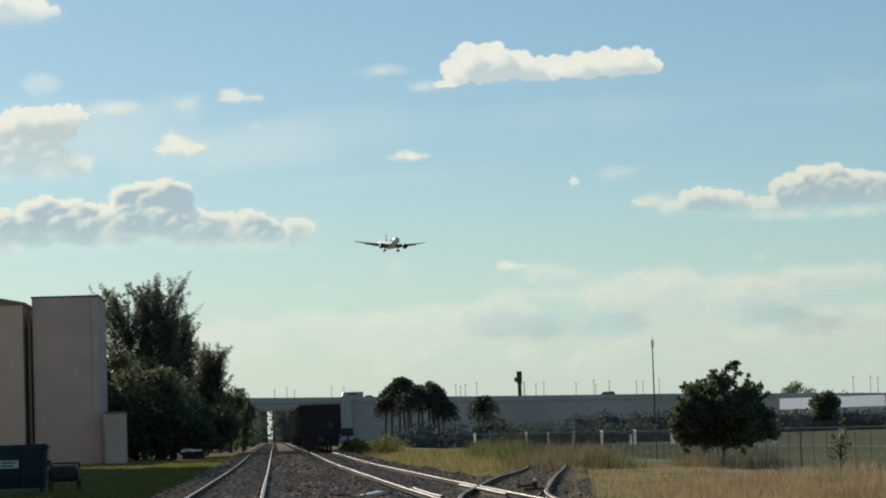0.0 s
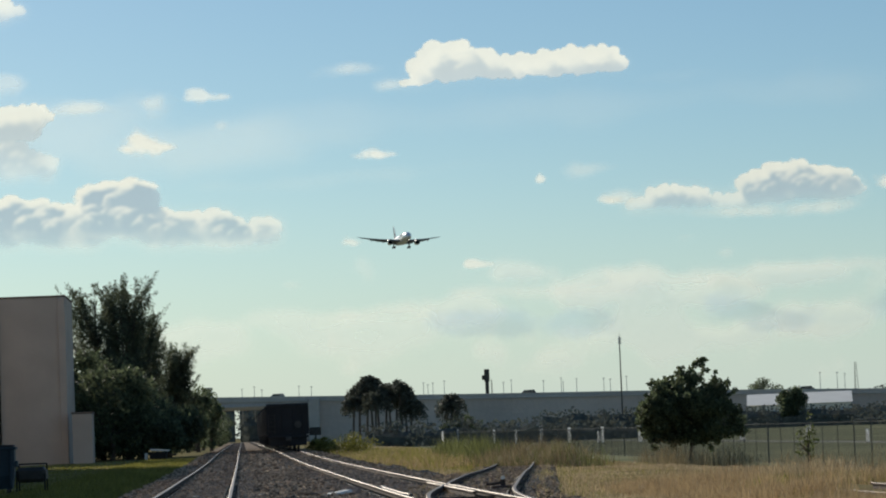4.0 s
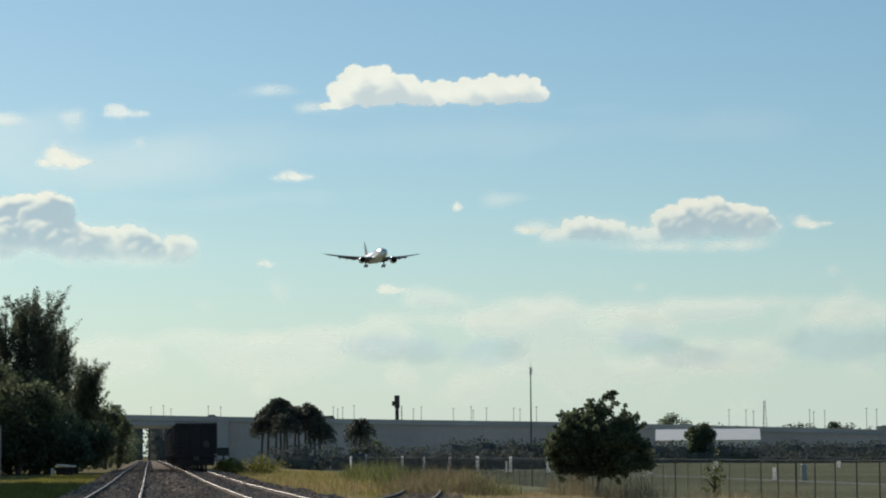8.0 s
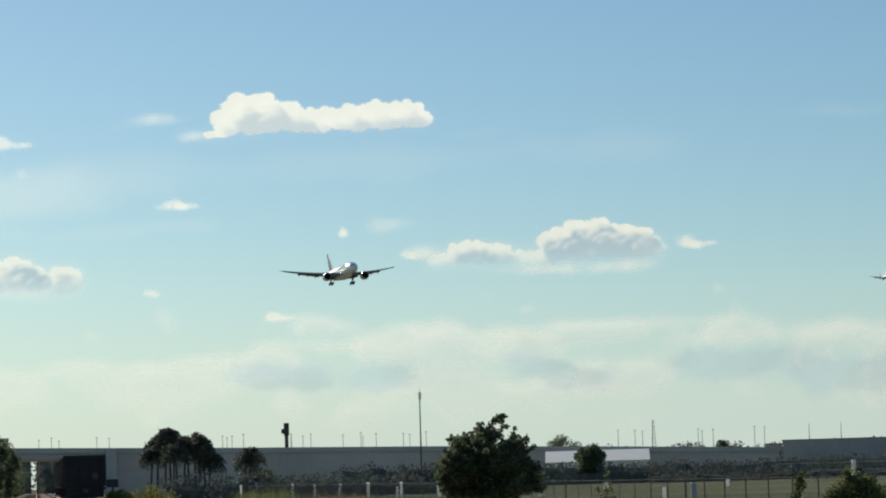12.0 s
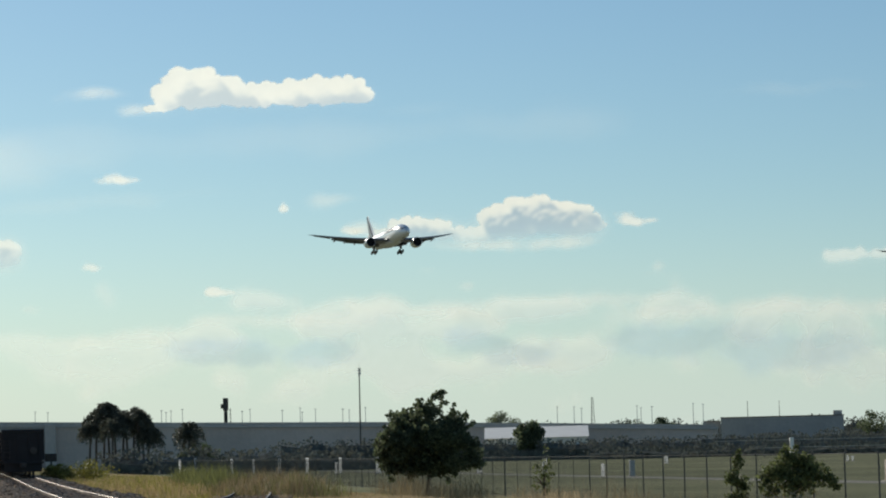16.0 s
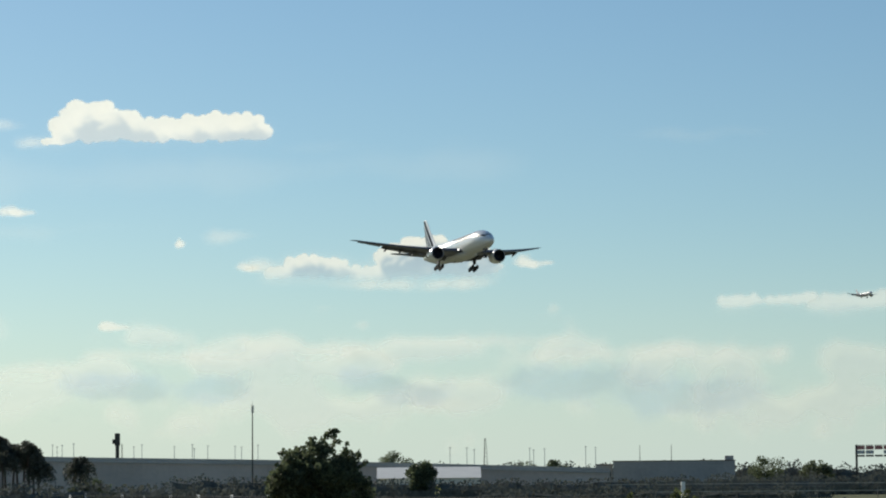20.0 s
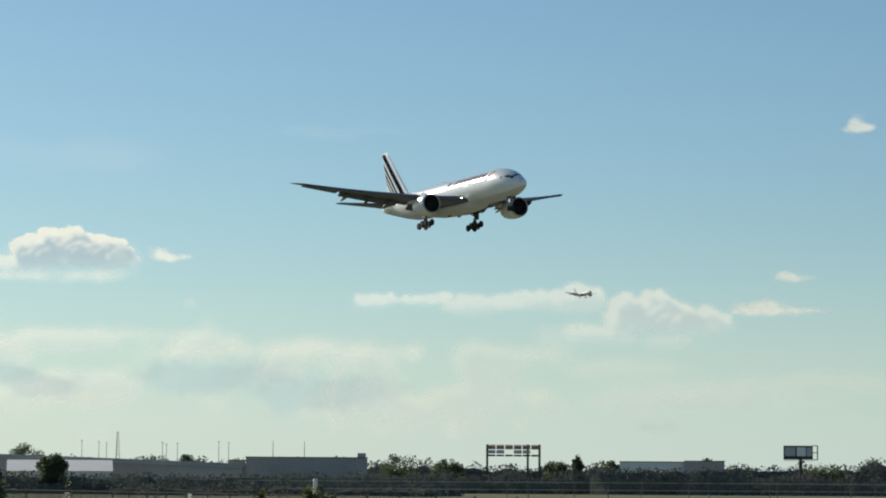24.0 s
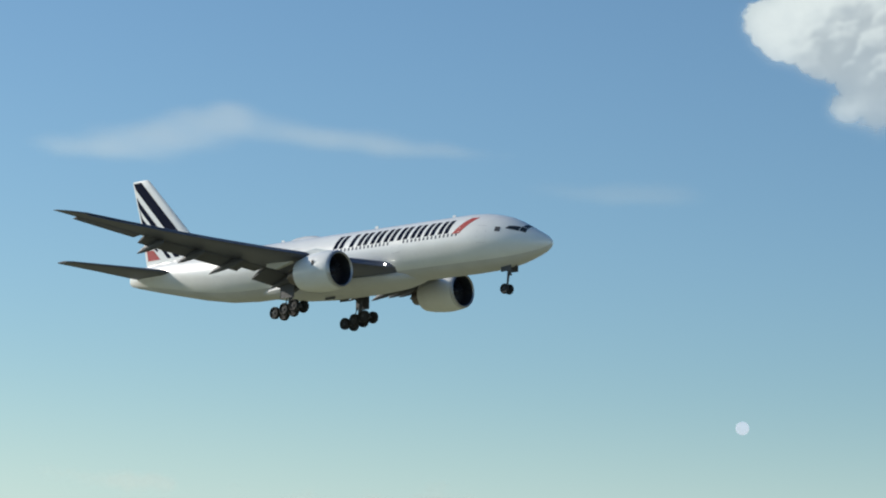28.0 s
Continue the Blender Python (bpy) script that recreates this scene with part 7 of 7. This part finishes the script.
# ---- far buildings ----
def shed(az0, az1, d_, el, label):
    a, b = by(az0, d_), by(az1, d_)
    L = (b - a).length
    h = height(el, d_) - FIELD
    turn = math.degrees(math.atan2((b - a).y, (b - a).x))
    root = thing("metal_shed", side_pose(Vector(((a.x + b.x) / 2, (a.y + b.y) / 2, FIELD)), turn), label, "shed", "far sheds")
    for x0, x1, y0, y1 in ((-L / 2, L / 2, 0, 0.2), (-L / 2, L / 2, 29.8, 30), (-L / 2, -L / 2 + 0.2, 0.2, 29.8), (L / 2 - 0.2, L / 2, 0.2, 29.8)):
        bm = bmesh.new()
        box(bm, x0, x1, y0, y1, 0, h * 0.66)
        part("wall", bm, M_CREAM, root)
    bm = bmesh.new()
    loft(bm, [[Vector((x, -0.4, h * 0.66)), Vector((x, 15, h)), Vector((x, 30.4, h * 0.66)), Vector((x, 15, h * 0.95))] for x in (-L / 2 - 0.3, L / 2 + 0.3)], cap0=True, cap1=True)
    part("roof", bm, M_WHITE, root, "bright white metal roof")
    bm = bmesh.new()
    box(bm, L * 0.2, L * 0.42, -0.08, -0.01, 0.1, h * 0.5)
    part("roller_door", bm, M_GALV, root)


shed(6.90, 7.6, 660, 0.475, "white metal shed at the edge of the airfield")
shed(7.95, 8.96, 662, 0.48, "long white metal shed at the edge of the airfield")


def long_block(az0, az1, d_, el, label, mat_wall, wins=0, deep=20):
    a, b = by(az0, d_), by(az1, d_)
    L = (b - a).length
    h = height(el, d_) - FIELD
    turn = math.degrees(math.atan2((b - a).y, (b - a).x))
    root = thing("flat_roofed_building", side_pose(Vector(((a.x + b.x) / 2, (a.y + b.y) / 2, FIELD)), turn), label, "building", "far buildings")
    for x0, x1, y0, y1 in ((-L / 2, L / 2, 0, 0.4), (-L / 2, L / 2, deep - 0.4, deep), (-L / 2, -L / 2 + 0.4, 0.4, deep - 0.4), (L / 2 - 0.4, L / 2, 0.4, deep - 0.4)):
        bm = bmesh.new()
        box(bm, x0, x1, y0, y1, 0, h)
        part("wall", bm, mat_wall, root)
    bm = bmesh.new()
    box(bm, -L / 2 - 0.2, L / 2 + 0.2, -0.2, deep + 0.2, h, h + 0.3, 0.05)
    part("roof", bm, M_STUCCO_DARK, root)
    for k in range(wins):
        x = -L / 2 + L * (k + 0.5) / wins
        bm = bmesh.new()
        box(bm, x - L / wins * 0.3, x + L / wins * 0.3, -0.12, -0.01, h * 0.62, h * 0.8, 0.02)
        part("window", bm, M_GLASS, root)
    return root, L, h


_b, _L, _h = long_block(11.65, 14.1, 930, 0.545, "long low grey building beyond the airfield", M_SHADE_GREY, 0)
bm = bmesh.new()
box(bm, _L / 2 - 3.2, _L / 2 - 0.4, 3, 7, _h + 0.3, _h + 1.7, 0.1)
part("roof_plant", bm, M_CONCRETE, _b)
for _x in (-_L * 0.28, -_L * 0.02):
    bm = bmesh.new()
    tube(bm, (_x, 4, _h), (_x, 4, _h + 5.5), 0.13, 0.08, 6)
    part("roof_pole", bm, M_STEEL, _b)
long_block(11.3, 11.64, 935, 0.48, "low pale annex of a grey building", M_CONCRETE, 2)
long_block(19.2, 20.5, 940, 0.50, "low cream building among far trees", M_WHITE, 0)
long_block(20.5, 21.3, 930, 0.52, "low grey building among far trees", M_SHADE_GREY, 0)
long_block(-4.1, -3.9, 1500, 1.02, "pale apartment block beyond the highway", M_WHITE, 5)


def board_sign():
    d_ = 900
    root = thing("rooftop_sign", Matrix.Translation(by(17.05, d_, FIELD)) @ pose(0, 0, 0, 0, 0, -17), "open steel sign frame with red and grey panels", "sign")
    w = 8.3
    z0, z1 = height(0.60, d_) - FIELD, height(0.83, d_) - FIELD
    for x in (-w, w * 0.55, w):
        bm = bmesh.new()
        box(bm, x - 0.35, x + 0.35, -0.3, 0.3, 0, z1 + 0.2, 0.04)
        part("post", bm, M_STEEL, root)
    for k, (za, zb, m) in enumerate(((0.62, 0.95, M_RED), (0.25, 0.55, M_GALV), (0.0, 0.16, M_STEEL), (0.97, 1.02, M_STEEL))):
        for j in range(6):
            x0 = -w + 2 * w * j / 6
            if k == 1 and j in (2, 5):
                continue
            bm = bmesh.new()
            box(bm, x0 + 0.15, x0 + 2 * w / 6 - 0.15, -0.5, -0.38, z0 + (z1 - z0) * za, z0 + (z1 - z0) * zb, 0.02)
            part("panel", bm, m, root)


def billboard(az0, az1, e0, e1, d_, label, turn):
    a, b = by(az0, d_), by(az1, d_)
    w = (b - a).length / 2
    root = thing("billboard", Matrix.Translation(by((az0 + az1) / 2, d_, FIELD)) @ pose(0, 0, 0, 0, 0, turn), label, "billboard", "billboards")
    z0, z1 = height(e0, d_) - FIELD, height(e1, d_) - FIELD
    bm = bmesh.new()
    box(bm, -w, w * 0.72, -0.4, -0.1, z0, z1, 0.05)
    part("face", bm, M_STEEL, root, "dark billboard face")
    for x0, x1, m in ((-0.92, -0.3, M_GALV), (-0.22, 0.3, M_WHITE), (0.36, 0.66, M_GALV)):
        bm = bmesh.new()
        box(bm, w * x0, w * x1, -0.45, -0.41, z0 + (z1 - z0) * 0.25, z1 - (z1 - z0) * 0.12, 0.01)
        part("poster", bm, m, root)
    bm = bmesh.new()
    for z in (z0, (z0 + z1) / 2, z1):
        tube(bm, (w * 0.72, -0.2, z), (w, 2.5, z), 0.14, n=5)
    tube(bm, (w, 2.5, z0), (w, 2.5, z1), 0.2, n=5)
    part("back_frame", bm, M_STEEL, root)
    bm = bmesh.new()
    tube(bm, (0, 0.3, 0), (0, 0.3, z1 - 0.5), 0.6, n=10)
    part("column", bm, M_STEEL, root)
    bm = bmesh.new()
    box(bm, -w, w * 0.72, -1.2, -0.4, z0 - 0.35, z0 - 0.2)
    part("catwalk", bm, M_GALV, root)


def guard_rail(d_, az0, az1, tops, label):
    """A long barrier of steel beams on posts along the far airfield road."""
    a, b = by(az0, d_), by(az1, d_)
    root = thing("guard_rail", Matrix.Translation((a.x, a.y, FIELD)), label, "guard rail", "far guard rails")
    for e in tops:
        z = height(e, d_) - FIELD
        bm = bmesh.new()
        pts = [by(az0 + (az1 - az0) * k / 24, d_) - a for k in range(25)]
        loft(bm, [[p + Vector((0, 0, z - 0.16)), p + Vector((0, 0, z)), p + Vector((0.1, 0.1, z)), p + Vector((0.1, 0.1, z - 0.16))] for p in pts], cap0=True, cap1=True)
        part("beam", bm, M_PATH if e == tops[0] else M_FENCE, root)
    n = int((b - a).length / 14)
    bm = bmesh.new()
    box(bm, -0.07, 0.07, -0.07, 0.07, -0.2, height(tops[-1], d_) - FIELD, 0.01)
    me = finish(bm, "post", M_FENCE)
    for k in range(n + 1):
        again("post", me, root, Matrix.Translation(by(az0 + (az1 - az0) * k / n, d_) - a + Vector((0.05, 0.2, 0))))


guard_rail(520, 12.5, 40, (-0.06, 0.0, 0.05), "long low steel guard rail along the airfield road")
guard_rail(610, 11.5, 40, (0.09, 0.13), "long low steel guard rail along the far airfield road")
board_sign()
billboard(22.48, 23.16, 0.57, 0.85, 900, "dark billboard with pale posters above the trees", -22)
billboard(33.75, 34.15, 0.85, 1.12, 900, "dark billboard above the far trees", -34)



# ---- traffic on the highway ----
def road_vehicle(name, label, paint, profile, length, width):
    """A vehicle that heads towards -x: a body lofted from its side profile, windows, and four wheels."""
    root = thing(name, Matrix.Identity(4), label, "vehicle", "vehicles on the highway")
    bm = bmesh.new()
    side = [Vector((x * length, 0, z)) for x, z in profile]
    rings = []
    for y, inset in ((-width / 2, 0.10), (-width / 2 + 0.12, 0.0), (width / 2 - 0.12, 0.0), (width / 2, 0.10)):
        c = sum(side, Vector()) / len(side)
        rings.append([Vector((c.x + (p.x - c.x) * (1 - inset * 0.3), y, c.z + (p.z - c.z) * (1 - inset))) for p in side])
    loft(bm, rings, cap0=True, cap1=True)
    part("body", bm, paint, root, smooth=True)
    top = max(z for _, z in profile)
    for y in (-width / 2 - 0.012, width / 2 + 0.012):
        bm = bmesh.new()
        box(bm, -0.14 * length, 0.22 * length, y - 0.01, y + 0.01, top * 0.66, top * 0.90, 0.004)
        part("side_window", bm, M_GLASS, root)
    for x in (-0.31, 0.31):
        for y in (-width / 2 + 0.12, width / 2 - 0.12):
            bm = bmesh.new()
            revolve(bm, [(-0.11, 0.02), (-0.11, 0.30), (-0.08, 0.34), (0.08, 0.34), (0.11, 0.30), (0.11, 0.02)], Matrix.Translation((x * length, y, 0.34)) @ pose(0, 0, 0, 0, 0, 90), 14)
            part("wheel", bm, M_TYRE, root, smooth=True)
    return root


CAR_SIDE = [(-0.5, 0.35), (-0.5, 0.72), (-0.47, 0.82), (-0.24, 0.95), (-0.10, 1.42), (0.16, 1.50), (0.34, 1.08), (0.48, 1.0), (0.5, 0.6), (0.49, 0.35)]
SUV_SIDE = [(-0.5, 0.4), (-0.5, 0.95), (-0.28, 1.12), (-0.15, 1.72), (0.40, 1.80), (0.49, 1.1), (0.5, 0.45)]
VAN_SIDE = [(-0.5, 0.4), (-0.5, 1.0), (-0.42, 1.3), (-0.34, 2.2), (-0.30, 2.35), (0.49, 2.35), (0.5, 0.45)]
M_CAR_DARK = mat("dark_car_paint", (0.03, 0.032, 0.036), 0.25, 0.2, var=0.1, scale=1, fine=8, bump=0, coat=0.5)
M_CAR_GREY = mat("grey_car_paint", (0.20, 0.21, 0.22), 0.3, 0.3, var=0.1, scale=1, fine=8, bump=0, coat=0.5)
# each with the bearing and the second at which it passes there, and its speed
TRAFFIC = [
    (road_vehicle("delivery_van", "grey box van driving along the raised highway", M_CAR_GREY, VAN_SIDE, 6.2, 2.1), -1.75, 0.0, 19.5),
    (road_vehicle("car", "dark low car following a van on the highway", M_CAR_DARK, CAR_SIDE, 4.6, 1.8), -1.42, 0.0, 19.5),
    (road_vehicle("car", "dark car driving along the raised highway", M_CAR_DARK, SUV_SIDE, 4.8, 1.9), 3.4, 0.0, 25.2),
    (road_vehicle("car", "grey car driving along the raised highway", M_CAR_GREY, SUV_SIDE, 4.8, 1.9), -1.64, 3.5, 25.0),
    (road_vehicle("car", "dark car driving along the raised highway", M_CAR_DARK, SUV_SIDE, 4.8, 1.9), -1.63, 6.0, 26.0),
    (road_vehicle("car", "grey car driving along the raised highway", M_CAR_GREY, CAR_SIDE, 4.6, 1.8), -2.1, 8.0, 25.0),
    (road_vehicle("car", "dark car driving along the raised highway", M_CAR_DARK, SUV_SIDE, 4.8, 1.9), 1.2, 7.5, 25.0),
]


# ---- what moves ----
def flight(x, y, z, heading, nose_up, bank):
    return pose(x, y, z + EYE[2], bank, -nose_up, 90 - heading)


def motions():
    walk(jet, [
        (0, flight(-28.51, 2294.4, 157.96, 169.58, 2.27, -2.33)),
        (6, flight(24.81, 1845.54, 129.76, 169.4, 1.93, -0.19)),
        (10, flight(60.23, 1549.85, 114.27, 169.53, 1.81, 1.19)),
        (12.5, flight(80.74, 1366.77, 104.24, 170.09, 1.35, 1.48)),
        (15, flight(98.2, 1185.55, 93.23, 170.07, 1.72, 0.39)),
        (17, flight(112.89, 1040.57, 84.33, 169.63, 2.77, 0.66)),
        (19, flight(126.31, 888.45, 77.36, 168.83, 2.54, 0.67)),
        (20.5, flight(134.97, 773.12, 71.86, 169.48, 2.22, -1.55)),
        (22.5, flight(147.98, 622, 64.66, 169.34, 2.07, -0.8)),
        (24, flight(158.9, 511.6, 58.48, 168.95, 1.7, 0.9)),
        (24.5, flight(162.35, 474.6, 56.24, 169.13, 1.36, 1.0)),
        (25.5, flight(169.27, 400.9, 51.56, 169.6, 0.78, 0.7)),
        (26, flight(173.3, 364.9, 49.2, 169.46, 0.8, 0.35)),
        (26.5, flight(176.7, 327.5, 46.8, 169.55, 1.23, 0.35)),
        (27, flight(180.1, 290.8, 44.58, 169.62, 1.88, 0.6)),
        (27.5, flight(182.95, 252.65, 42.53, 169.75, 2.75, 0.65)),
        (28, flight(186.03, 215.09, 40.64, 170.14, 2.96, 0.52)),
    ])
    walk(far_jet, [
        (0, flight(FAR0[0], FAR0[1], FAR0[2], 169.6, 2.5, 0)),
        (28, flight(FAR1[0], FAR1[1], FAR1[2], 169.6, 2.5, 0)),
    ])

    for vehicle, az, t0, speed in TRAFFIC:
        y = HIGHWAY_Y + 7.0
        x0 = y * math.tan(radians(az))
        rows = []
        for t in range(0, 29, 2):
            x = x0 - speed * (t - t0)
            rows.append((t, pose(x, y, deck_top(x) - 0.95)))
        walk(vehicle, rows)


motions()
